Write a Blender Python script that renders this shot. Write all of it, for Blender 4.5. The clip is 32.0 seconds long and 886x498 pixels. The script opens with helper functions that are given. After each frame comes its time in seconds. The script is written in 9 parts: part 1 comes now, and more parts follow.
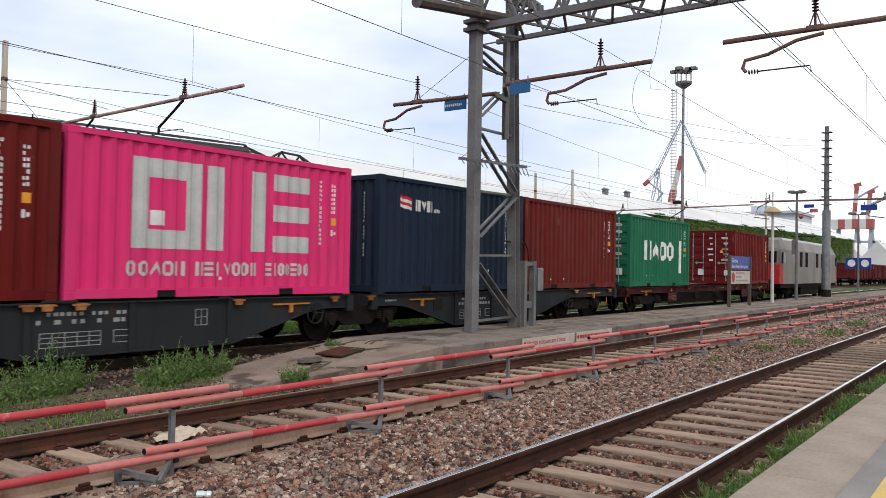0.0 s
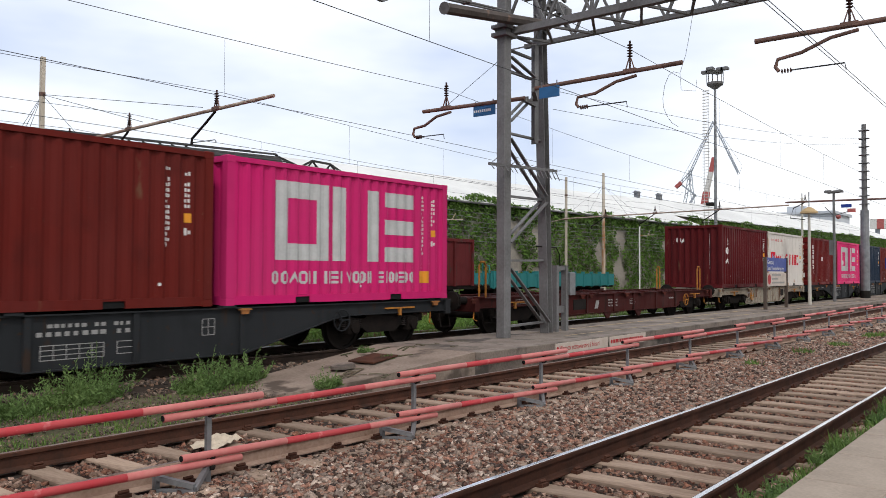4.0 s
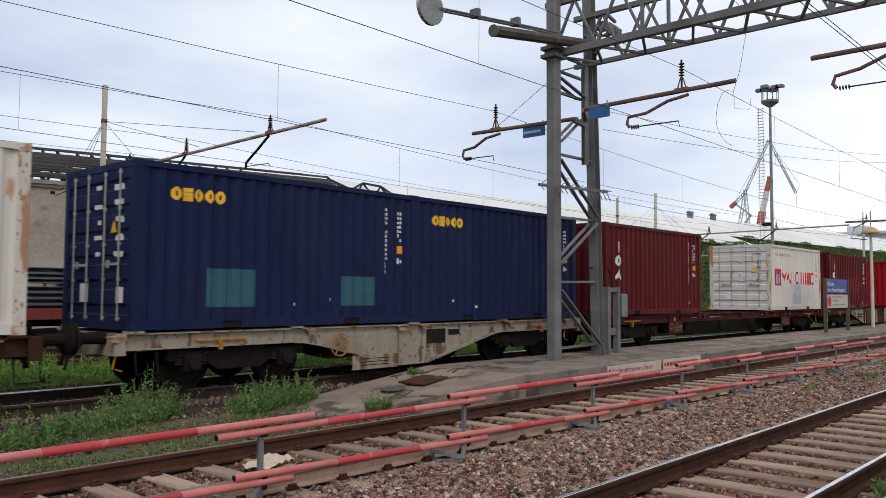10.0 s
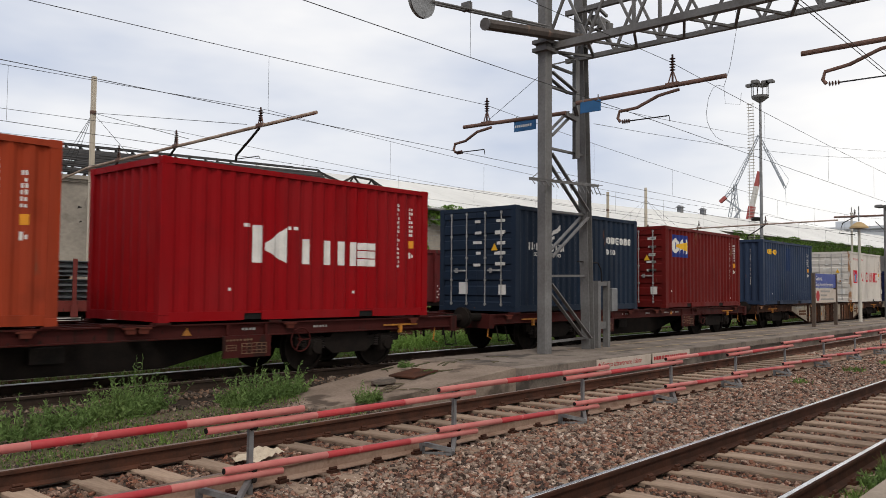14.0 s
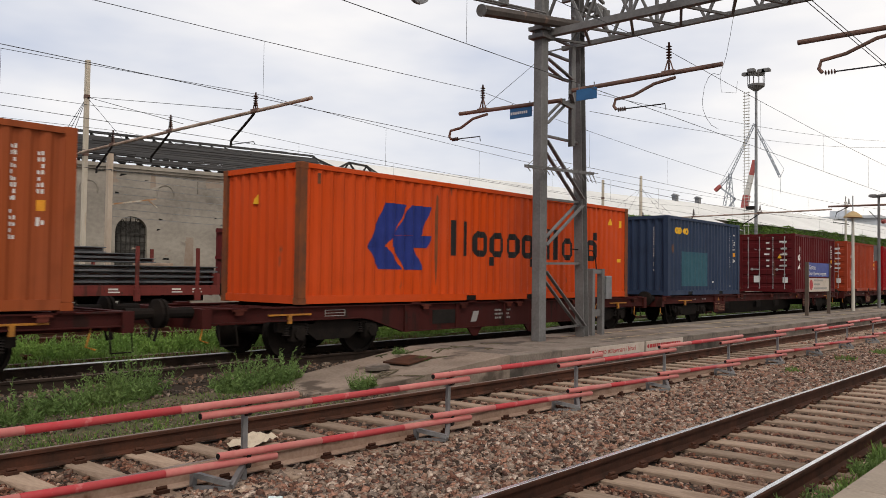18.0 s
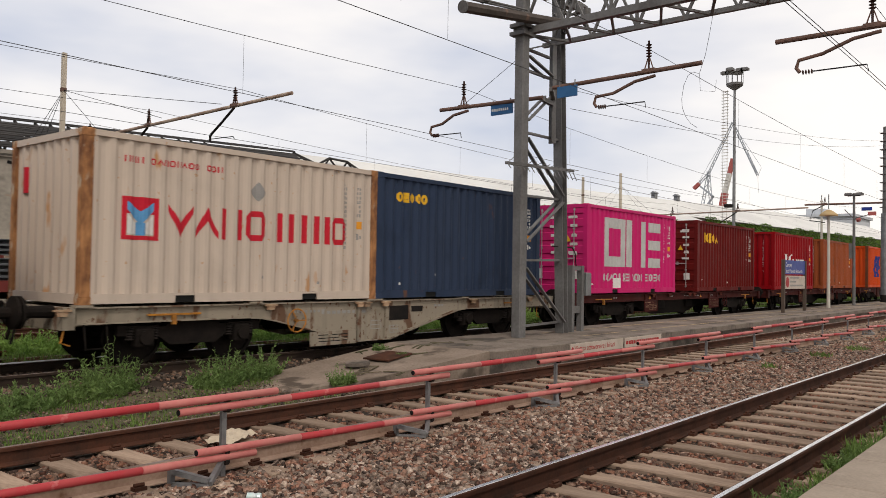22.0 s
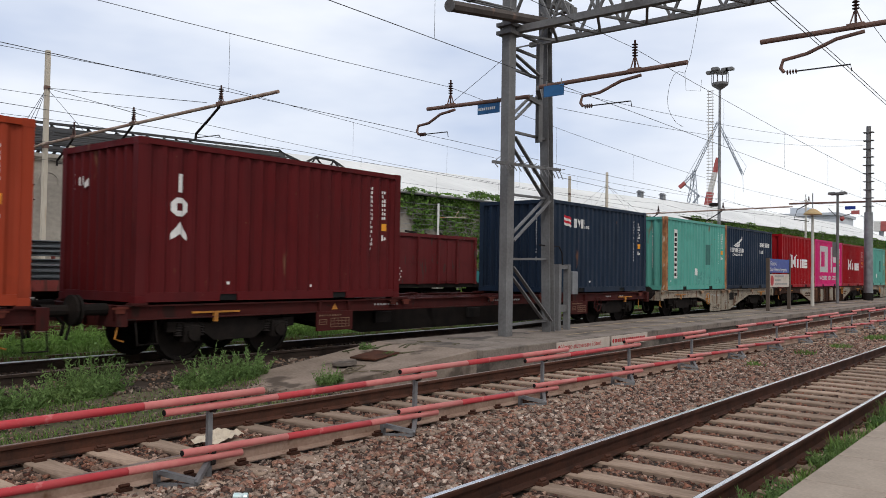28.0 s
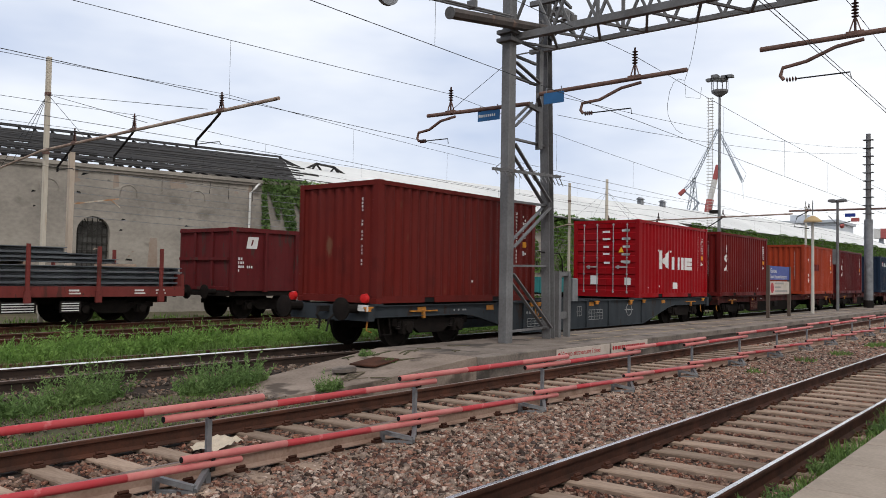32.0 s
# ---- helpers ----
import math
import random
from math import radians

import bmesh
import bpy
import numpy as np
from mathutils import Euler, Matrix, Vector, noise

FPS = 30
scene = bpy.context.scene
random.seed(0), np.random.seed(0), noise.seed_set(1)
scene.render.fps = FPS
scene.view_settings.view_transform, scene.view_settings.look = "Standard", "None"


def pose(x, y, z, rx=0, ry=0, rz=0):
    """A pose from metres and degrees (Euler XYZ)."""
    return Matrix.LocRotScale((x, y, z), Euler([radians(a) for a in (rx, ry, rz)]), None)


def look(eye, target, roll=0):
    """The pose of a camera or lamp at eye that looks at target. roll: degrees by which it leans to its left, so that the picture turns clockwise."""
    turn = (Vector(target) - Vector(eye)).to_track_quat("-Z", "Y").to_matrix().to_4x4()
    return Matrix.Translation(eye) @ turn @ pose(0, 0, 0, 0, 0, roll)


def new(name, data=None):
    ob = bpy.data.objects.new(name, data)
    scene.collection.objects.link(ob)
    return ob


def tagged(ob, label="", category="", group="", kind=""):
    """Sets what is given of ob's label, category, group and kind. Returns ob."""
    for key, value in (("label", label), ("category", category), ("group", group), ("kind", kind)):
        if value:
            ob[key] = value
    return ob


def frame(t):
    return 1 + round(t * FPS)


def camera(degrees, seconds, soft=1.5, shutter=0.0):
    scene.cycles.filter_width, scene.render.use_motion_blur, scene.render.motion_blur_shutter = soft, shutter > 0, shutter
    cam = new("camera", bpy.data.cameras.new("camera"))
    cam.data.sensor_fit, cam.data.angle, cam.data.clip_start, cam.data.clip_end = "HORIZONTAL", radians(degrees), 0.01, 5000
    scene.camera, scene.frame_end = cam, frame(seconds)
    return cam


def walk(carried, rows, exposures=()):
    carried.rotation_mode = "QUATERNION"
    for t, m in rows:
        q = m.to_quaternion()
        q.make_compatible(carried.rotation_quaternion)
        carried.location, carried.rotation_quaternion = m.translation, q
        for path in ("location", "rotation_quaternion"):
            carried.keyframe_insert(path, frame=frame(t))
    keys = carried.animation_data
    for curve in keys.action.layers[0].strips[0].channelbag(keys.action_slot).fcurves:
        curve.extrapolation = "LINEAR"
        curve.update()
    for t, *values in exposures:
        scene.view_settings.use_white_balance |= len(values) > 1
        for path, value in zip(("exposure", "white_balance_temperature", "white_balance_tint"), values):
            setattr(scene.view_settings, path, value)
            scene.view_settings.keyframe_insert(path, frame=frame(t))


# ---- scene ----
EYE = (0.0, 0.0, 1.68)


def turn(yaw, pitch, roll):
    return pose(*EYE, 90 + pitch, 0, yaw) @ pose(0, 0, 0, 0, 0, roll)


cam = camera(58.15, 32.0, soft=0.6, shutter=0.09)
walk(cam, [(t, turn(a, b, c)) for t, a, b, c in (
    (0, -53.59, 1.29, 1.01), (0.5, -53.18, 1.24, 0.93), (1, -52.88, 1.25, 0.83), (1.5, -52.73, 1.24, 0.68),
    (2, -52.60, 1.36, 0.50), (2.5, -52.38, 1.58, 0.38), (3, -51.90, 1.68, 0.30), (3.5, -51.51, 1.65, 0.29),
    (5.5, -50.70, 2.11, 0.32), (6, -49.89, 2.20, 0.30), (6.5, -49.49, 2.16, 0.29), (7, -49.08, 2.03, 0.34),
    (7.5, -48.72, 2.07, 0.27), (8, -46.27, 2.80, 0.10), (8.5, -43.32, 3.18, 0.08), (9, -45.89, 3.36, 0.14),
    (9.5, -47.52, 3.42, 0.18), (10, -47.77, 3.21, 0.31), (10.5, -48.04, 2.75, 0.44), (11, -48.31, 2.55, 0.51),
    (11.5, -48.47, 2.49, 0.54), (12, -48.46, 2.51, 0.55), (12.5, -48.61, 2.74, 0.53), (13, -48.53, 2.82, 0.49),
    (13.5, -48.42, 2.80, 0.46), (15.5, -48.62, 2.62, 0.49), (16, -48.25, 2.64, 0.60), (16.5, -47.11, 1.97, 0.64),
    (17, -46.34, 1.67, 0.55), (17.5, -47.19, 1.72, 0.74), (18, -48.82, 1.82, 0.79), (18.5, -49.15, 1.75, 0.77),
    (19, -49.41, 1.64, 0.78), (19.5, -49.71, 1.60, 0.87), (20, -49.82, 1.58, 0.92), (20.5, -49.86, 1.60, 0.91),
    (21, -50.05, 1.62, 0.94), (21.5, -50.21, 1.62, 0.96), (22, -50.23, 1.58, 0.97), (22.5, -50.16, 1.51, 0.96),
    (23, -50.12, 1.48, 0.98), (23.5, -50.16, 1.56, 0.93), (24, -50.29, 1.61, 0.94), (24.5, -50.46, 1.63, 0.87),
    (25, -50.54, 1.66, 0.79), (25.5, -50.56, 1.69, 0.75), (27.5, -51.08, 1.39, 0.87), (28, -51.17, 1.52, 0.89),
    (28.5, -51.17, 1.70, 0.90), (29, -51.16, 1.86, 0.85), (29.5, -51.22, 1.95, 0.89), (30, -51.31, 2.03, 0.82),
    (30.5, -51.13, 2.03, 0.88), (31, -50.79, 2.04, 1.09), (31.5, -51.32, 1.96, 1.05), (32, -51.16, 2.00, 0.98))],
    exposures=((0.0, 0.18, 6250, 10), (5.0, 0.18, 6300, 10), (8.1, 0.18, 6350, 10), (9.0, -0.02, 6150, 10), (11.0, -0.04, 6350, 10), (13.0, -0.06, 6600, 10),
               (17.0, -0.02, 6850, 11), (23.0, -0.02, 7000, 12), (25.0, -0.02, 6700, 10), (28.0, -0.02, 6250, 10), (32.0, 0.02, 6300, 10)))

# ---------------------------------------------------------------- light
world = bpy.data.worlds.new("sky")
scene.world = world
world.use_nodes = True
wn, wl = world.node_tree.nodes, world.node_tree.links
wn.clear()
w_out, w_bg = wn.new("ShaderNodeOutputWorld"), wn.new("ShaderNodeBackground")
w_sky = wn.new("ShaderNodeTexSky")
w_sky.sky_type, w_sky.sun_disc = "NISHITA", False
w_sky.sun_elevation, w_sky.sun_rotation = radians(46), radians(225)
w_sky.air_density, w_sky.dust_density, w_sky.ozone_density = 1.0, 3.0, 1.5
w_co, w_map = wn.new("ShaderNodeTexCoord"), wn.new("ShaderNodeMapping")
w_map.inputs["Scale"].default_value = (1.0, 1.0, 3.2)
w_noise, w_ramp, w_mix = wn.new("ShaderNodeTexNoise"), wn.new("ShaderNodeValToRGB"), wn.new("ShaderNodeMix")
w_noise.inputs["Scale"].default_value, w_noise.inputs["Detail"].default_value = 1.7, 5
w_ramp.color_ramp.elements[0].position, w_ramp.color_ramp.elements[0].color = 0.20, (5.5, 6.4, 8.35, 1)
w_ramp.color_ramp.elements[1].position, w_ramp.color_ramp.elements[1].color = 0.54, (11.8, 11.75, 11.7, 1)
w_mix.data_type = "RGBA"
w_mix.inputs[0].default_value = 0.86
wl.new(w_co.outputs["Generated"], w_map.inputs["Vector"])
wl.new(w_map.outputs["Vector"], w_noise.inputs["Vector"])
w_dot, w_add = wn.new("ShaderNodeVectorMath"), wn.new("ShaderNodeMath")
w_dot.operation, w_add.operation = "DOT_PRODUCT", "MULTIPLY_ADD"
w_dot.inputs[1].default_value = (0.35, -0.94, 0.2)      # thinner cloud towards the sea
wl.new(w_co.outputs["Generated"], w_dot.inputs[0])
wl.new(w_dot.outputs["Value"], w_add.inputs[0])
w_add.inputs[1].default_value = 0.36
wl.new(w_noise.outputs["Fac"], w_add.inputs[2])
wl.new(w_add.outputs[0], w_ramp.inputs["Fac"])
wl.new(w_sky.outputs["Color"], w_mix.inputs[6])
wl.new(w_ramp.outputs["Color"], w_mix.inputs[7])
wl.new(w_mix.outputs[2], w_bg.inputs["Color"])
w_bg.inputs["Strength"].default_value = 0.10
wl.new(w_bg.outputs["Background"], w_out.inputs["Surface"])

sun_data = bpy.data.lights.new("sun", "SUN")
sun_data.energy, sun_data.angle, sun_data.color = 1.25, radians(10), (1.0, 0.96, 0.9)
sun = new("sun", sun_data)
sun.matrix_world = look((-26, -38, 56), (12, 0, 0))


# ---------------------------------------------------------------- materials
def principled(name, rough=0.6, metal=0.0):
    m = bpy.data.materials.new(name)
    m.use_nodes = True
    b = m.node_tree.nodes["Principled BSDF"]
    b.inputs["Roughness"].default_value, b.inputs["Metallic"].default_value = rough, metal
    return m, m.node_tree.nodes, m.node_tree.links, b


def mat(name, base, second=None, rough=0.6, metal=0.0, scale=3.0, fine=40.0, bump=0.15, spread=0.5,
        island=0.0, objects=0.0, stretch=(1, 1, 1), stain=None, stain_at=0.62, spec=0.12):
    """Colour that wanders between two tones at two scales, with bump, and a stain with an outline of its own."""
    m, n, l, b = principled(name, rough, metal)
    b.inputs["Specular IOR Level"].default_value = spec
    second = second or tuple(c * 0.72 for c in base)
    co, mp = n.new("ShaderNodeTexCoord"), n.new("ShaderNodeMapping")
    mp.inputs["Scale"].default_value = stretch
    l.new(co.outputs["Object"], mp.inputs["Vector"])
    big, small = n.new("ShaderNodeTexNoise"), n.new("ShaderNodeTexNoise")
    big.inputs["Scale"].default_value, big.inputs["Detail"].default_value = scale, 6
    small.inputs["Scale"].default_value, small.inputs["Detail"].default_value = fine, 4
    l.new(mp.outputs["Vector"], big.inputs["Vector"])
    l.new(mp.outputs["Vector"], small.inputs["Vector"])
    ad = n.new("ShaderNodeMath")
    ad.operation = "MULTIPLY_ADD"
    l.new(small.outputs["Fac"], ad.inputs[0])
    ad.inputs[1].default_value = 0.45
    l.new(big.outputs["Fac"], ad.inputs[2])
    rg = n.new("ShaderNodeMapRange")
    rg.inputs[1].default_value, rg.inputs[2].default_value = 0.72 - spread * 0.5, 0.72 + spread * 0.5
    l.new(ad.outputs[0], rg.inputs[0])
    mx = n.new("ShaderNodeMix")
    mx.data_type = "RGBA"
    mx.inputs[6].default_value, mx.inputs[7].default_value = (*base, 1), (*second, 1)
    l.new(rg.outputs[0], mx.inputs[0])
    colour = mx.outputs[2]
    if stain:
        sn, sr, sm = n.new("ShaderNodeTexNoise"), n.new("ShaderNodeMapRange"), n.new("ShaderNodeMix")
        sn.inputs["Scale"].default_value, sn.inputs["Detail"].default_value = scale * 1.7, 8
        off = n.new("ShaderNodeMapping")
        off.inputs["Location"].default_value = (7.3, 2.1, 4.4)
        off.inputs["Scale"].default_value = stretch
        l.new(co.outputs["Object"], off.inputs["Vector"])
        l.new(off.outputs["Vector"], sn.inputs["Vector"])
        sr.inputs[1].default_value, sr.inputs[2].default_value = stain_at, stain_at + 0.09
        l.new(sn.outputs["Fac"], sr.inputs[0])
        sm.data_type = "RGBA"
        sm.inputs[7].default_value = (*stain, 1)
        l.new(colour, sm.inputs[6])
        l.new(sr.outputs[0], sm.inputs[0])
        colour = sm.outputs[2]
    if island or objects:
        hs, ma = n.new("ShaderNodeHueSaturation"), n.new("ShaderNodeMapRange")
        amount = island or objects
        ma.inputs[3].default_value, ma.inputs[4].default_value = 1 - amount, 1 + amount
        if island:
            src = n.new("ShaderNodeNewGeometry").outputs["Random Per Island"]
        else:
            src = n.new("ShaderNodeObjectInfo").outputs["Random"]
        l.new(src, ma.inputs[0])
        l.new(ma.outputs[0], hs.inputs["Value"])
        l.new(colour, hs.inputs["Color"])
        colour = hs.outputs["Color"]
    l.new(colour, b.inputs["Base Color"])
    if bump:
        bp = n.new("ShaderNodeBump")
        bp.inputs["Strength"].default_value, bp.inputs["Distance"].default_value = bump, 0.01
        l.new(ad.outputs[0], bp.inputs["Height"])
        l.new(bp.outputs["Normal"], b.inputs["Normal"])
    rr = n.new("ShaderNodeMapRange")
    rr.inputs[3].default_value, rr.inputs[4].default_value = max(0.05, rough - 0.12), min(1, rough + 0.12)
    l.new(big.outputs["Fac"], rr.inputs[0])
    l.new(rr.outputs[0], b.inputs["Roughness"])
    return m


def paint(name, base, rust=(0.13, 0.06, 0.035), wear=0.64, rough=0.5, grime=0.35):
    """Weathered container or wagon paint: faded blotches, grime that has run down, rust spots and chips; no two pieces alike."""
    m, n, l, b = principled(name, rough)
    b.inputs["Specular IOR Level"].default_value = 0.07
    co, info, sh = n.new("ShaderNodeTexCoord"), n.new("ShaderNodeObjectInfo"), n.new("ShaderNodeVectorMath")
    sh.operation = "MULTIPLY_ADD"
    sh.inputs[1].default_value = (1, 1, 1)
    sc = n.new("ShaderNodeMath")
    sc.operation = "MULTIPLY"
    sc.inputs[1].default_value = 60.0
    l.new(info.outputs["Random"], sc.inputs[0])
    l.new(co.outputs["Object"], sh.inputs[0])
    l.new(sc.outputs[0], sh.inputs[2])

    def cloud(scale, stretch, lo, hi, detail=5):
        mp, ns, mr = n.new("ShaderNodeMapping"), n.new("ShaderNodeTexNoise"), n.new("ShaderNodeMapRange")
        mp.inputs["Scale"].default_value = stretch
        l.new(sh.outputs[0], mp.inputs["Vector"])
        ns.inputs["Scale"].default_value, ns.inputs["Detail"].default_value = scale, detail
        l.new(mp.outputs["Vector"], ns.inputs["Vector"])
        mr.inputs[1].default_value, mr.inputs[2].default_value = lo, hi
        l.new(ns.outputs["Fac"], mr.inputs[0])
        return mr.outputs[0]

    def blend(under, over, fac, amount):
        mx, mu = n.new("ShaderNodeMix"), n.new("ShaderNodeMath")
        mx.data_type, mu.operation = "RGBA", "MULTIPLY"
        l.new(fac, mu.inputs[0])
        mu.inputs[1].default_value = amount
        l.new(mu.outputs[0], mx.inputs[0])
        if isinstance(under, tuple):
            mx.inputs[6].default_value = (*under, 1)
        else:
            l.new(under, mx.inputs[6])
        mx.inputs[7].default_value = (*over, 1)
        return mx.outputs[2]

    mean = sum(base) / 3
    faded = tuple(c * 0.90 + mean * 0.05 + 0.004 for c in base)
    dirty = tuple(c * 0.42 + 0.004 for c in base)
    c = blend(base, faded, cloud(0.7, (1, 1, 0.5), 0.35, 0.68), 0.9)
    c = blend(c, dirty, cloud(4.5, (1, 1, 0.10), 0.50, 0.78), grime * 1.4)
    c = blend(c, dirty, cloud(1.6, (1, 1, 0.8), 0.56, 0.70, 8), grime)
    c = blend(c, rust, cloud(3.2, (1, 1, 0.28), wear, wear + 0.05, 8), 0.85)
    c = blend(c, rust, cloud(15, (1, 1, 0.55), wear + 0.055, wear + 0.085, 3), 0.9)
    l.new(c, b.inputs["Base Color"])
    r = n.new("ShaderNodeMapRange")
    r.inputs[3].default_value, r.inputs[4].default_value = rough - 0.12, rough + 0.2
    l.new(cloud(2.0, (1, 1, 0.4), 0.3, 0.7), r.inputs[0])
    l.new(r.outputs[0], b.inputs["Roughness"])
    bp = n.new("ShaderNodeBump")
    bp.inputs["Strength"].default_value, bp.inputs["Distance"].default_value = 0.12, 0.012
    l.new(cloud(2.6, (1, 1, 0.6), 0.2, 0.8), bp.inputs["Height"])
    l.new(bp.outputs["Normal"], b.inputs["Normal"])
    return m


def leafy(m, share=0.35):
    """Lets part of the light through a leaf."""
    n, l = m.node_tree.nodes, m.node_tree.links
    b, out = n["Principled BSDF"], n["Material Output"]
    tr, mx = n.new("ShaderNodeBsdfTranslucent"), n.new("ShaderNodeMixShader")
    l.new(b.inputs["Base Color"].links[0].from_socket, tr.inputs["Color"])
    mx.inputs[0].default_value = share
    l.new(b.outputs["BSDF"], mx.inputs[1])
    l.new(tr.outputs["BSDF"], mx.inputs[2])
    l.new(mx.outputs["Shader"], out.inputs["Surface"])
    return m


# bed coloured darker than its stones, to paint the shade in their gaps
M_BALLAST = mat("ballast", (0.055, 0.040, 0.031), (0.022, 0.018, 0.015), rough=0.95, scale=2.2, fine=26, bump=0.9, spread=0.6)


def stone_tones(name, tones):
    """Crushed rock of mixed kinds: every stone takes one of the tones, with grain on it."""
    m, n, l, b = principled(name, 0.92)
    b.inputs["Specular IOR Level"].default_value = 0.08
    geo, ramp = n.new("ShaderNodeNewGeometry"), n.new("ShaderNodeValToRGB")
    ramp.color_ramp.interpolation = "CONSTANT"
    el = ramp.color_ramp.elements
    while len(el) < len(tones):
        el.new(0.5)
    for i, c in enumerate(tones):
        el[i].position, el[i].color = i / len(tones), (*c, 1)
    l.new(geo.outputs["Random Per Island"], ramp.inputs["Fac"])
    co, ns, mr, mx = n.new("ShaderNodeTexCoord"), n.new("ShaderNodeTexNoise"), n.new("ShaderNodeMapRange"), n.new("ShaderNodeMix")
    ns.inputs["Scale"].default_value, ns.inputs["Detail"].default_value = 45, 4
    l.new(co.outputs["Object"], ns.inputs["Vector"])
    mr.inputs[1].default_value, mr.inputs[2].default_value, mr.inputs[3].default_value, mr.inputs[4].default_value = 0.3, 0.7, 0.70, 1.85
    l.new(ns.outputs["Fac"], mr.inputs[0])
    mx.data_type, mx.blend_type = "RGBA", "MULTIPLY"
    mx.inputs[0].default_value = 1.0
    l.new(ramp.outputs["Color"], mx.inputs[6])
    l.new(mr.outputs[0], mx.inputs[7])
    l.new(mx.outputs[2], b.inputs["Base Color"])
    bp = n.new("ShaderNodeBump")
    bp.inputs["Strength"].default_value, bp.inputs["Distance"].default_value = 0.4, 0.01
    l.new(ns.outputs["Fac"], bp.inputs["Height"])
    l.new(bp.outputs["Normal"], b.inputs["Normal"])
    return m


M_STONE = stone_tones("ballast_stone", [(0.173, 0.100, 0.072), (0.222, 0.164, 0.131), (0.040, 0.027, 0.021), (0.217, 0.114, 0.081), (0.126, 0.095, 0.078), (0.125, 0.061, 0.043),
                                        (0.334, 0.258, 0.210), (0.051, 0.037, 0.032), (0.199, 0.118, 0.087), (0.146, 0.108, 0.086), (0.075, 0.041, 0.032), (0.183, 0.134, 0.105)])
M_STONERUST = stone_tones("rust_dusted_stone", [(0.128, 0.064, 0.043), (0.164, 0.105, 0.079), (0.030, 0.017, 0.013), (0.161, 0.073, 0.048), (0.093, 0.060, 0.047), (0.092, 0.039, 0.026),
                                        (0.247, 0.165, 0.126), (0.038, 0.024, 0.019), (0.147, 0.076, 0.052), (0.108, 0.069, 0.051), (0.055, 0.026, 0.019), (0.135, 0.086, 0.063)])
# dark tones: oily stone plus the shadow band under the wagons, painted in
M_STONEDARK = stone_tones("oily_shaded_stone", [(0.105, 0.074, 0.056), (0.060, 0.046, 0.038), (0.135, 0.085, 0.060), (0.040, 0.033, 0.029), (0.165, 0.128, 0.100), (0.080, 0.060, 0.048)])
M_EARTH = mat("earth", (0.135, 0.105, 0.075), (0.055, 0.06, 0.03), rough=1.0, scale=0.5, fine=9, bump=0.6, spread=0.5)
M_RUST = mat("rail_rust", (0.088, 0.034, 0.020), (0.034, 0.019, 0.014), rough=0.85, scale=3, fine=40, bump=0.3)
M_DARKRAIL = mat("dark_rust_rail", (0.062, 0.024, 0.014), (0.022, 0.012, 0.009), rough=0.8, scale=3, fine=40, bump=0.3, spec=0.1)
M_OILRAIL = mat("oily_rail", (0.050, 0.032, 0.024), (0.022, 0.016, 0.013), rough=0.8, scale=3, fine=40, bump=0.2)
M_RAILTOP = mat("rail_top", (0.74, 0.74, 0.75), (0.50, 0.49, 0.49), rough=0.22, metal=0.9, scale=2, fine=50, bump=0.02)
# worn rail top, with the sky's glint painted in as pale diffuse colour
M_RAILGLINT = mat("worn_rail_glint", (0.80, 0.80, 0.80), (0.66, 0.65, 0.64), rough=0.42, metal=0.25, scale=2, fine=50, bump=0.02, spec=0.5)
M_RAILDULL = mat("rail_dull", (0.13, 0.08, 0.06), (0.25, 0.21, 0.19), rough=0.6, metal=0.3, scale=3, fine=30, bump=0.1)
M_DUSTY = mat("dusty_rail", (0.35, 0.25, 0.195), (0.20, 0.125, 0.09), rough=0.9, scale=2.5, fine=30, bump=0.2, stain=(0.12, 0.06, 0.035), stain_at=0.64)
M_SLEEPER = mat("sleeper", (0.345, 0.255, 0.190), (0.150, 0.100, 0.072), rough=0.9, stretch=(1, 0.25, 1), scale=5, fine=35, bump=0.35, objects=0.28)
M_CONCRETE = mat("concrete", (0.225, 0.187, 0.158), (0.105, 0.085, 0.071), rough=0.9, scale=0.8, fine=22, bump=0.4, spread=0.36,
                 stain=(0.070, 0.060, 0.052), stain_at=0.56)
M_RAMP = mat("dirty_ramp_concrete", (0.275, 0.218, 0.176), (0.140, 0.108, 0.086), rough=0.95, scale=0.9, fine=22, bump=0.5, spread=0.4,
             stain=(0.085, 0.066, 0.053), stain_at=0.58)
M_COPING = mat("coping_stone", (0.34, 0.278, 0.222), (0.20, 0.162, 0.128), rough=0.9, scale=1.1, fine=45, bump=0.35,
               stain=(0.50, 0.44, 0.37), stain_at=0.64, objects=0.05)
M_ASPHALT = mat("asphalt", (0.27, 0.255, 0.235), (0.17, 0.158, 0.145), rough=0.95, scale=1.4, fine=70, bump=0.6)
M_YELLOW = mat("yellow_paint", (0.62, 0.42, 0.10), (0.44, 0.33, 0.16), rough=0.7, scale=4, fine=30)
M_FADED = mat("faded_line_paint", (0.40, 0.29, 0.16), (0.24, 0.19, 0.14), rough=0.9, scale=2, fine=14, bump=0.2, stain=(0.15, 0.125, 0.10), stain_at=0.52)
M_MAST = mat("mast_paint", (0.180, 0.178, 0.178), (0.095, 0.090, 0.088), rough=0.55, metal=0.1, scale=1.2, fine=18, bump=0.05,
             stain=(0.11, 0.075, 0.055), stain_at=0.68)
M_STEEL = mat("galvanised_steel", (0.27, 0.275, 0.28), (0.15, 0.15, 0.155), rough=0.5, metal=0.6, scale=3, fine=30, bump=0.05)
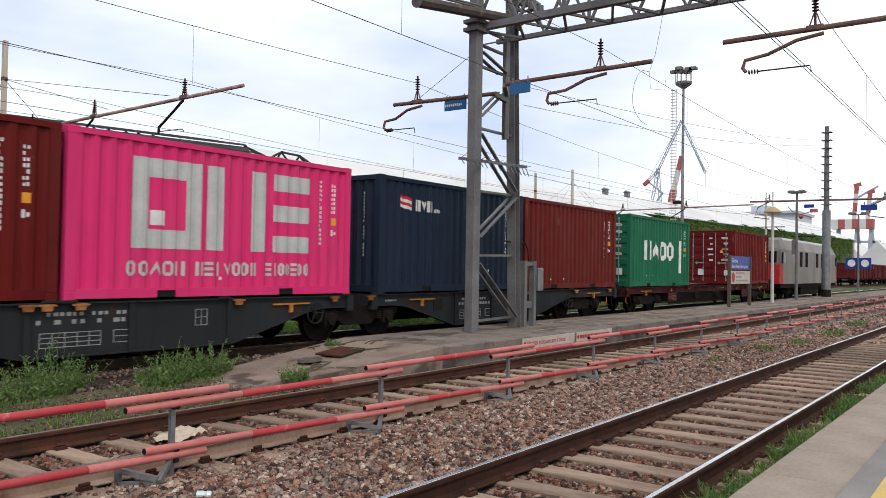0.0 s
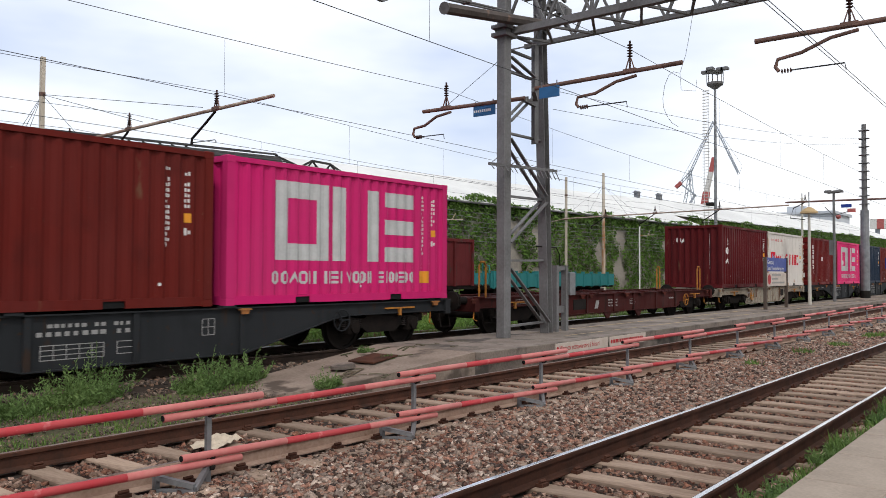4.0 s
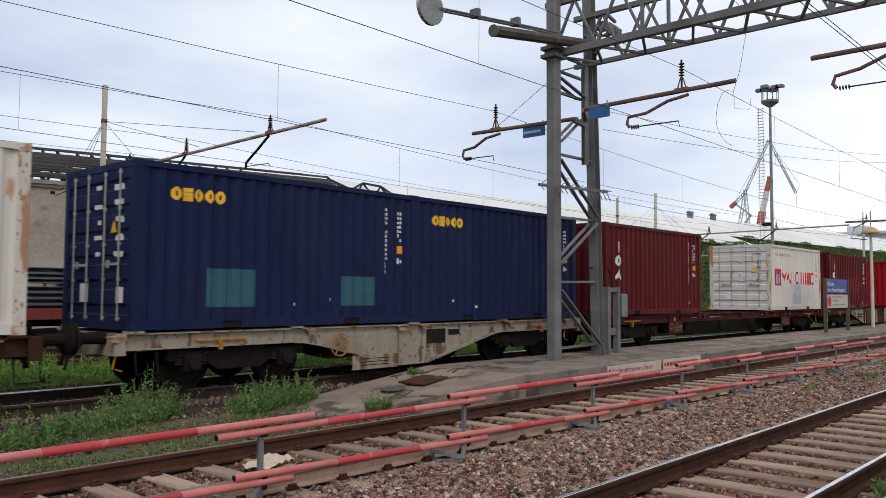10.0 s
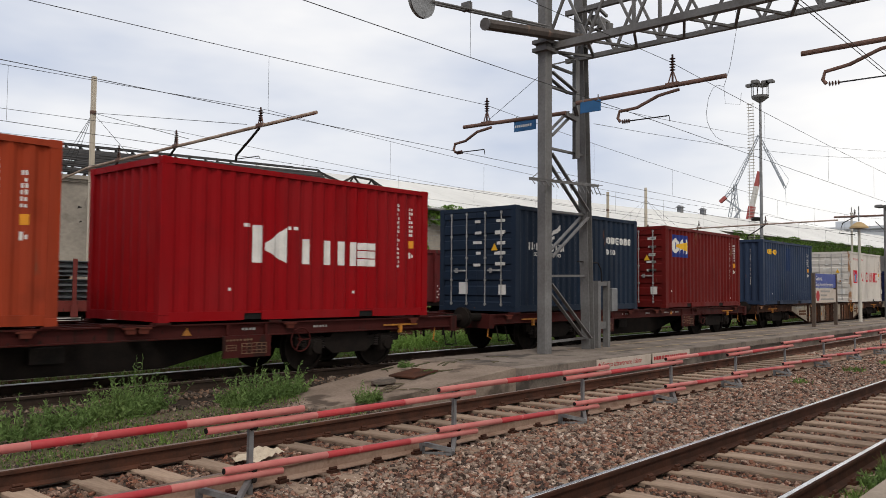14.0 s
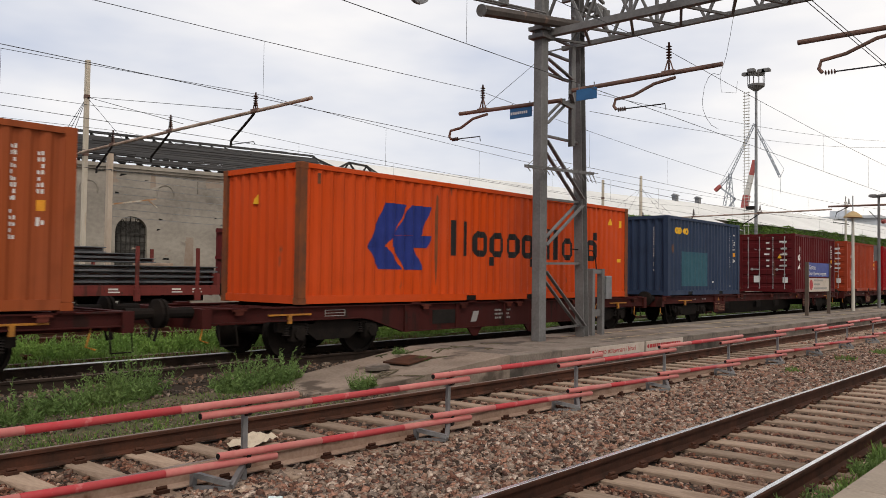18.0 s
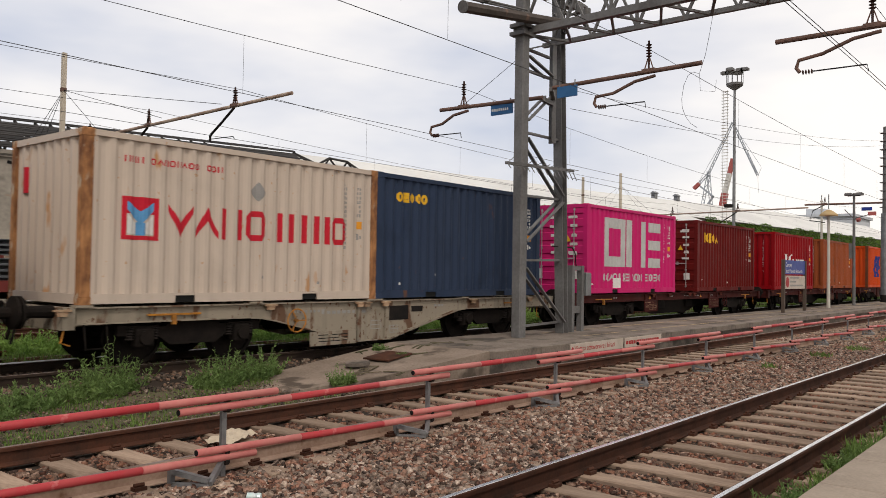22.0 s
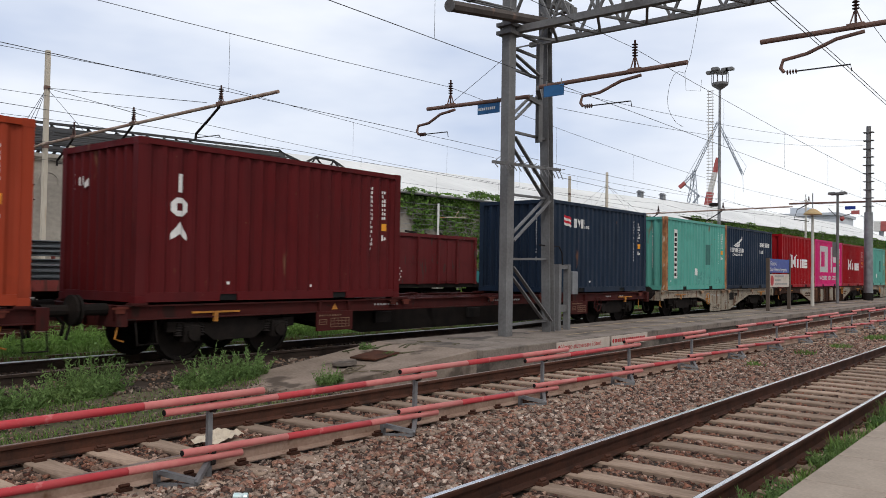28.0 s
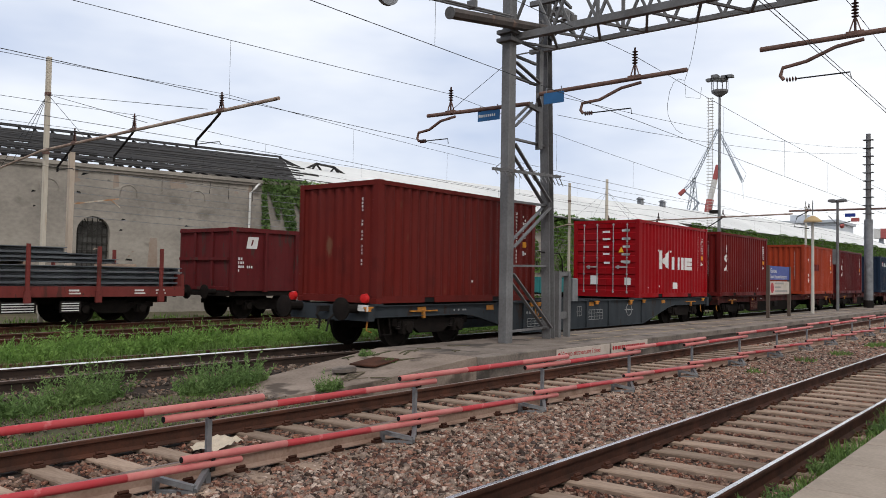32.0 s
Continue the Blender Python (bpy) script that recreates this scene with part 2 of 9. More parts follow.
M_RUSTPIPE = mat("rusty_pipe", (0.21, 0.125, 0.10), (0.10, 0.062, 0.05), rough=0.75, metal=0.2, scale=3, fine=30, bump=0.15)
M_WIRE = mat("wire", (0.05, 0.05, 0.05), rough=0.6, metal=0.4, bump=0)
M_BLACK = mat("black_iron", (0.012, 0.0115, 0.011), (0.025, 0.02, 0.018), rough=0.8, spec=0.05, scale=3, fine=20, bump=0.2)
# black gear, deepened so that the underframe's shade is part of the colour
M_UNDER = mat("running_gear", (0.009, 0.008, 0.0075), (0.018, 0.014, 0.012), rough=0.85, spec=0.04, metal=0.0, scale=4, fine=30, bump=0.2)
M_INSUL = mat("insulator", (0.06, 0.03, 0.025), rough=0.25, bump=0)
M_WHITE = mat("white_paint", (0.70, 0.69, 0.66), (0.52, 0.50, 0.47), rough=0.6, scale=4, fine=30, bump=0.03)
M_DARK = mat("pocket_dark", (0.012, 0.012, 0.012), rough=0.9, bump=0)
M_GREY = mat("marking_grey", (0.30, 0.29, 0.28), rough=0.7, bump=0)
M_ORANGE = mat("orange_plate", (0.72, 0.30, 0.03), rough=0.6, bump=0)


# ---------------------------------------------------------------- mesh building
class Build:
    """Collects boxes, tubes and prisms into one mesh."""

    def __init__(self):
        self.v, self.f = [], []

    def add(self, verts, faces):
        k = len(self.v)
        self.v.extend(tuple(p) for p in verts)
        self.f.extend(tuple(i + k for i in q) for q in faces)
        return self

    def box(self, x0, y0, z0, x1, y1, z1):
        return self.add([(x0, y0, z0), (x1, y0, z0), (x1, y1, z0), (x0, y1, z0), (x0, y0, z1), (x1, y0, z1), (x1, y1, z1), (x0, y1, z1)],
                        [(3, 2, 1, 0), (4, 5, 6, 7), (0, 1, 5, 4), (1, 2, 6, 5), (2, 3, 7, 6), (3, 0, 4, 7)])

    def chamfered(self, x0, y0, z0, x1, y1, z1, c=0.01):
        """A box with its upper edges cut at a slant."""
        return self.add([(x0, y0, z0), (x1, y0, z0), (x1, y1, z0), (x0, y1, z0),
                         (x0, y0, z1 - c), (x1, y0, z1 - c), (x1, y1, z1 - c), (x0, y1, z1 - c),
                         (x0 + c, y0 + c, z1), (x1 - c, y0 + c, z1), (x1 - c, y1 - c, z1), (x0 + c, y1 - c, z1)],
                        [(3, 2, 1, 0), (8, 9, 10, 11)] + [q for i in range(4) for q in
                         ((i, (i + 1) % 4, 4 + (i + 1) % 4, 4 + i), (4 + i, 4 + (i + 1) % 4, 8 + (i + 1) % 4, 8 + i))])

    def prism(self, outline, a, b, axis="x"):
        """An outline of (p, q) drawn out from a to b: along x it lies in (y, z), along y in (x, z), along z in (x, y)."""
        put = {"x": lambda p, q, r: (r, p, q), "y": lambda p, q, r: (p, r, q), "z": lambda p, q, r: (p, q, r)}[axis]
        n = len(outline)
        vs = [put(p, q, a) for p, q in outline] + [put(p, q, b) for p, q in outline]
        fs = [tuple(range(n)), tuple(range(2 * n - 1, n - 1, -1))]
        fs += [(i, i + n, (i + 1) % n + n, (i + 1) % n) for i in range(n)]
        return self.add(vs, fs)

    def tube(self, a, b, r, r2=None, n=8, caps=True):
        a, b = Vector(a), Vector(b)
        r2 = r if r2 is None else r2
        q = (b - a).to_track_quat("Z", "Y")
        ring = [(math.cos(2 * math.pi * i / n), math.sin(2 * math.pi * i / n)) for i in range(n)]
        vs = [a + q @ Vector((c * r, s * r, 0)) for c, s in ring] + [b + q @ Vector((c * r2, s * r2, 0)) for c, s in ring]
        fs = [(i, (i + 1) % n, (i + 1) % n + n, i + n) for i in range(n)]
        if caps:
            fs += [tuple(range(n - 1, -1, -1)), tuple(range(n, 2 * n))]
        return self.add(vs, fs)

    def path(self, points, r, n=6):
        """A bent tube through the points, in one piece."""
        ps = [Vector(p) for p in points]
        vs, fs = [], []
        for i, p in enumerate(ps):
            d = (ps[min(i + 1, len(ps) - 1)] - ps[max(i - 1, 0)]).normalized()
            side = d.cross(Vector((0.21, 0.43, 0.88) if abs(d.z) < 0.8 else (0.9, 0.3, 0.1))).normalized()
            up = side.cross(d)
            vs += [p + side * (r * math.cos(2 * math.pi * k / n)) + up * (r * math.sin(2 * math.pi * k / n)) for k in range(n)]
        for i in range(len(ps) - 1):
            fs += [(i * n + k, i * n + (k + 1) % n, (i + 1) * n + (k + 1) % n, (i + 1) * n + k) for k in range(n)]
        fs += [tuple(range(n - 1, -1, -1)), tuple(range((len(ps) - 1) * n, len(ps) * n))]
        return self.add(vs, fs)

    def bar(self, a, b, w, h):
        """A straight bar of w by h between two points."""
        a, b = Vector(a), Vector(b)
        q = (b - a).to_track_quat("Z", "Y")
        vs = [p + q @ Vector((i * w / 2, j * h / 2, 0)) for p in (a, b) for i, j in ((-1, -1), (1, -1), (1, 1), (-1, 1))]
        return self.add(vs, [(3, 2, 1, 0), (4, 5, 6, 7), (0, 1, 5, 4), (1, 2, 6, 5), (2, 3, 7, 6), (3, 0, 4, 7)])

    def lathe(self, profile, centre, axis="z", n=16):
        """A profile of (radius, height) turned round an axis."""
        c = Vector(centre)
        put = {"z": lambda x, y, h: (x, y, h), "y": lambda x, y, h: (x, h, y), "x": lambda x, y, h: (h, x, y)}[axis]
        vs, fs = [], []
        for r, h in profile:
            vs += [c + Vector(put(r * math.cos(2 * math.pi * i / n), r * math.sin(2 * math.pi * i / n), h)) for i in range(n)]
        for k in range(len(profile) - 1):
            fs += [(k * n + i, k * n + (i + 1) % n, (k + 1) * n + (i + 1) % n, (k + 1) * n + i) for i in range(n)]
        fs += [tuple(range(n)), tuple(range((len(profile) - 1) * n, len(profile) * n))]
        return self.add(vs, fs)

    def mesh(self, name, material, smooth=False):
        me = bpy.data.meshes.new(name)
        me.from_pydata(self.v, [], self.f)
        if smooth:
            me.shade_smooth()
        me.materials.append(material)
        bm = bmesh.new()
        bm.from_mesh(me)
        bmesh.ops.recalc_face_normals(bm, faces=bm.faces)
        bm.to_mesh(me)
        bm.free()
        return me


def part(name, build, material, parent=None, label="", at=None, smooth=False):
    """Links one mesh as a part of its thing, or of a part."""
    data = build.mesh(name, material, smooth) if isinstance(build, Build) else build
    ob = new(name, data)
    if parent is not None:
        ob.parent = parent
    if at is not None:
        ob.matrix_basis = at
    if label:
        ob["label"] = label
    return ob


def thing(name, label, category, group="", kind="", at=None, build=None, material=None):
    ob = new(name, build.mesh(name, material) if build else None)
    if at is not None:
        ob.matrix_basis = at
    return tagged(ob, label, category, group, kind)


# ---------------------------------------------------------------- ground, tracks and platforms
RISE = 0.11          # the train's line and the sidings behind it lie this much above the two near lines
PLATFORM = 0.25
TRAIN_Y = 12.57

ground = Build()
levels = [(-3000, -0.30), (-8, -0.30), (8.2, -0.26), (10.6, -0.14), (24, -0.14), (40, -0.10), (3000, -0.10)]
xs = [-3000, -60, 160, 3500]
for (ya, za), (yb, zb) in zip(levels[:-1], levels[1:]):
    for xa, xb in zip(xs[:-1], xs[1:]):
        ground.add([(xa, ya, za), (xb, ya, za), (xb, yb, zb), (xa, yb, zb)], [(0, 1, 2, 3)])
thing("ground", "brown earth and gravel of a railway yard", "ground", kind="structure", build=ground, material=M_EARTH)

bed = Build()
bed.prism([(1.62, -0.29), (1.62, -0.215), (8.5, -0.215), (8.9, -0.29)], -30, 200)
thing("ballast_bed", "reddish grey crushed-stone ballast under the two near tracks", "ballast", kind="structure", build=bed, material=M_BALLAST)
bed = Build()
bed.prism([(TRAIN_Y - 1.9, -0.2), (TRAIN_Y - 1.3, -0.062), (TRAIN_Y + 1.3, -0.062), (TRAIN_Y + 1.9, -0.2)], -40, 260)
thing("ballast_bed", "ballast with gap shade in its dark colour under the freight track", "ballast", kind="structure", build=bed, material=M_BALLAST)

HEAD_WIDE = [(-0.0375, -0.012), (-0.032, 0.003), (0.032, 0.003), (0.0375, -0.012)]
HEAD = [(-0.030, -0.016), (-0.022, 0.002), (0.020, 0.002), (0.029, -0.016)]


def rail_build(a, b):
    r = Build()
    r.prism([(-0.075, -0.172), (0.075, -0.172), (0.075, -0.162), (0.012, -0.140), (0.009, -0.05), (0.036, -0.038), (0.036, -0.010), (0.028, -0.001),
             (-0.028, -0.001), (-0.036, -0.010), (-0.036, -0.038), (-0.009, -0.05), (-0.012, -0.140), (-0.075, -0.162)], a, b)
    return r


def track(label, yc, z, a, b, top, sleepers, spacing=0.6, wide=2.5, first=0.1, dusty=False, web=None):
    t = thing("track", label, "railway track", kind="structure", at=pose(0, 0, 0))
    for side in (-1, 1):
        y = yc + side * 0.7535
        r = part("rail", rail_build(a, b), M_DUSTY if dusty and side < 0 else web or M_RUST, t, at=pose(0, y, z))
        # on the freight line only the far rail gets the wider painted glint
        part("running_surface", Build().prism(HEAD_WIDE if top is M_RAILGLINT and side > 0 else HEAD, a, b), M_RAILDULL if top is M_RAILGLINT and side < 0 else top, r, "worn top of the rail")
    sl = Build().chamfered(-0.12, -wide / 2, -0.15, 0.12, wide / 2, 0.0, 0.012).mesh("sleeper", M_SLEEPER)
    clip = Build().box(-0.055, -0.035, 0, 0.055, 0.035, 0.03).tube((-0.045, 0, 0.045), (0.045, 0, 0.045), 0.016, n=6).mesh("rail_clip", M_RUST)
    rng = random.Random(int(yc * 100))
    n = 0
    x = sleepers[0] + first
    while x < sleepers[1]:
        s = part("sleeper", sl, None, t, at=pose(x + rng.uniform(-0.012, 0.012), yc + rng.uniform(-0.02, 0.02), z - 0.172, 0, 0, rng.uniform(-0.4, 0.4)))
        if 0 < x < 20 and yc < 9:
            for d in (-0.7535 - 0.105, -0.7535 + 0.105, 0.7535 - 0.105, 0.7535 + 0.105):
                part("rail_clip", clip, None, s, at=pose(0, d, 0))
        x += spacing
    return t


track("running line with polished rails on worn sleepers in ballast", 3.03, 0.0, -30, 260, M_RAILTOP, (-11.5, 75), web=M_DARKRAIL)
track("disused line with rusty brown rails on sleepers", 7.01, 0.0, -30, 260, M_RAILDULL, (-11.0, 70), dusty=True)
track("freight line with a worn rail and painted glint in dark ballast", TRAIN_Y, RISE, -60, 320, M_RAILGLINT, (-9.0, 34), web=M_OILRAIL)
track("overgrown siding with brown rusty rails", 15.9, -0.03, -60, 74, M_RAILDULL, (4.0, 24))
track("overgrown siding with brown rusty rails", 19.65, RISE, -60, 64, M_RAILDULL, (5.0, 24))
track("overgrown siding with brown rusty rails", 23.6, RISE, -60, 50, M_RAILDULL, (6.0, 26))


def stones(name, label, count, x0, x1, y0, y1, z0, size, seed, skip=(), heap=0.03, material=None, density=1.35, clear=None):
    """Loose stones: eight jittered corners each, thicker on the ground near the camera's platform."""
    g = np.random.default_rng(seed)
    x = x0 + (x1 - x0) * g.random(count) ** density
    y = y0 + (y1 - y0) * g.random(count)
    ok = np.ones(count, bool)
    for a, b in skip:
        ok &= ~((y > a) & (y < b))
    if clear:
        ok &= (np.abs((x - clear[0] + clear[1] / 2) % clear[1] - clear[1] / 2) > 0.125) | (g.random(count) < 0.06)
    x, y = x[ok], y[ok]
    n = len(x)
    s = size * (0.50 + 1.15 * g.random(n) ** 1.8)
    cube = np.array([(i, j, k) for k in (-1, 1) for j in (-1, 1) for i in (-1, 1)], float)
    p = cube[None] * (0.30 + 0.70 * g.random((n, 8, 3))) * (s[:, None] * np.array([[1.2, 0.9, 0.82]]))[:, None, :] * 0.5
    a = g.random(n) * 6.283
    b = (g.random(n) - 0.5) * 1.4
    ca, sa, cb, sb = np.cos(a), np.sin(a), np.cos(b), np.sin(b)
    q = np.empty_like(p)
    px, pz = p[..., 0] * cb[:, None] + p[..., 2] * sb[:, None], -p[..., 0] * sb[:, None] + p[..., 2] * cb[:, None]
    q[..., 0], q[..., 1], q[..., 2] = px * ca[:, None] - p[..., 1] * sa[:, None], px * sa[:, None] + p[..., 1] * ca[:, None], pz
    q += np.stack([x, y, z0 + heap * g.random(n)], 1)[:, None, :]
    f = np.array([(0, 2, 3, 1), (4, 5, 7, 6), (0, 1, 5, 4), (1, 3, 7, 5), (3, 2, 6, 7), (2, 0, 4, 6)])
    faces = (f[None] + (8 * np.arange(n))[:, None, None]).reshape(-1, 4)
    me = bpy.data.meshes.new(name)
    me.vertices.add(8 * n)
    me.vertices.foreach_set("co", q.reshape(-1))
    me.loops.add(faces.size)
    me.loops.foreach_set("vertex_index", faces.reshape(-1).astype(np.int32))
    me.polygons.add(len(faces))
    me.polygons.foreach_set("loop_start", np.arange(0, faces.size, 4, dtype=np.int32))
    me.update(calc_edges=True)
    me.materials.append(material or M_STONE)
    return tagged(new(name, me), label, "ballast", kind="stuff")


RAIL_GAPS = ((2.18, 2.37), (3.69, 3.88), (6.16, 6.35), (7.67, 7.86))
stones("ballast_stones", "loose reddish and grey crushed stones between the tracks", 62000, 2.0, 26, 3.9, 6.12, -0.218, 0.050, 3, RAIL_GAPS, 0.035)
stones("ballast_stones", "loose reddish stones between the rails of the disused track", 27000, 2.0, 26, 5.75, 8.35, -0.222, 0.050, 13, RAIL_GAPS, 0.012, clear=(0.1 + 1.0, 0.6), material=M_STONERUST)
stones("ballast_stones", "loose reddish and grey crushed stones in the near track", 32000, 2.5, 26, 1.65, 4.0, -0.222, 0.048, 4, RAIL_GAPS, 0.012, clear=(0.1 + 0.5, 0.6), material=M_STONERUST)
stones("ballast_stones", "loose reddish grey ballast further along the tracks", 20000, 24, 70, 1.65, 8.3, -0.225, 0.085, 5, RAIL_GAPS, 0.03, density=1.6)
stones("ballast_stones", "oily stones with wagon shade in their colour beside the freight track", 17000, 2, 30, 11.15, 13.95, -0.075, 0.055, 6, ((11.72, 11.92), (13.2, 13.4)), 0.03, material=M_STONEDARK)
stones("ballast_stones", "dusty grey stones on the shoulder of the freight track", 7000, 2, 24, 10.5, 11.2, -0.165, 0.045, 16, (), 0.05, material=M_STONEDARK)
stones("ballast_stones", "brown stones on the far shoulder of the freight track", 6000, 2, 30, 13.9, 15.2, -0.15, 0.05, 17, (), 0.04, material=M_STONEDARK)

stones("ballast_stones", "loose reddish grey ballast behind the camera along the tracks", 22000, -11, 2.4, 1.65, 8.3, -0.225, 0.065, 9, RAIL_GAPS, 0.03, density=1.2)
stones("gravel", "fine grey gravel between weeds by the ramp", 4000, 0.5, 9, 8.3, 9.3, -0.235, 0.032, 7, (), 0.03, density=1.0, material=M_STONEDARK)
stones("gravel", "fine grey gravel between weeds by the freight track", 4000, 0.5, 9, 9.3, 10.7, -0.185, 0.032, 8, (), 0.04, density=1.0, material=M_STONEDARK)
stones("gravel", "pale dusty gravel between the sidings", 9000, 3, 34, 18.0, 22.8, -0.14, 0.075, 18, (), 0.03, density=1.1)

# the platform that the camera stands on
near = thing("near_platform", "station platform with worn stone edge and grey asphalt", "platform", kind="structure", at=pose(0, 0, 0))
part("kerb_wall", Build().box(-40, 1.02, -0.30, 260, 1.50, 0.13), M_CONCRETE, near, "grey concrete platform wall")
part("platform_surface", Build().box(-40, -7.0, -0.30, 260, 1.006, PLATFORM - 0.005), M_ASPHALT, near, "grey asphalt")
slab = Build().chamfered(0.002, 0, 0, 0.998, 0.545, 0.12, 0.014).mesh("coping_stone", M_COPING)
for i in range(-12, 64):
    part("coping_stone", slab, None, near, at=pose(i, 1.01, PLATFORM - 0.12))
part("coping_run", Build().chamfered(64, 1.01, PLATFORM - 0.12, 260, 1.555, PLATFORM, 0.014), M_COPING, near)
part("yellow_line", Build().box(-40, 0.70, PLATFORM - 0.005, 260, 0.825, PLATFORM - 0.001), M_YELLOW, near, "yellow safety line")

# the island platform with its ramp at the end
isl = thing("island_platform", "low concrete island platform with a cracked ramp at its end", "platform", kind="structure", at=pose(0, 0, 0))
Y0, Y1 = 8.42, 10.95
top = Build()
top.add([(11.6, Y0 + 0.1, PLATFORM), (220, Y0 + 0.1, PLATFORM), (220, Y1, PLATFORM), (11.6, Y1, PLATFORM),
         (11.6, Y0 + 0.1, -0.3), (220, Y0 + 0.1, -0.3), (220, Y1, -0.3), (11.6, Y1, -0.3)],
        [(0, 1, 2, 3), (4, 7, 6, 5), (0, 4, 5, 1), (1, 5, 6, 2), (2, 6, 7, 3), (3, 7, 4, 0)])
part("platform_surface", top, M_CONCRETE, isl)
ramp = Build()
ramp.add([(7.2, Y0 + 1.1, -0.20), (11.6, Y0 + 0.1, PLATFORM), (11.6, Y1, PLATFORM), (7.9, Y1 - 0.1, -0.17),
          (7.2, Y0 + 1.1, -0.34), (11.6, Y0 + 0.1, -0.34), (11.6, Y1, -0.34), (7.9, Y1 - 0.1, -0.34), (9.2, Y0 + 0.45, -0.02), (9.2, Y0 + 0.45, -0.34)],
         [(0, 8, 1, 2, 3), (0, 4, 9, 8), (8, 9, 5, 1), (1, 5, 6, 2), (2, 6, 7, 3), (3, 7, 4, 0), (4, 7, 6, 5, 9)])
part("ramp", ramp, M_RAMP, isl, "cracked concrete ramp")
kerb = Build().chamfered(0.006, 0, 0, 1.494, 0.34, 0.14, 0.012).mesh("coping_stone", M_CONCRETE)
for i in range(60):
    part("coping_stone", kerb, None, isl, at=pose(11.6 + 1.5 * i, Y0 - 0.03, PLATFORM - 0.136))
part("coping_run", Build().chamfered(101.6, Y0 - 0.03, PLATFORM - 0.136, 220, Y0 + 0.31, PLATFORM + 0.004), M_CONCRETE, isl)
part("yellow_line", Build().box(16, Y1 - 0.75, PLATFORM, 220, Y1 - 0.66, PLATFORM + 0.004), M_FADED, isl, "faded yellow line")
part("yellow_line", Build().box(16, Y0 + 0.75, PLATFORM, 220, Y0 + 0.82, PLATFORM + 0.004), M_FADED, isl, "faded yellow line")


# ---------------------------------------------------------------- containers
LEN20, LEN40, WIDE, HIGH = 6.058, 12.192, 2.438, 2.591
PITCH, DEEP = 0.2755, 0.040


def wave(length, inset):
    """Corners (along, depth) of a corrugated sheet between two posts."""
    n = round((length - 2 * inset) / PITCH)
    p = (length - 2 * inset) / n
    pts = []
    for i in range(n):
        a = inset + i * p
        pts += [(a, 0.0), (a + p * 0.26, 0.0), (a + p * 0.50, DEEP), (a + p * 0.76, DEEP)]
    return pts + [(length - inset, 0.0)]


def sheet(pts, z0, z1, depth0, flip=1):
    """Corrugated side sheet in the plane y = depth0, with its waves going inwards."""
    b = Build()
    vs = [(x, depth0 + flip * d, z) for x, d in pts for z in (z0, z1)]
    vs += [(x, depth0 + flip * (d + 0.004), z) for x, d in pts for z in (z0, z1)]
    n = len(pts)
    fs = []
    for i in range(n - 1):
        fs.append((2 * i, 2 * i + 2, 2 * i + 3, 2 * i + 1))
        fs.append((2 * n + 2 * i, 2 * n + 2 * i + 1, 2 * n + 2 * i + 3, 2 * n + 2 * i + 2))
    return b.add(vs, fs)


def end_wave():
    """The end sheet's waves are deeper than those of the sides."""
    return [(y, 1.7 * d) for y, d in wave(WIDE, 0.12)]


def end_sheet(z0, z1):
    pts = end_wave()
    b = Build()
    n = len(pts)
    b.add([(0.03 + d, y, z) for y, d in pts for z in (z0, z1)], [(2 * i, 2 * i + 1, 2 * i + 3, 2 * i + 2) for i in range(n - 1)])
    return b


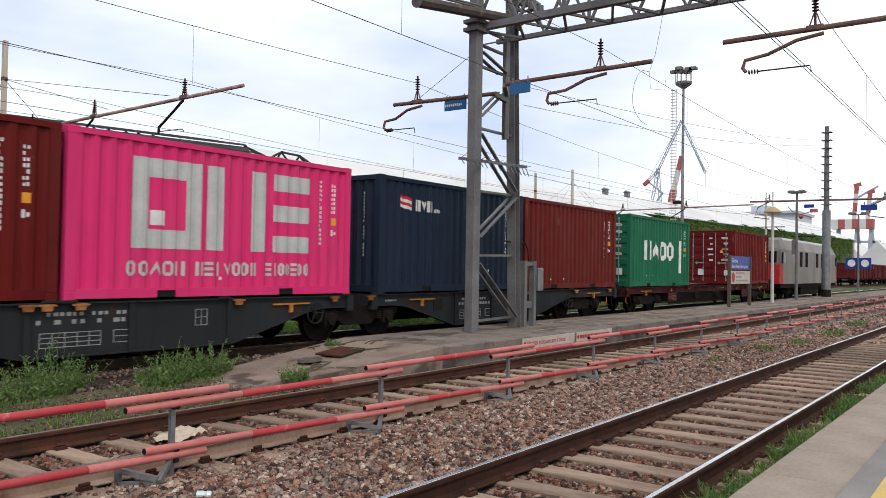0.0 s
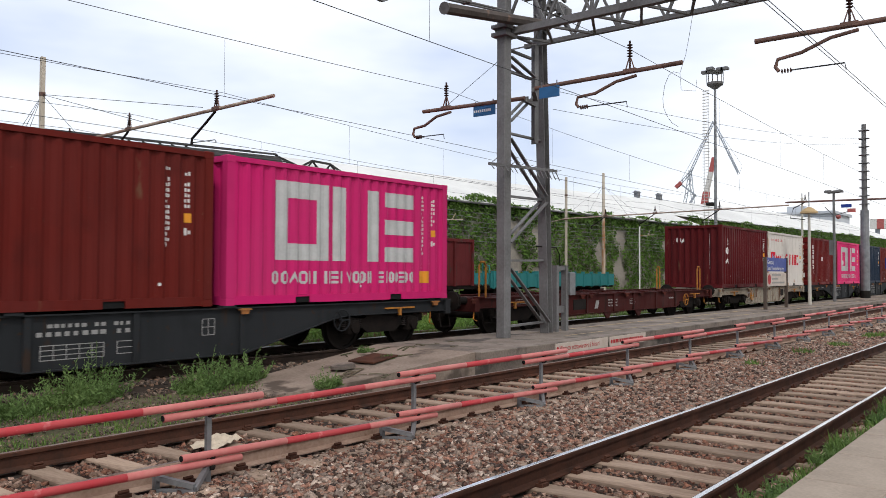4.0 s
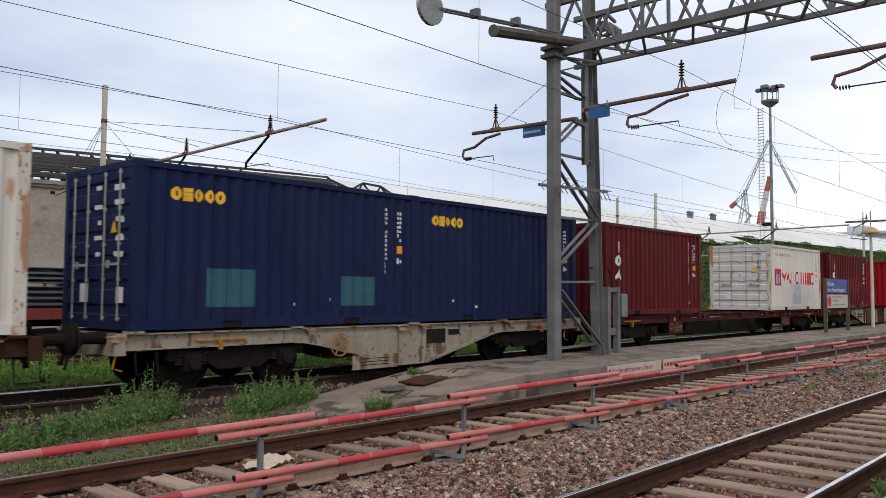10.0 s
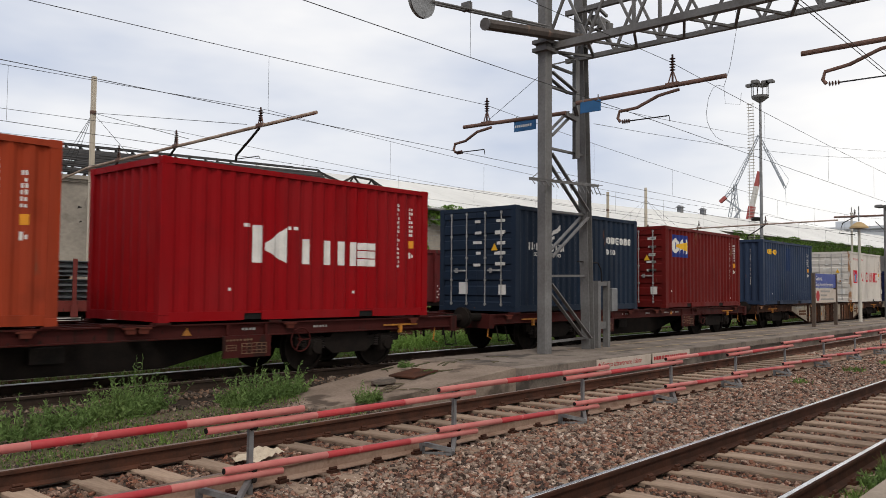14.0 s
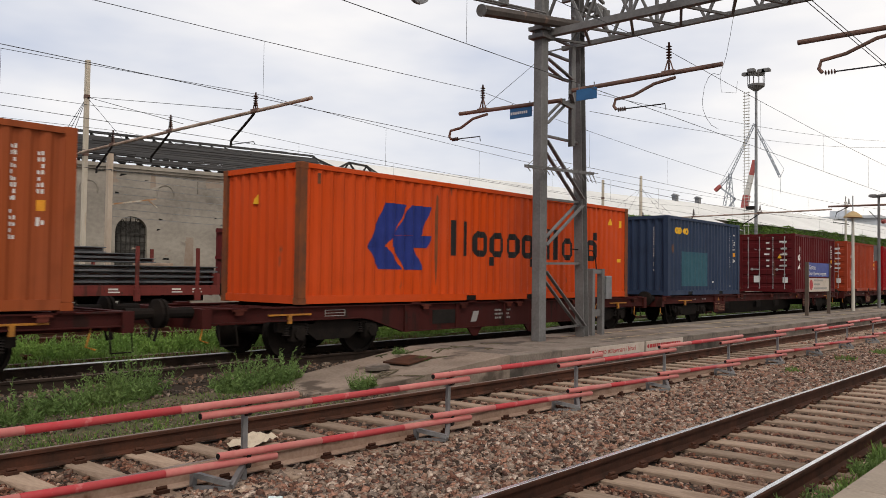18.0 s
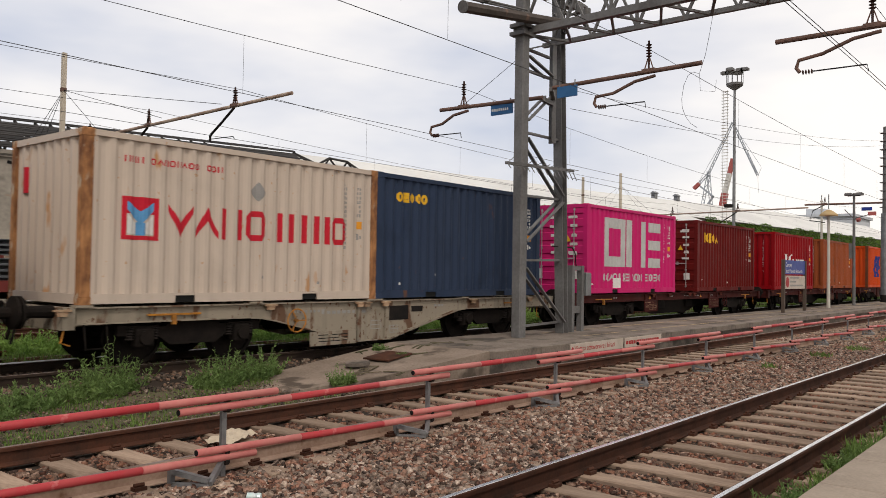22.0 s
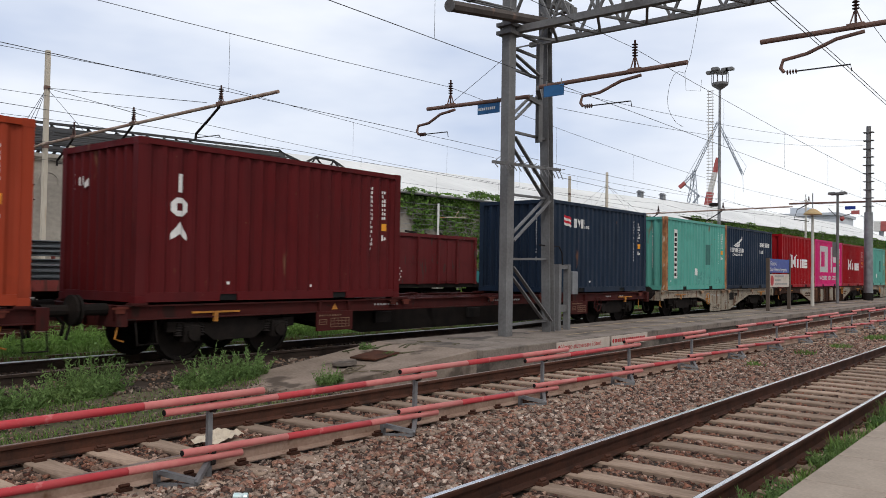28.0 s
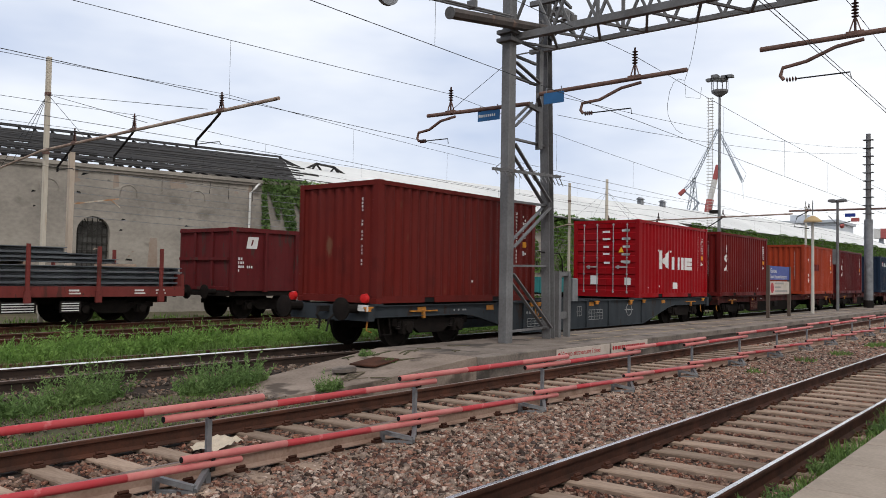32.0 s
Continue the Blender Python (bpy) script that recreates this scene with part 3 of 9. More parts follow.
class Marks:
    """Painted plain shapes that follow the waves of a sheet; every shape is a piece of its own unless joined."""

    def __init__(self, pts, depth0=0.012, end=False, joined=False):
        self.pts, self.depth0, self.end, self.joined = pts, depth0 + (0.0 if end else 0.012), end, joined
        self.pieces, self.inside = [], False

    def depth(self, x):
        for (xa, da), (xb, db) in zip(self.pts[:-1], self.pts[1:]):
            if xa <= x <= xb:
                return da + (db - da) * (x - xa) / max(1e-6, xb - xa)
        return 0.0

    def start(self):
        if not self.inside and not (self.joined and self.pieces):
            self.pieces.append(Build())

    def quad(self, x0, l0, h0, x1, l1, h1):
        self.start()
        cuts = [x0] + [x for x, _ in self.pts if x0 + 1e-4 < x < x1 - 1e-4] + [x1]
        vs = []
        for c in cuts:
            t = (c - x0) / (x1 - x0)
            y = self.depth0 + self.depth(c) - 0.0035
            for z in (l0 + (l1 - l0) * t, h0 + (h1 - h0) * t):
                vs.append((y + 0.018, WIDE - c, z) if self.end else (c, y, z))
        self.pieces[-1].add(vs, [(2 * k, 2 * k + 2, 2 * k + 3, 2 * k + 1) for k in range(len(cuts) - 1)])
        return self

    def rect(self, x, z, w, h):
        return self.quad(x, z, z + h, x + w, z, z + h)

    def glyph(self, code, x, z, w, h, s):
        """One plain shape in the room of a sign: s is the stroke."""
        self.start()
        self.inside = True
        if code == "b":
            self.rect(x, z, w, h)
        elif code == "r":
            self.rect(x, z, s, h).rect(x + w - s, z, s, h).rect(x + s, z, w - 2 * s, s).rect(x + s, z + h - s, w - 2 * s, s)
        elif code == "o":                       # ring with cut corners
            c = min(s * 0.95, h * 0.3)
            self.quad(x, z + c, z + h - c, x + c, z, z + h).rect(x + c, z, s - c, h).rect(x + s, z, w - 2 * s, s)
            self.rect(x + s, z + h - s, w - 2 * s, s).rect(x + w - s, z, s - c, h).quad(x + w - c, z, z + h, x + w, z + c, z + h - c)
        elif code == "u":                       # two uprights
            self.rect(x, z, s, h).rect(x + w - s, z, s, h)
        elif code == "v":
            self.rect(x + (w - s) / 2, z, s, h)
        elif code == "p":
            self.quad(x, z + h * 0.12, z + h, x + w, z, z + h * 0.88)
        elif code == "h":
            self.rect(x, z, w, s).rect(x, z + (h - s) / 2, w, s).rect(x, z + h - s, w, s)
        elif code == "d":                       # peak
            k = min(0.85, 2.2 * s / h)
            self.quad(x, z, z + h * k * 0.5, x + w / 2, z + h * (1 - k), z + h).quad(x + w / 2, z + h * (1 - k), z + h, x + w, z, z + h * k * 0.5)
        elif code == "w":                       # valley
            k = min(0.85, 2.2 * s / h)
            self.quad(x, z + h * (1 - k * 0.5), z + h, x + w / 2, z, z + h * k).quad(x + w / 2, z, z + h * k, x + w, z + h * (1 - k * 0.5), z + h)
        self.inside = False
        return self

    def row(self, codes, x, z, w, h, gap=0.18, stroke=0.2):
        step = w / len(codes)
        for i, c in enumerate(codes):
            if c != " ":
                self.glyph(c, x + i * step, z, step * (1 - gap), h, min(stroke * h, step * 0.34))
        return self

    def column(self, codes, x, z, w, h, gap=0.18, stroke=0.2):
        step = h / len(codes)
        for i, c in enumerate(codes):
            self.glyph(c, x, z + h - (i + 1) * step, w, step * (1 - gap), stroke * w)
        return self

    def dashes(self, x, z, w, h, n, seed=1):
        rng = random.Random(seed)
        step = h / n
        for i in range(n):
            if rng.random() < 0.88:
                self.rect(x + rng.uniform(0, 0.01), z + i * step, w, step * rng.uniform(0.5, 0.75))
        return self

    def line(self, x, z, w, h, n, seed=1):
        rng = random.Random(seed)
        step = w / n
        for i in range(n):
            if rng.random() < 0.85:
                self.rect(x + i * step, z, step * rng.uniform(0.5, 0.8), h)
        return self


PAINTS = {
    "pink": paint("pink_paint", (0.4990, 0.0140, 0.1264), wear=0.76, grime=0.12),
    "pale_pink": paint("faded_pink_paint", (0.60, 0.028, 0.140), wear=0.72, grime=0.18),
    "navy": paint("navy_paint", (0.0130, 0.0224, 0.0411), wear=0.70),
    "royal": paint("royal_blue_paint", (0.0092, 0.0145, 0.0531), wear=0.72),
    "slate": paint("slate_blue_paint", (0.0255, 0.0400, 0.0760), wear=0.69),
    "brown": paint("red_brown_paint", (0.1088, 0.0080, 0.0068), wear=0.68),
    "maroon": paint("maroon_paint", (0.0822, 0.0075, 0.0086), wear=0.68),
    "rust": paint("rust_red_paint", (0.1097, 0.0119, 0.0086), wear=0.68),
    "brick": paint("brick_orange_paint", (0.2754, 0.0374, 0.0131), wear=0.70),
    "red": paint("bright_red_paint", (0.2396, 0.0039, 0.0064), wear=0.72, grime=0.25),
    "deepred": paint("deep_red_paint", (0.2331, 0.0016, 0.0044), wear=0.73, grime=0.25),
    "white": paint("off_white_paint", (0.5465, 0.5067, 0.4620), rust=(0.34, 0.17, 0.075), wear=0.66, grime=0.16),
    "worn_white": paint("worn_white_paint", (0.50, 0.46, 0.41), rust=(0.30, 0.14, 0.06), wear=0.53, grime=0.3),
    "cream": paint("cream_paint", (0.500, 0.413, 0.345), rust=(0.40, 0.20, 0.08), wear=0.64, grime=0.14),
    "green": paint("green_paint", (0.0132, 0.1155, 0.0572), wear=0.70),
    "teal": paint("teal_paint", (0.0861, 0.2884, 0.2368), rust=(0.15, 0.10, 0.06), wear=0.66, grime=0.3),
    "orange": paint("orange_paint", (0.5090, 0.0576, 0.0067), wear=0.72, grime=0.16),
    "tan": paint("tan_orange_paint", (0.2691, 0.0621, 0.0197), wear=0.66),
}
M_BROWNPOST = mat("scuffed_brown_post", (0.20, 0.060, 0.022), (0.085, 0.040, 0.026), rough=0.85, scale=2.5, fine=14, bump=0.3, spread=0.35, stain=(0.36, 0.10, 0.02), stain_at=0.60, stretch=(1, 1, 0.4))
M_RUSTPOST = mat("rusty_post", (0.42, 0.20, 0.085), (0.11, 0.045, 0.025), rough=0.85, scale=3, fine=14, bump=0.3, spread=0.35, stain=(0.46, 0.40, 0.31), stain_at=0.58, stretch=(1, 1, 0.5))
M_LETTER = mat("letter_white", (0.66, 0.65, 0.62), (0.52, 0.50, 0.48), rough=0.6, scale=3, fine=20, bump=0, stain=(0.30, 0.20, 0.16), stain_at=0.70)
M_LETGREY = mat("letter_silver", (0.46, 0.46, 0.45), (0.36, 0.36, 0.35), rough=0.55, scale=3, fine=20, bump=0)
M_LETRED = mat("letter_red", (0.50, 0.012, 0.03), (0.40, 0.02, 0.03), rough=0.6, scale=3, fine=20, bump=0)
M_LETBLUE = mat("letter_blue", (0.05, 0.11, 0.36), rough=0.6, bump=0)
M_LETNAVY = mat("letter_navy", (0.02, 0.035, 0.19), rough=0.6, bump=0)
M_LETSKY = mat("letter_sky", (0.10, 0.30, 0.55), rough=0.6, bump=0)
M_LETYEL = mat("letter_yellow", (0.75, 0.42, 0.03), rough=0.6, bump=0)
M_LETBLACK = mat("letter_black", (0.02, 0.018, 0.018), rough=0.6, bump=0)
M_PATCHT = mat("patch_teal", (0.033, 0.095, 0.125), (0.026, 0.075, 0.10), rough=0.6, scale=4, fine=20, bump=0)
M_PATCHN = mat("patch_navy", (0.013, 0.030, 0.085), (0.011, 0.025, 0.07), rough=0.6, scale=4, fine=20, bump=0)
M_PATCHR = mat("patch_red", (0.115, 0.010, 0.009), (0.10, 0.009, 0.008), rough=0.6, scale=4, fine=20, bump=0)
M_PATCHG = mat("patch_grey", (0.44, 0.46, 0.50), rough=0.6, bump=0)
M_PATCHD = mat("patch_dark", (0.04, 0.11, 0.10), (0.05, 0.14, 0.12), rough=0.6, scale=4, fine=20, bump=0)
M_PATCHS = paint("patch_smeared_teal", (0.075, 0.235, 0.20), rust=(0.10, 0.30, 0.25), wear=0.5, grime=0.4)
M_RODS = mat("lock_rod_zinc", (0.42, 0.42, 0.41), (0.28, 0.27, 0.26), rough=0.5, metal=0.4, scale=5, fine=30, bump=0.05)

SIDE20, SIDE40, ENDW = wave(LEN20, 0.16), wave(LEN40, 0.16), end_wave()
casting = Build().chamfered(0, 0, 0, 0.178, 0.162, 0.118, 0.012)
MESH = {}


def shell(colour, length, post=None):
    """The parts of a container that all of one colour share."""
    key = (colour, length, post)
    if key in MESH:
        return MESH[key]
    m, pm = PAINTS[colour], {"rust": M_RUSTPOST, "worn": PAINTS["worn_white"], "brown": M_BROWNPOST}.get(post, PAINTS[colour])
    pts = SIDE20 if length == LEN20 else SIDE40
    z0, z1 = 0.16, HIGH - 0.10
    fr = Build()
    for y in (0.006, WIDE - 0.066):
        fr.box(0.17, y, HIGH - 0.10, length - 0.17, y + 0.06, HIGH - 0.012)
        segs = [(0.17, 1.55 if length == LEN20 else 4.75), (1.91 if length == LEN20 else 5.11, length - (1.91 if length == LEN20 else 5.11)),
                (length - (1.55 if length == LEN20 else 4.75), length - 0.17)]
        for a, b in segs:
            fr.box(a, y, 0.012, b, y + 0.06, 0.16)
        fr.box(0.17, y + 0.004, 0.125, length - 0.17, y + 0.056, 0.158)
    for x in (0.006, length - 0.066):
        fr.box(x, 0.16, HIGH - 0.11, x + 0.06, WIDE - 0.16, HIGH - 0.008)
        fr.box(x, 0.16, 0.012, x + 0.06, WIDE - 0.16, 0.16)
    posts = Build().box(0.004, 0.004, 0.118, 0.164, 0.144, HIGH - 0.118)
    roof = Build()
    n = len(wave(length, 0.2))
    rp = wave(length, 0.2)
    roof.add([(x, y, HIGH - 0.022 - d * 0.55) for x, d in rp for y in (0.05, WIDE - 0.05)], [(2 * i, 2 * i + 2, 2 * i + 3, 2 * i + 1) for i in range(n - 1)])
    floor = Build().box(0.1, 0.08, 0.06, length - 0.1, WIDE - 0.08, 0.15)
    # solid near-black block; its colour stands for the shade inside the pocket
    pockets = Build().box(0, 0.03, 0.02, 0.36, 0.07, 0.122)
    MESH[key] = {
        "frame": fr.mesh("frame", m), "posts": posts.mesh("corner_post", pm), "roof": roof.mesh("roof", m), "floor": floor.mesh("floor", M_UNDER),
        "near": sheet(pts, z0, z1, 0.024).mesh("side_panel", m), "far": sheet(pts, z0, z1, WIDE - 0.012, -1).mesh("side_panel", m),
        "end": end_sheet(z0, HIGH - 0.11).mesh("end_panel", m), "casting": casting.mesh("corner_casting", pm), "pockets": pockets.mesh("fork_pocket", M_DARK),
    }
    zz = [(0.016, 0.16)]
    for k in range(6):
        z = 0.22 + k * 0.385
        zz += [(0.016, z), (0.046, z + 0.03), (0.046, z + 0.15), (0.016, z + 0.18)]
    zz += [(0.016, HIGH - 0.12), (0.075, HIGH - 0.12), (0.075, 0.16)]
    lf = Build().prism(zz, 0.0, 1.085, "y")
    MESH[key]["leaf"] = lf.mesh("door_leaf", m)
    rod = Build().tube((-0.012, 0, 0.14), (-0.012, 0, HIGH - 0.12), 0.014, n=8)
    for z in (0.16, 0.75, 1.3, 1.85, HIGH - 0.19):
        rod.box(-0.026, -0.026, z, 0.012, 0.026, z + 0.045)
    MESH[key]["rod"] = rod.mesh("lock_rod", M_RODS)
    MESH[key]["handle"] = Build().box(-0.045, 0.0, 0.99, -0.02, 0.42, 1.03).box(-0.05, 0.30, 0.95, -0.015, 0.36, 1.07).mesh("door_handle", M_RODS)
    return MESH[key]


def container(colour, label, doors=False, length=LEN20, post=None):
    """A shipping container with its left near lower corner at the origin."""
    s = shell(colour, length, post)
    c = thing("shipping_container", label, "container", "containers on the train")
    for name, key in (("frame", "frame"), ("roof", "roof"), ("floor", "floor"), ("side_panel", "near"), ("side_panel", "far")):
        part(name, s[key], None, c)
    for x in ((1.55, length - 1.91) if length == LEN20 else (4.75, length - 5.11)):
        part("fork_pocket", s["pockets"], None, c, at=pose(x, 0, 0))
    for x in (0, length - 0.168):
        for y in (0, WIDE - 0.148):
            part("corner_post", s["posts"], None, c, at=pose(x, y, 0))
    for x in (0, length - 0.178):
        for y in (0, WIDE - 0.162):
            for z in (0, HIGH - 0.118):
                part("corner_casting", s["casting"], None, c, at=pose(x, y, z))
    far_end = part("end_panel", s["end"], None, c, at=pose(length, WIDE, 0, 0, 0, 180))
    if doors:
        for y in (0.13, 1.223):
            leaf = part("door_leaf", s["leaf"], None, c, at=pose(0, y, 0))
            for d in (0.30, 0.80):
                part("lock_rod", s["rod"], None, leaf, at=pose(0, d, 0))
            part("door_handle", s["handle"], None, leaf, at=pose(0, 0.28, 0))
    else:
        part("end_panel", s["end"], None, c)
    return c


def letters(c, name, marks, material, label=""):
    for b in marks.pieces:
        ob = part(name, b, material, c, label)
        if marks.joined:
            tagged(ob, kind="stuff")


def serial(c, length=LEN20, seed=1, material=None, yellow=True, end=True):
    """Upright rows of small unreadable marks near the right post, with little plates."""
    pts = SIDE20 if length == LEN20 else SIDE40
    m = Marks(pts, joined=True)
    for d in (0.0, 0.044):
        m.dashes(length - 0.87 + d, 0.98, 0.030, 1.32, 15, seed + int(d * 100)).dashes(length - 0.52 + d, 1.62, 0.030, 0.62, 7, seed + 1 + int(d * 100))
    m.rect(length - 0.52, 1.17, 0.045, 0.12).rect(length - 0.46, 1.19, 0.035, 0.06)
    rng = random.Random(seed)
    for _ in range(2):
        m.rect(rng.uniform(0.3, length - 0.6), rng.uniform(0.22, 0.5), 0.05, 0.05)
    letters(c, "serial_lettering", m, material or M_LETTER, "white serial marks")
    if yellow:
        letters(c, "yellow_plate", Marks(pts).rect(length - 0.52, 1.38, 0.11, 0.15), M_ORANGE)
    if end:
        letters(c, "end_lettering", Marks(ENDW, end=True, joined=True).dashes(WIDE - 0.55, 0.8, 0.055, 1.45, 19, seed + 5), material or M_LETTER)


def door_marks(c, seed, material=None):
    rng = random.Random(seed)
    b = Build()
    for y0, w in ((0.62, 0.34), (0.62, 0.34), (1.35, 0.3)):
        for k in range(5):
            z = 2.2 - k * 0.26 - rng.uniform(0, 0.05)
            b.box(0.006, y0 - 0.3 + rng.uniform(0, 0.05), z, 0.0115, y0 - 0.3 + w * rng.uniform(0.5, 1), z + 0.07)
    b.box(0.006, 1.5, 0.42, 0.0115, 1.78, 0.72).box(0.006, 0.3, 0.42, 0.0115, 0.52, 0.66)
    tagged(part("door_lettering", b, material or M_LETTER, c, "white door lettering"), kind="stuff")
    part("warning_plate", Build().prism([(0.55, 1.5), (0.75, 1.5), (0.65, 1.68)], 0.004, 0.0115), M_LETYEL, c)


def small_row(c, rows, material):
    """Lines of small lettering, too fine to read, as rings and bars."""
    m = Marks(SIDE20, joined=True)
    for codes, x, z, w, h in rows:
        m.row(codes, x, z, w, h, 0.2, 0.22)
    letters(c, "small_lettering", m, material)


def logo_pink(c):
    m = Marks(SIDE20)
    m.glyph("r", 1.08, 0.80, 1.30, 1.46, 0.31).glyph("u", 2.52, 0.80, 1.28, 1.46, 0.34).glyph("h", 3.98, 0.80, 0.94, 1.46, 0.31)
    letters(c, "company_mark", m, M_LETGREY, "large silver plain shape")
    small_row(c, (("oodou", 1.0, 0.36, 1.12, 0.24), ("uhvwoou", 2.30, 0.36, 1.36, 0.24), ("hvoohoo", 3.84, 0.36, 1.10, 0.24)), M_LETGREY)


def logo_stripes(c):
    letters(c, "company_mark", Marks(SIDE20).row("uwu", 1.28, 1.86, 0.70, 0.26, 0.12, 0.34), M_LETTER, "white company mark")
    small_row(c, (("oooo", 2.02, 1.86, 0.24, 0.09),), M_LETTER)
    for k in range(4):
        letters(c, "flag_stripe", Marks(SIDE20).quad(0.72, 2.13 - 0.07 * k, 2.2 - 0.07 * k, 1.18, 2.07 - 0.07 * k, 2.14 - 0.07 * k), M_LETTER if k % 2 else M_LETRED)


def logo_column(codes, x, z, w, h, end="", stroke=0.3):
    def put(c):
        letters(c, "company_mark", Marks(SIDE20).column(codes, x, z, w, h, 0.22, stroke), M_LETTER, "upright white plain shapes")
        if end:
            letters(c, "end_mark", Marks(ENDW, end=True).row(end, 0.25, 1.86, 0.72, 0.27, 0.12, 0.3), M_LETTER)
    return put


def logo_line(c, z=0.98):
    m = Marks(SIDE20)
    m.rect(1.72, z, 0.20, 0.64).quad(1.98, z + 0.22, z + 0.34, 2.42, z, z + 0.64)
    m.rect(1.52, z + 0.60, 0.08, 0.06).rect(1.62, z + 0.60, 0.05, 0.06).rect(2.46, z + 0.60, 0.08, 0.06).rect(2.58, z + 0.60, 0.08, 0.06)
    m.row("vvuh", 2.64, z, 1.98, 0.45, 0.12, 0.30)
    letters(c, "company_mark", m, M_LETTER, "white plain shape")


def logo_waves(c, z=1.02):
    letters(c, "company_mark", Marks(SIDE20).row("wduo", 1.42, z + 0.03, 1.95, 0.52, 0.12, 0.20).row("uvuo", 3.58, z + 0.03, 1.72, 0.52, 0.14, 0.20), M_LETRED, "red plain shape")
    small_row(c, (("uuu oduoudoo oou", 0.66, 2.16, 1.75, 0.10),), M_LETRED)
    s = Marks(SIDE20).glyph("r", 0.64, z - 0.04, 0.60, 0.66, 0.065)
    letters(c, "emblem", s, M_LETRED)
    letters(c, "emblem", Marks(SIDE20, 0.0125).rect(0.705, z + 0.36, 0.47, 0.195), M_LETRED)
    letters(c, "emblem", Marks(SIDE20, 0.0115).quad(0.715, z + 0.05, z + 0.36, 0.86, z + 0.05, z + 0.22).quad(1.02, z + 0.05, z + 0.22, 1.165, z + 0.05, z + 0.36), M_LETTER)
    e = Marks(SIDE20, 0.010, joined=True).quad(0.71, z + 0.42, z + 0.55, 0.94, z + 0.20, z + 0.40).quad(0.94, z + 0.20, z + 0.40, 1.17, z + 0.42, z + 0.55).rect(0.87, z + 0.03, 0.14, 0.20)
    letters(c, "emblem", e, M_LETSKY)


def logo_box(c):
    letters(c, "logo_field", Marks(SIDE20).rect(0.52, 1.62, 1.22, 0.72), M_LETNAVY)
    m = Marks(SIDE20, 0.009).glyph("o", 0.58, 1.74, 0.42, 0.48, 0.13).glyph("d", 1.03, 1.74, 0.42, 0.48, 0.15).glyph("v", 1.48, 1.74, 0.2, 0.48, 0.13)
    letters(c, "company_mark", m, M_LETTER)
    letters(c, "beam_mark", Marks(SIDE20, 0.006).quad(0.82, 1.95, 2.02, 1.7, 1.82, 2.14), M_LETYEL)


def logo_plain_row(codes, x, z, w, h, material, stroke=0.28):
    def put(c):
        letters(c, "company_mark", Marks(SIDE20).row(codes, x, z, w, h, 0.14, stroke), material, "company mark as plain shapes")
    return put


def logo_orange_small(c):
    letters(c, "company_mark", Marks(SIDE20).row("ohooo", 0.62, 2.02, 0.98, 0.21, 0.16, 0.32), M_LETYEL, "orange plain shape")


def logo_wing(c):
    m = Marks(SIDE20)
    m.quad(0.95, 1.78, 1.82, 1.6, 1.92, 2.0).quad(1.6, 1.92, 2.0, 2.02, 2.08, 2.22).quad(1.1, 1.74, 1.79, 1.75, 1.84, 1.92).quad(1.25, 1.71, 1.75, 1.6, 1.77, 1.83)
    letters(c, "wing_emblem", m, M_LETTER, "white wing stroke")
    small_row(c, (("uwu", 0.62, 1.52, 0.46, 0.19), ("uoohovhoo", 1.16, 1.52, 1.05, 0.19), ("uoooodoouuoo", 0.80, 1.38, 1.25, 0.09), ("oouoohoouoo", 4.30, 1.84, 1.40, 0.2), ("uovoo", 4.30, 1.54, 0.52, 0.15)), M_LETTER)


def logo_orange_big(c):
    e = Marks(SIDE40)
    arrows = (((1.73, 1.10, 1.12, 2.18, 1.12, 2.01), (2.18, 1.12, 2.01, 2.39, 1.29, 2.01), (2.39, 1.29, 2.01, 2.81, 1.98, 2.01),
               (1.73, 1.10, 1.12, 2.03, 0.67, 1.12), (2.03, 0.67, 1.12, 2.27, 0.67, 1.12), (2.27, 0.67, 1.12, 2.67, 0.67, 0.69)),
              ((2.46, 1.37, 1.40, 2.94, 1.38, 2.01), (2.94, 1.38, 2.01, 3.24, 1.38, 2.01), (3.24, 1.38, 2.01, 3.55, 1.97, 2.01),
               (2.40, 1.13, 1.36, 3.43, 1.13, 1.39), (3.43, 1.13, 1.39, 3.59, 1.37, 1.39),
               (2.44, 1.11, 1.13, 2.75, 0.67, 1.13), (2.75, 0.67, 1.13, 3.03, 0.67, 1.13), (3.03, 0.67, 1.13, 3.32, 0.67, 0.69)))
    for strips in arrows:       # two nested arrow shapes
        e.start()
        e.inside = True
        for q in strips:
            e.quad(*q)
        e.inside = False
    letters(c, "emblem", e, M_LETNAVY, "dark blue angular emblem")
    m = Marks(SIDE40)
    z, h, w, st = 1.0, 0.58, 0.53, 0.145
    for k, (code, tail) in enumerate((("u", 0), ("o", 0), ("o", -1), ("o", 0), ("o", -1), ("-", 0), ("v", 0), ("v", 0), ("o", 0), ("w", 0), ("o", 1))):
        x = (4.24, 4.99, 5.62, 6.26, 6.89, 7.53, 7.95, 8.29, 8.69, 9.32, 9.92)[k]
        if code == "-":
            m.rect(x, z + 0.22, 0.26, 0.12)
        elif code in "uv":
            m.glyph(code, x, z, 0.55 if code == "u" else 0.2, 0.78, 0.15)
        else:
            m.glyph(code, x, z, w, h, st)
        if tail:
            m.rect(x + (0.0 if k == 2 else w - st), z - 0.2 if tail < 0 else z + h, st, 0.2 if tail < 0 else 0.22)
    letters(c, "company_mark", m, M_LETBLACK, "large black plain shape")


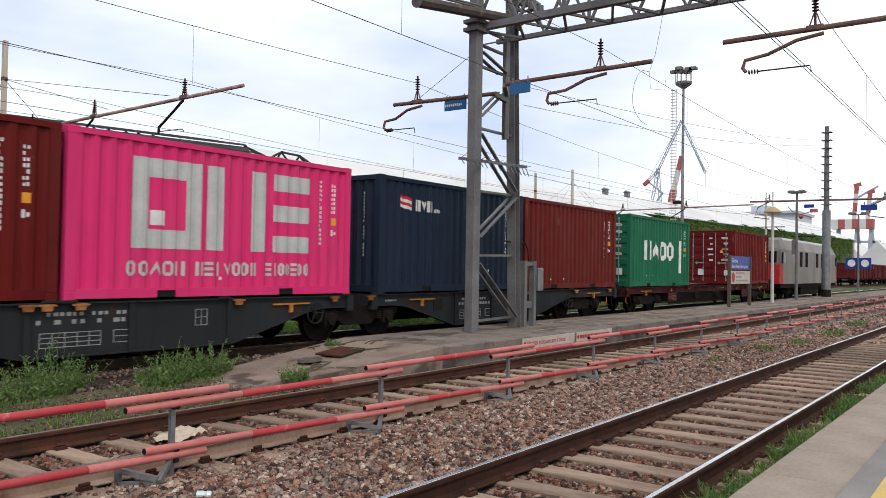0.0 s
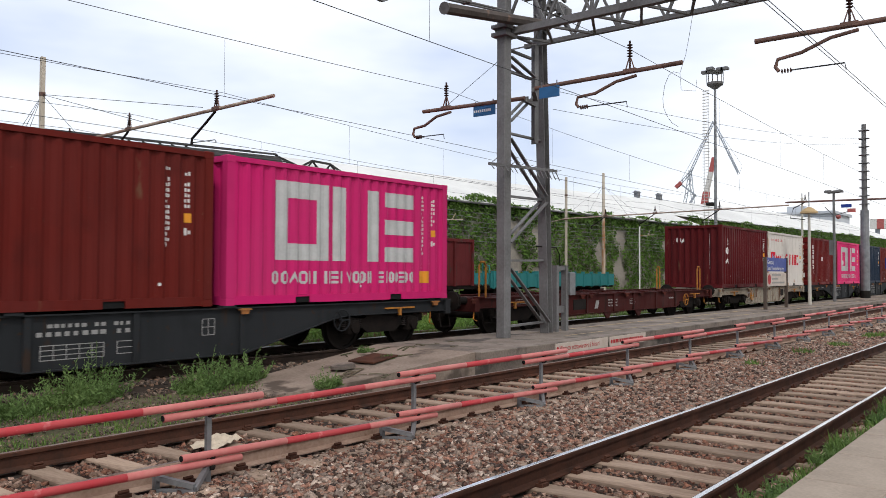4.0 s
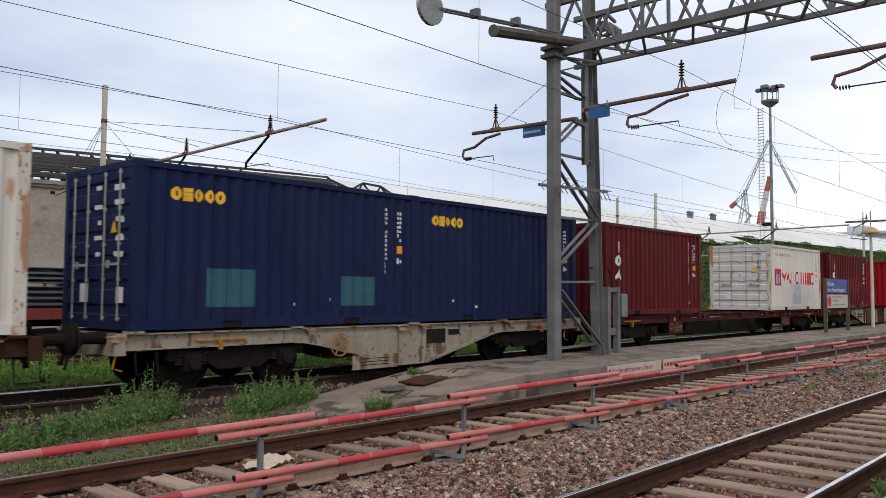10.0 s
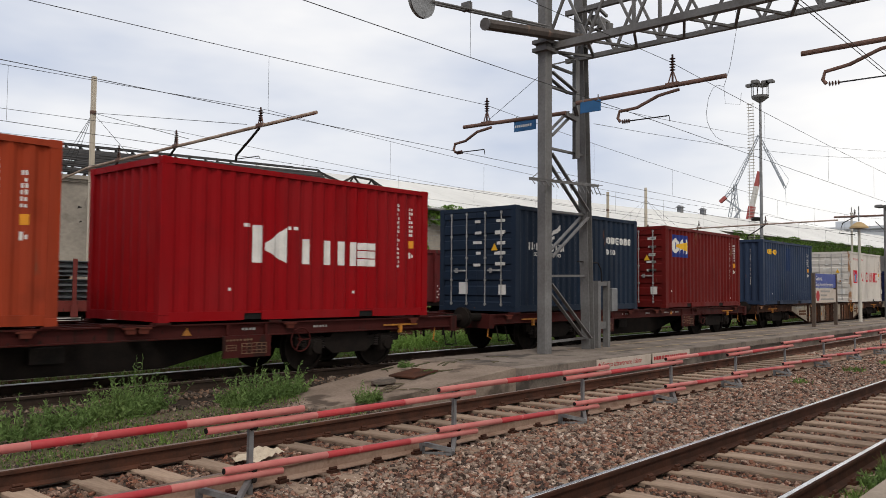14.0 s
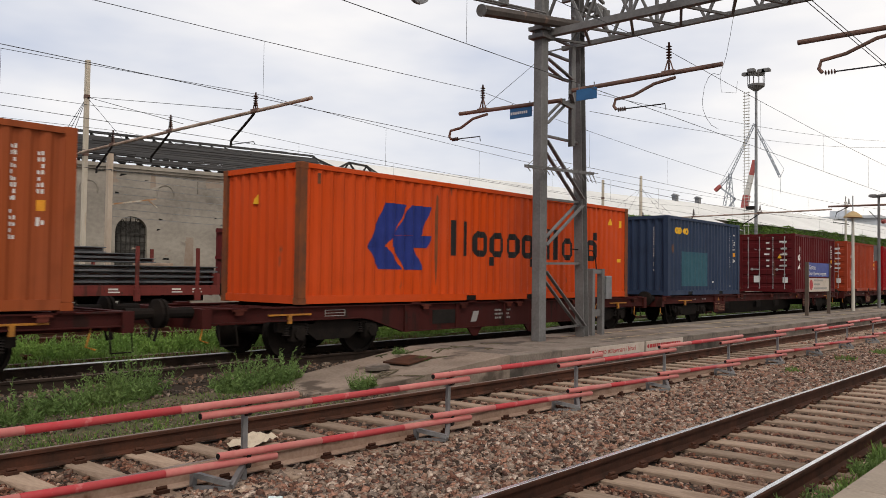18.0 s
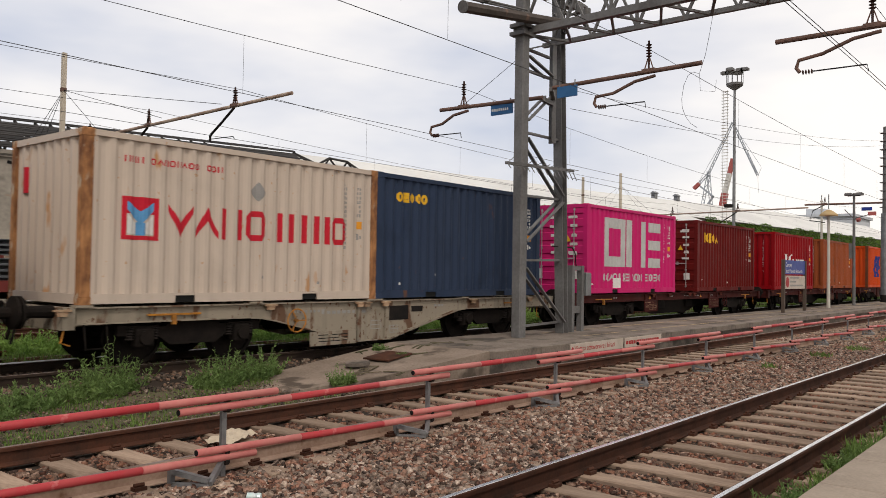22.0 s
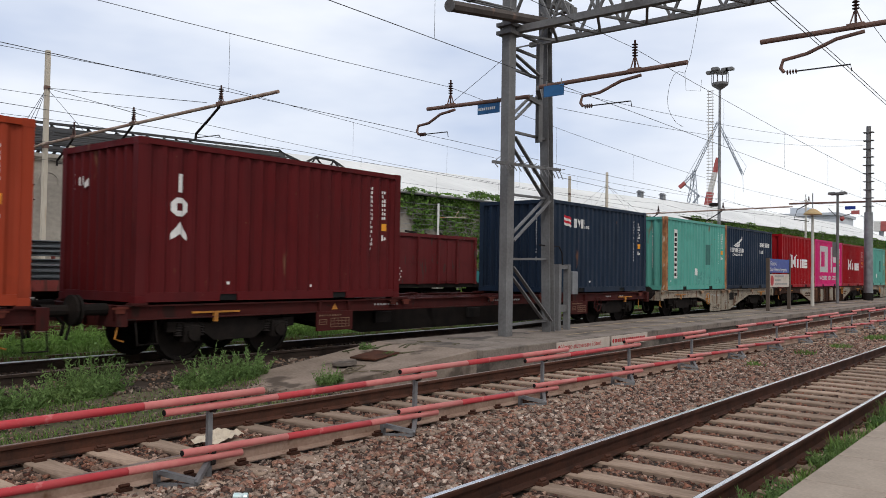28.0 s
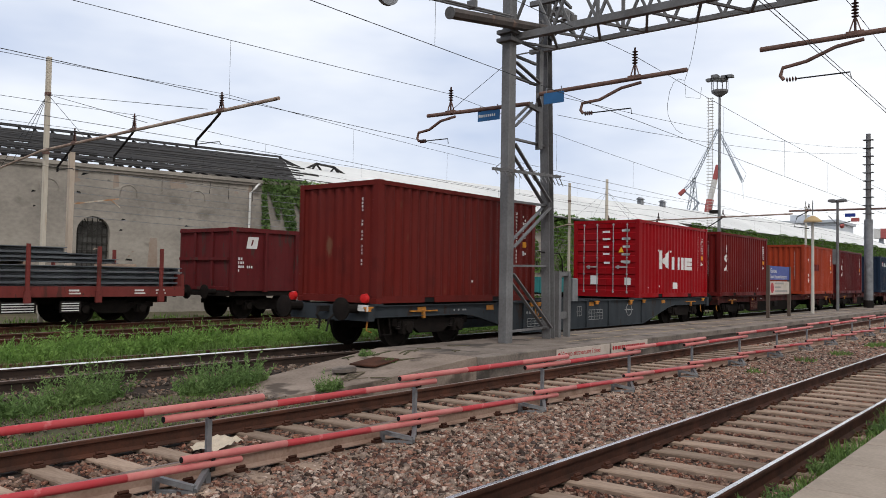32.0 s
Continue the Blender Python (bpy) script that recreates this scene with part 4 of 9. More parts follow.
def patch(x, z, w, h, material):
    def put(c):
        letters(c, "paint_patch", Marks(SIDE20, 0.0105).rect(x, z, w, h), material, "patch of fresher paint")
    return put


KINDS = {
    "pink": ("pink", "magenta pink corrugated container with large silver shapes", [logo_pink]),
    "pinkf": ("pale_pink", "faded pink corrugated container with large silver shapes", [logo_pink]),
    "navy": ("navy", "dark navy container with a small striped flag mark", [logo_stripes]),
    "tex": ("maroon", "dark maroon container with an upright white mark", [logo_column("vod", 0.62, 1.0, 0.30, 1.16, "vod")]),
    "texb": ("brown", "red-brown container with an upright white mark", [logo_column("vod", 0.62, 1.0, 0.30, 1.16, "vod")]),
    "white": ("white", "dirty off-white container with red shapes and rust streaks", [logo_waves]),
    "cream": ("cream", "cream container with rust-stained posts and red shapes", [logo_waves]),
    "uasc": ("green", "green container with white shapes beside a white upright plate", [logo_plain_row("udoo", 1.4, 0.98, 3.0, 0.72, M_LETTER, 0.26)]),
    "kline": ("deepred", "bright red container with white shapes", [logo_line]),
    "cai": ("red", "red container with small white shapes near the top", [logo_plain_row("odv", 0.78, 1.72, 0.95, 0.50, M_LETTER, 0.26)]),
    "caib": ("brown", "red-brown container with a blue logo field", [logo_box]),
    "seaco": ("royal", "dark blue container with a small orange mark", [logo_orange_small]),
    "slate": ("slate", "slate blue container with a small orange mark", [logo_orange_small]),
    "wing": ("navy", "weathered navy container with a white wing emblem", [logo_wing]),
    "triton": ("brown", "red-brown container with an upright column of white shapes", [logo_column("vovvou", 0.55, 0.62, 0.24, 1.62)]),
    "trit_or": ("brick", "brick orange container with an upright column of white shapes", [logo_column("vovvou", 0.72, 0.62, 0.24, 1.62)]),
    "trit_tan": ("tan", "tan orange container with an upright column of white shapes", [logo_column("vovvou", 0.72, 0.62, 0.24, 1.62)]),
    "plain": ("rust", "plain rust-red corrugated container", []),
    "plainb": ("brown", "plain red-brown container with small white marks", []),
    "touax": ("brown", "red-brown container with a yellow mark at the top", [logo_plain_row("vouod", 0.62, 1.80, 1.45, 0.36, M_LETYEL, 0.32)]),
    "teal": ("teal", "faded teal container with darker repainted patches", []),
}
# place along the train at the middle of the clip, kind, door end, extras
LOAD = [
    (222.91, "plainb", True, []), (210.51, "uasc", True, [patch(4.95, 0.5, 0.22, 1.3, M_LETTER)]), (203.24, "plain", False, []), (197.06, "navy", False, []),
    (190.09, "pinkf", False, [patch(1.42, 1.18, 0.27, 0.24, M_LETTER)]), (183.94, "triton", True, [patch(2.4, 1.35, 0.25, 0.2, M_LETTER)]),
    (176.43, "white", False, []), (170.32, "tex", False, []),
    (146.26, "pink", False, [patch(5.1, 0.35, 0.34, 0.26, M_ORANGE)]), (139.93, "plain", False, []), (133.85, "navy", False, []), (127.44, "pink", False, [patch(3.1, 0.3, 0.5, 0.2, M_LETTER)]),
    (119.98, "cai", False, []), (107.75, "tex", False, [patch(1.9, 0.72, 2.5, 0.75, M_PATCHR)]),
    (100.35, "white", True, [patch(2.6, 0.25, 1.0, 0.8, M_PATCHG)]), (88.11, "tex", False, []),
    (80.58, "seaco", False, []), (74.63, "seaco", True, [patch(1.25, 0.35, 0.95, 0.62, M_PATCHT), patch(4.05, 0.35, 0.9, 0.55, M_PATCHT)]),
    (67.11, "white", True, []), (54.77, "slate", False, [patch(2.75, 1.4, 0.6, 0.95, M_PATCHN)]),
    (46.33, "caib", True, []), (38.41, "wing", True, []), (29.24, "kline", False, []), (21.68, "trit_or", True, []),
    (13.39, "tex", True, []), (0.95, "slate", False, [patch(1.05, 0.3, 2.1, 1.15, M_PATCHT)]),
    (-23.96, "trit_tan", False, []), (-31.98, "kline", False, []), (-40.72, "touax", True, []), (-48.7, "pink", True, [patch(1.6, 0.14, 0.5, 0.32, M_LETTER)]),
    (-57.22, "slate", False, []), (-63.28, "cream", False, []), (-70.77, "cream", False, []), (-77.12, "teal", False, "teal"),
    (-84.51, "kline", False, []), (-90.72, "pink", False, []), (-96.84, "kline", False, []), (-104.47, "wing", False, []), (-110.53, "teal", False, "teal"),
    (-118.22, "navy", False, []), (-130.46, "tex", False, []), (-138.07, "trit_or", False, [patch(1.6, 1.25, 1.5, 0.35, M_PATCHR)]),
    (-150.42, "texb", False, []), (-157.91, "kline", True, [patch(2.85, 0.3, 0.35, 0.22, M_LETTER)]), (-170.32, "plain", False, []),
]
BASE = 1.096
NEAR_Y = 11.35
movers = []
for i, (s, kind, doors, extra) in enumerate(LOAD):
    colour, label, logos = KINDS[kind]
    c = container(colour, label + (", doors showing" if doors else ""), doors, post={"cream": "rust", "teal": "rust", "white": "worn"}.get(kind))
    for put in logos:
        put(c)
    if extra == "teal":
        extra = [patch(3.85, 0.95, 0.42, 0.78, M_PATCHD)]
        rg = random.Random(40 + i)
        for x0, x1, zb, zt in ((2.6, 3.75, 0.18, 0.72), (3.8, 4.25, 0.2, 0.55), (4.9, 5.5, 0.2, 0.5)):      # smeared repainted patches with a ragged edge
            sm = Marks(SIDE20, 0.0105, joined=True)
            x = x0
            while x < x1:
                sm.quad(x, zb + rg.uniform(-0.04, 0.06), zt + rg.uniform(-0.12, 0.06), x + 0.07, zb + rg.uniform(-0.04, 0.06), zt + rg.uniform(-0.12, 0.06))
                x += 0.07
            letters(c, "paint_patch", sm, M_PATCHS)
        letters(c, "torn_label", Marks(SIDE20, 0.009).quad(2.8, 0.55, 0.80, 2.95, 0.52, 0.78).quad(2.95, 0.60, 0.70, 3.05, 0.58, 0.66), M_LETTER)
        letters(c, "white_plate", Marks(SIDE20, 0.0105).rect(0.75, 0.42, 0.28, 1.75), M_LETTER)
        letters(c, "plate_marks", Marks(SIDE20, 0.007, joined=True).dashes(0.80, 0.5, 0.17, 1.6, 9, 3), M_LETBLACK)
    for put in extra:
        put(c)
    if kind != "wing":
        serial(c, seed=i + 2, end=not doors, material=M_LETTER if kind not in ("white", "cream") else M_GREY)
    if kind == "cream":
        letters(c, "end_emblem", Marks(ENDW, end=True).rect(0.30, 1.72, 0.34, 0.42), M_LETRED)
        if s > -65:
            letters(c, "paint_patch", Marks(SIDE20, 0.0105, joined=True).quad(2.98, 1.88, 1.92, 3.14, 1.74, 2.08).quad(3.14, 1.74, 2.08, 3.30, 1.88, 1.92), M_GREY, "grey repaired patch")
    if doors:
        door_marks(c, i)
    movers.append((c, s, NEAR_Y, BASE))
big = container("orange", "bright orange forty-foot container with a blue emblem and black shapes", False, LEN40, "brown")
logo_orange_big(big)
letters(big, "warning_plate", Marks(ENDW, end=True, joined=True).quad(0.98, 1.88, 1.90, 1.10, 1.88, 2.14).quad(1.10, 1.88, 2.14, 1.22, 1.88, 1.90), M_LETYEL)
letters(big, "rub_mark", Marks(SIDE40, joined=True).quad(3.70, 0.95, 1.9, 3.73, 0.30, 2.30).quad(3.73, 0.30, 2.30, 3.77, 1.10, 2.25).rect(0.42, 2.22, 0.07, 0.2), M_BROWNPOST, "dark rubbed streak")
letters(big, "warning_plate", Marks(SIDE40, joined=True).quad(11.1, 2.05, 2.05, 11.2, 2.05, 2.25).quad(11.2, 2.05, 2.25, 11.3, 2.05, 2.05), M_LETYEL)
letters(big, "small_plate", Marks(SIDE40).rect(11.72, 2.0, 0.14, 0.2).rect(11.65, 1.0, 0.14, 0.1), M_LETYEL)
movers.append((big, -13.9, NEAR_Y, BASE))


# ---------------------------------------------------------------- wagons
M_WAGON = {
    "brown": paint("wagon_red_brown", (0.048, 0.0095, 0.008), rust=(0.022, 0.012, 0.010), wear=0.60, rough=0.7),
    "grey": paint("wagon_dark_grey", (0.021, 0.0225, 0.0245), rust=(0.035, 0.022, 0.016), wear=0.62, rough=0.65),
    "slate": paint("wagon_slate_grey", (0.0345, 0.0398, 0.0450), rust=(0.035, 0.022, 0.016), wear=0.62, rough=0.65),
    "white": paint("wagon_dirty_white", (0.2720, 0.2320, 0.1800), rust=(0.10, 0.045, 0.025), wear=0.57, rough=0.75, grime=0.5),
    "patched": paint("wagon_rust_brown", (0.0360, 0.0162, 0.0102), rust=(0.12, 0.045, 0.022), wear=0.60, rough=0.8, grime=0.6),
    "rusted": paint("wagon_bare_rust", (0.0900, 0.0372, 0.0180), rust=(0.035, 0.02, 0.014), wear=0.55, rough=0.85, grime=0.7),
    "beige": paint("wagon_dirty_beige", (0.13, 0.10, 0.072), rust=(0.05, 0.028, 0.017), wear=0.52, rough=0.75),
}
M_FLAP = {k: mat("seat_" + k, a, b, rough=0.85, scale=9, fine=40, bump=0.2, objects=0.4) for k, a, b in (
    ("brown", (0.10, 0.022, 0.014), (0.05, 0.016, 0.012)), ("maroon", (0.10, 0.022, 0.014), (0.05, 0.016, 0.012)), ("grey", (0.38, 0.15, 0.04), (0.12, 0.055, 0.03)), ("white", (0.40, 0.30, 0.20), (0.18, 0.075, 0.04)), ("slate", (0.55, 0.22, 0.03), (0.30, 0.12, 0.03)),
    ("patched", (0.34, 0.20, 0.11), (0.14, 0.05, 0.03)), ("beige", (0.22, 0.14, 0.09), (0.09, 0.045, 0.03)))}
M_TREAD = mat("wheel_tread", (0.36, 0.35, 0.34), (0.2, 0.19, 0.18), rough=0.3, metal=0.8, bump=0.02)
M_YELLOWHANDLE = mat("yellow_handle", (0.50, 0.20, 0.025), (0.20, 0.09, 0.03), rough=0.6, scale=6, fine=30)

WHEEL_R = 0.46
wheel_prof = [(0.09, -0.08), (0.14, -0.075), (0.15, -0.03), (0.40, -0.015), (0.405, -0.065), (WHEEL_R, -0.068), (WHEEL_R + 0.004, 0.03), (WHEEL_R + 0.028, 0.045),
              (WHEEL_R + 0.028, 0.062), (0.40, 0.066), (0.395, 0.02), (0.15, 0.04), (0.09, 0.08)]
ws = Build()
ws.lathe([(r, h) for r, h in wheel_prof], (0, -0.7535, 0), "y", 28)
ws.lathe([(r, -h) for r, h in wheel_prof], (0, 0.7535, 0), "y", 28)
ws.tube((0, -1.0, 0), (0, 1.0, 0), 0.08, n=10)
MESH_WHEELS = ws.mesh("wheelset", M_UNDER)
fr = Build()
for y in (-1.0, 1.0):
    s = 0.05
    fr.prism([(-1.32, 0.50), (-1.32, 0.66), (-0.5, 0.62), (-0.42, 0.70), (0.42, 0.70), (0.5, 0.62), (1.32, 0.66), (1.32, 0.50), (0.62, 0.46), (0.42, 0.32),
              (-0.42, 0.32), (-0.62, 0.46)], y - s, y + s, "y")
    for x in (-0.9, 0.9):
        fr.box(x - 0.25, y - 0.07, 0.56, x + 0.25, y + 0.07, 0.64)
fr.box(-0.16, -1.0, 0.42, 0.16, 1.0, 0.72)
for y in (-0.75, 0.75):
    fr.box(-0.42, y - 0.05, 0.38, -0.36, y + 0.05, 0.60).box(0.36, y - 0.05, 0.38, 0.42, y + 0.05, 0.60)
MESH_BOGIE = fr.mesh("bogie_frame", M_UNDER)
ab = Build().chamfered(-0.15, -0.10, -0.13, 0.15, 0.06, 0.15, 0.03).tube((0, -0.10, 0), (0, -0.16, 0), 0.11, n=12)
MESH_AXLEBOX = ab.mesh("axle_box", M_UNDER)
sp = Build().lathe([p for k in range(5) for p in ((0.055, -0.06 + 0.042 * k), (0.075, -0.048 + 0.042 * k), (0.055, -0.034 + 0.042 * k))], (0, 0, 0), "z", 8)
MESH_SPRING = sp.mesh("spring", M_BLACK)
bf = Build().tube((0, 0, 0), (0.36, 0, 0), 0.10, 0.085, n=10).lathe([(0.085, 0.36), (0.235, 0.40), (0.235, 0.435), (0.12, 0.45)], (0, 0, 0), "x", 14)
MESH_BUFFER = bf.mesh("buffer", M_UNDER)
hk = Build().box(0, -0.05, -0.06, 0.28, 0.05, 0.06).path([(0.25, 0, 0), (0.32, 0, -0.12), (0.22, 0, -0.24), (0.26, 0, -0.42)], 0.03).path(
    [(0.05, 0.32, -0.05), (0.28, 0.33, -0.22), (0.34, 0.33, -0.46)], 0.025)
MESH_HOOK = hk.mesh("coupling_hook", M_BLACK)
wheels_all = []


def bogie(parent, x):
    b = part("bogie", MESH_BOGIE, None, parent, at=pose(x, 0, 0))
    for d in (-0.9, 0.9):
        w = part("wheelset", MESH_WHEELS, None, b)
        w.matrix_parent_inverse = pose(d, 0, WHEEL_R)
        wheels_all.append(w)
        for y in (-1.03, 1.03):
            part("axle_box", MESH_AXLEBOX, None, b, at=pose(d, y, WHEEL_R, 0, 0, 0 if y < 0 else 180))
            for e in (-0.21, 0.21):
                part("spring", MESH_SPRING, None, b, at=pose(d + e, y, WHEEL_R + 0.02))
    return b


def belly(start, deep_a, deep_b, end, lip, deep):
    """Lower edge of a fish-bellied side sill: level, a soft bend, a straight slope, level, and back up."""
    soft = ((0.0, 0.0), (0.12, 0.05), (0.24, 0.15), (0.36, 0.29), (1.0, 1.0))
    down = [(start + (deep_a - start) * f, lip + (deep - lip) * g) for f, g in soft]
    up = [(end + (deep_b - end) * f, lip + (deep - lip) * g) for f, g in reversed(soft)]
    return down + up


def framed(b, x, z, w, h, y, cols=0, rows=0):
    """A stencilled box of thin lines, with a grid in it."""
    t = 0.012
    b.box(x, y - 0.003, z, x + w, y, z + t).box(x, y - 0.003, z + h - t, x + w, y, z + h)
    b.box(x, y - 0.003, z + t, x + t, y, z + h - t).box(x + w - t, y - 0.003, z + t, x + w, y, z + h - t)
    for k in range(1, rows):
        b.box(x + t, y - 0.003, z + h * k / rows - t / 2, x + w - t, y, z + h * k / rows + t / 2)
    for k in range(1, cols):
        for r in range(max(1, rows)):
            zz = z + h * r / max(1, rows)
            b.box(x + w * k / cols - t / 2, y - 0.003, zz + t, x + w * k / cols + t / 2, y, zz + h / max(1, rows) - t)


def script(b, x, z, w, h, y, n, rng):
    """A line of small unreadable characters."""
    step = w / n
    for k in range(n):
        if rng.random() < 0.85:
            b.box(x + step * k, y - 0.003, z, x + step * (k + rng.uniform(0.45, 0.8)), y, z + h)


def wagon(style, label, a, b, left, right, slots, deep, bogies, bellies, gear=True, seed=1):
    """A container wagon from a to b (its body), with buffers out to left and right; slots: container seats; bellies: deep stretches of the sill."""
    rng = random.Random(seed)
    m = M_WAGON["brown" if style == "maroon" else style]
    L = b - a
    top = BASE - RISE - 0.035
    w = thing("container_wagon", label, "wagon", "wagons of the freight train")
    bx = bogies
    shallow = style == "brown"
    for y in (-1.12, 1.12):
        lip = top - 0.245
        lo = [(0.0, lip)]
        for s0, d0, d1, s1 in bellies:
            lo += belly(s0, d0, d1, s1, lip, deep)
        if shallow:                             # shallow outer sill; the deep web stands further in, its shade painted as near-black
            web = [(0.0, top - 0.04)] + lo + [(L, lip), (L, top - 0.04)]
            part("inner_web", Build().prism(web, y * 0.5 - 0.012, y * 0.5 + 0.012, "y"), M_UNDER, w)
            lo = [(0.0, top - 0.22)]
        outline = [(0.0, top)] + lo + [(L, lo[0][1]), (L, top)]
        s = part("side_sill", Build().prism(outline, y - 0.012, y + 0.012, "y"), m, w, at=pose(0, 0, 0))
        fl = Build().box(0, y - 0.07, top - 0.022, L, y + 0.07, top + 0.002)
        for (p, q), (p2, q2) in zip(lo, lo[1:] + [(L, lo[0][1])]):
            fl.bar((p, y, q), (p2, y, q2), 0.11, 0.02)
        part("sill_flange", fl, m, s)
        if y > 0:
            continue
        face = y - 0.0125
        st = Build()
        for s0, d0, d1, s1 in bellies:
            ribs = [d0 + 0.06, d1 - 0.06] if not shallow else []
            x = d0 + 1.7
            while x < d1 - 1.2 and not shallow:
                ribs.append(x)
                x += rng.choice((1.4, 1.75, 2.1))
            for x in ribs:
                part("stiffener", Build().box(x - 0.05, y - 0.055, deep + 0.012, x + 0.05, face, top - 0.024), m, s)
            if shallow:
                for x in (s0 + 1.2, s1 - 2.6):
                    part("yellow_triangle", Build().prism([(x, top - 0.18), (x + 0.16, top - 0.18), (x + 0.08, top - 0.05)], face - 0.004, face, "y"), M_YELLOWHANDLE, s)
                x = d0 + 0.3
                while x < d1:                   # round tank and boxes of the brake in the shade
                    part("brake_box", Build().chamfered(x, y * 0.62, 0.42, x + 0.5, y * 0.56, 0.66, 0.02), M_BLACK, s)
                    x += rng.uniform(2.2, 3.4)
            elif style == "maroon":
                x = (d0 + d1) / 2 - 1.4
                part("dark_plate", Build().chamfered(d0 + 0.9, face - 0.012, deep + 0.12, d0 + 1.75, face, deep + 0.42, 0.004), M_BLACK, s)
                for k in range(2):
                    part("support_gusset", Build().prism([(x + 2.2 * k, deep), (x + 0.55 + 2.2 * k, deep), (x + 0.36 + 2.2 * k, deep - 0.2), (x + 0.2 + 2.2 * k, deep - 0.2)], y - 0.02, y + 0.02, "y"), m, s)
                st.prism([(d0 + 2.2, deep + 0.12), (d0 + 2.4, deep + 0.12), (d0 + 2.5, deep + 0.36), (d0 + 2.3, deep + 0.36)], face - 0.003, face, "y")
                for k in range(3):
                    script(st, d0 + 3.1, deep + 0.34 - 0.09 * k, 0.62, 0.045, face, 12, rng)
                framed(st, d0 + 4.6, deep + 0.2, 0.4, 0.16, face, 0, 3)
                framed(st, s0 - 0.9, lip + 0.05, 0.5, 0.12, face, 0, 2)
                script(st, d1 - 0.6, deep + 0.3, 0.4, 0.05, face, 4, rng)
            elif style in ("grey", "slate"):
                tag = Build()
                part("sign_plate", Build().chamfered(d0 - 0.85, face - 0.012, top - 0.42, d0 - 0.5, face, top - 0.13, 0.004), M_STEEL if style == "slate" else M_BLACK, s)
                script(st, d0 + 0.35, top - 0.20, 1.3, 0.055, face, 13, rng)
                script(st, d0 + 0.2, top - 0.32, 1.6, 0.065, face, 12, rng)
                framed(st, d0 + 0.25, deep + 0.14, 0.95, 0.22, face, 5, 3)
                framed(st, d0 + 1.4, deep + 0.16, 0.28, 0.2, face, 0, 2)
                framed(st, min(d1 - 0.4, d0 + 2.9), deep + 0.35, 0.25, 0.28, face, 2, 2)
                if style == "slate":
                    framed(st, d0 + 3.6, deep + 0.22, 0.85, 0.3, face, 5, 3)
                    ring = [2 * math.pi * k / 24 for k in range(25)]
                    tag.path([(d1 - 1.0 + 0.19 * math.cos(p), face - 0.002, top - 0.33 + 0.19 * math.sin(p)) for p in ring], 0.014, 4)
                    tag.box(d1 - 1.12, face - 0.003, top - 0.35, d1 - 0.88, face, top - 0.31).box(d1 - 1.3, face - 0.003, top - 0.35, d1 - 1.2, face, top - 0.31)
                    tag.box(d1 - 0.8, face - 0.003, top - 0.35, d1 - 0.7, face, top - 0.31)
                    part("ring_emblem", tag, M_GREY, s, "pale ring emblem")
                script(st, s0 - 0.3, lip + 0.08, 0.5, 0.04, face, 6, rng)
            elif style == "white":
                bd = part("data_board", Build().chamfered(d0 - 1.2, y - 0.05, deep - 0.03, d0 - 0.02 if d1 - d0 < 3 else d0 + 1.2, y - 0.03, deep + 0.24, 0.006), m, s)
                bm = Build()
                for k in range(3):
                    bm.box(d0 - 1.0, y - 0.0535, deep + 0.04 + 0.06 * k, d0 - 0.25, y - 0.0505, deep + 0.055 + 0.06 * k)
                tagged(part("board_lines", bm, M_DARK, bd), kind="stuff")
                part("dark_panel", Build().chamfered(d1 + 0.03, face - 0.008, top - 0.42, d1 + 0.62, face, top - 0.12, 0.003), M_BLACK, s)
                part("dark_panel", Build().chamfered(d1 + 0.72, face - 0.008, top - 0.26, d1 + 1.08, face, top - 0.14, 0.003), M_BLACK, s)
                script(st, s0 + 1.0, top - 0.2, 0.8, 0.05, face, 8, rng)
                script(st, d0 - 0.9, top - 0.24, 1.2, 0.06, face, 9, rng)
                framed(st, d1 - 0.5, deep + 0.22, 0.3, 0.18, face, 0, 2)
                framed(st, d1 + 0.05, deep + 0.12, 0.26, 0.16, face, 2, 2)
                script(st, s1 - 1.25, top - 0.17, 0.5, 0.05, face, 4, rng)
                part("diagonal_rail", Build().bar((d1, y - 0.03, deep + 0.01), (s1 - 0.35, y - 0.03, lip - 0.02), 0.05, 0.05), m, s)
            elif style == "patched":            # full-height plates: pale paint, bare rust and dark ribs in turn
                pale, rusty = M_WAGON["white"], M_WAGON["rusted"]
                for base, near, sg in ((s0, d0, 1), (s1, d1, -1)):
                    g = [(base + sg * 0.55, lip - 0.01), (near - sg * 0.05, deep + 0.03), (near - sg * 0.05, top - 0.05), (base + sg * 0.55, top - 0.05)]
                    gp = part("gusset_plate", Build().prism(g, face - 0.006, face, "y"), pale, s, "pale painted gusset")
                    gm = Build()
                    script(gm, min(near, base) + 0.95 if sg > 0 else near + 0.35, top - 0.17, 0.9, 0.06, face - 0.006, 8, rng)
                    tagged(part("stencil_lettering", gm, M_GREY, gp), kind="stuff")
                    gb = Build()
                    for k in range(2):
                        gb.box((near - 1.15 if sg > 0 else near + 0.25), face - 0.009, top - 0.34 - 0.12 * k, (near - 0.2 if sg > 0 else near + 1.0 - 0.25 * k), face - 0.006, top - 0.26 - 0.12 * k)
                    tagged(part("rust_bar", gb, rusty, gp), kind="stuff")
                x, n = d0 + 0.02, 0
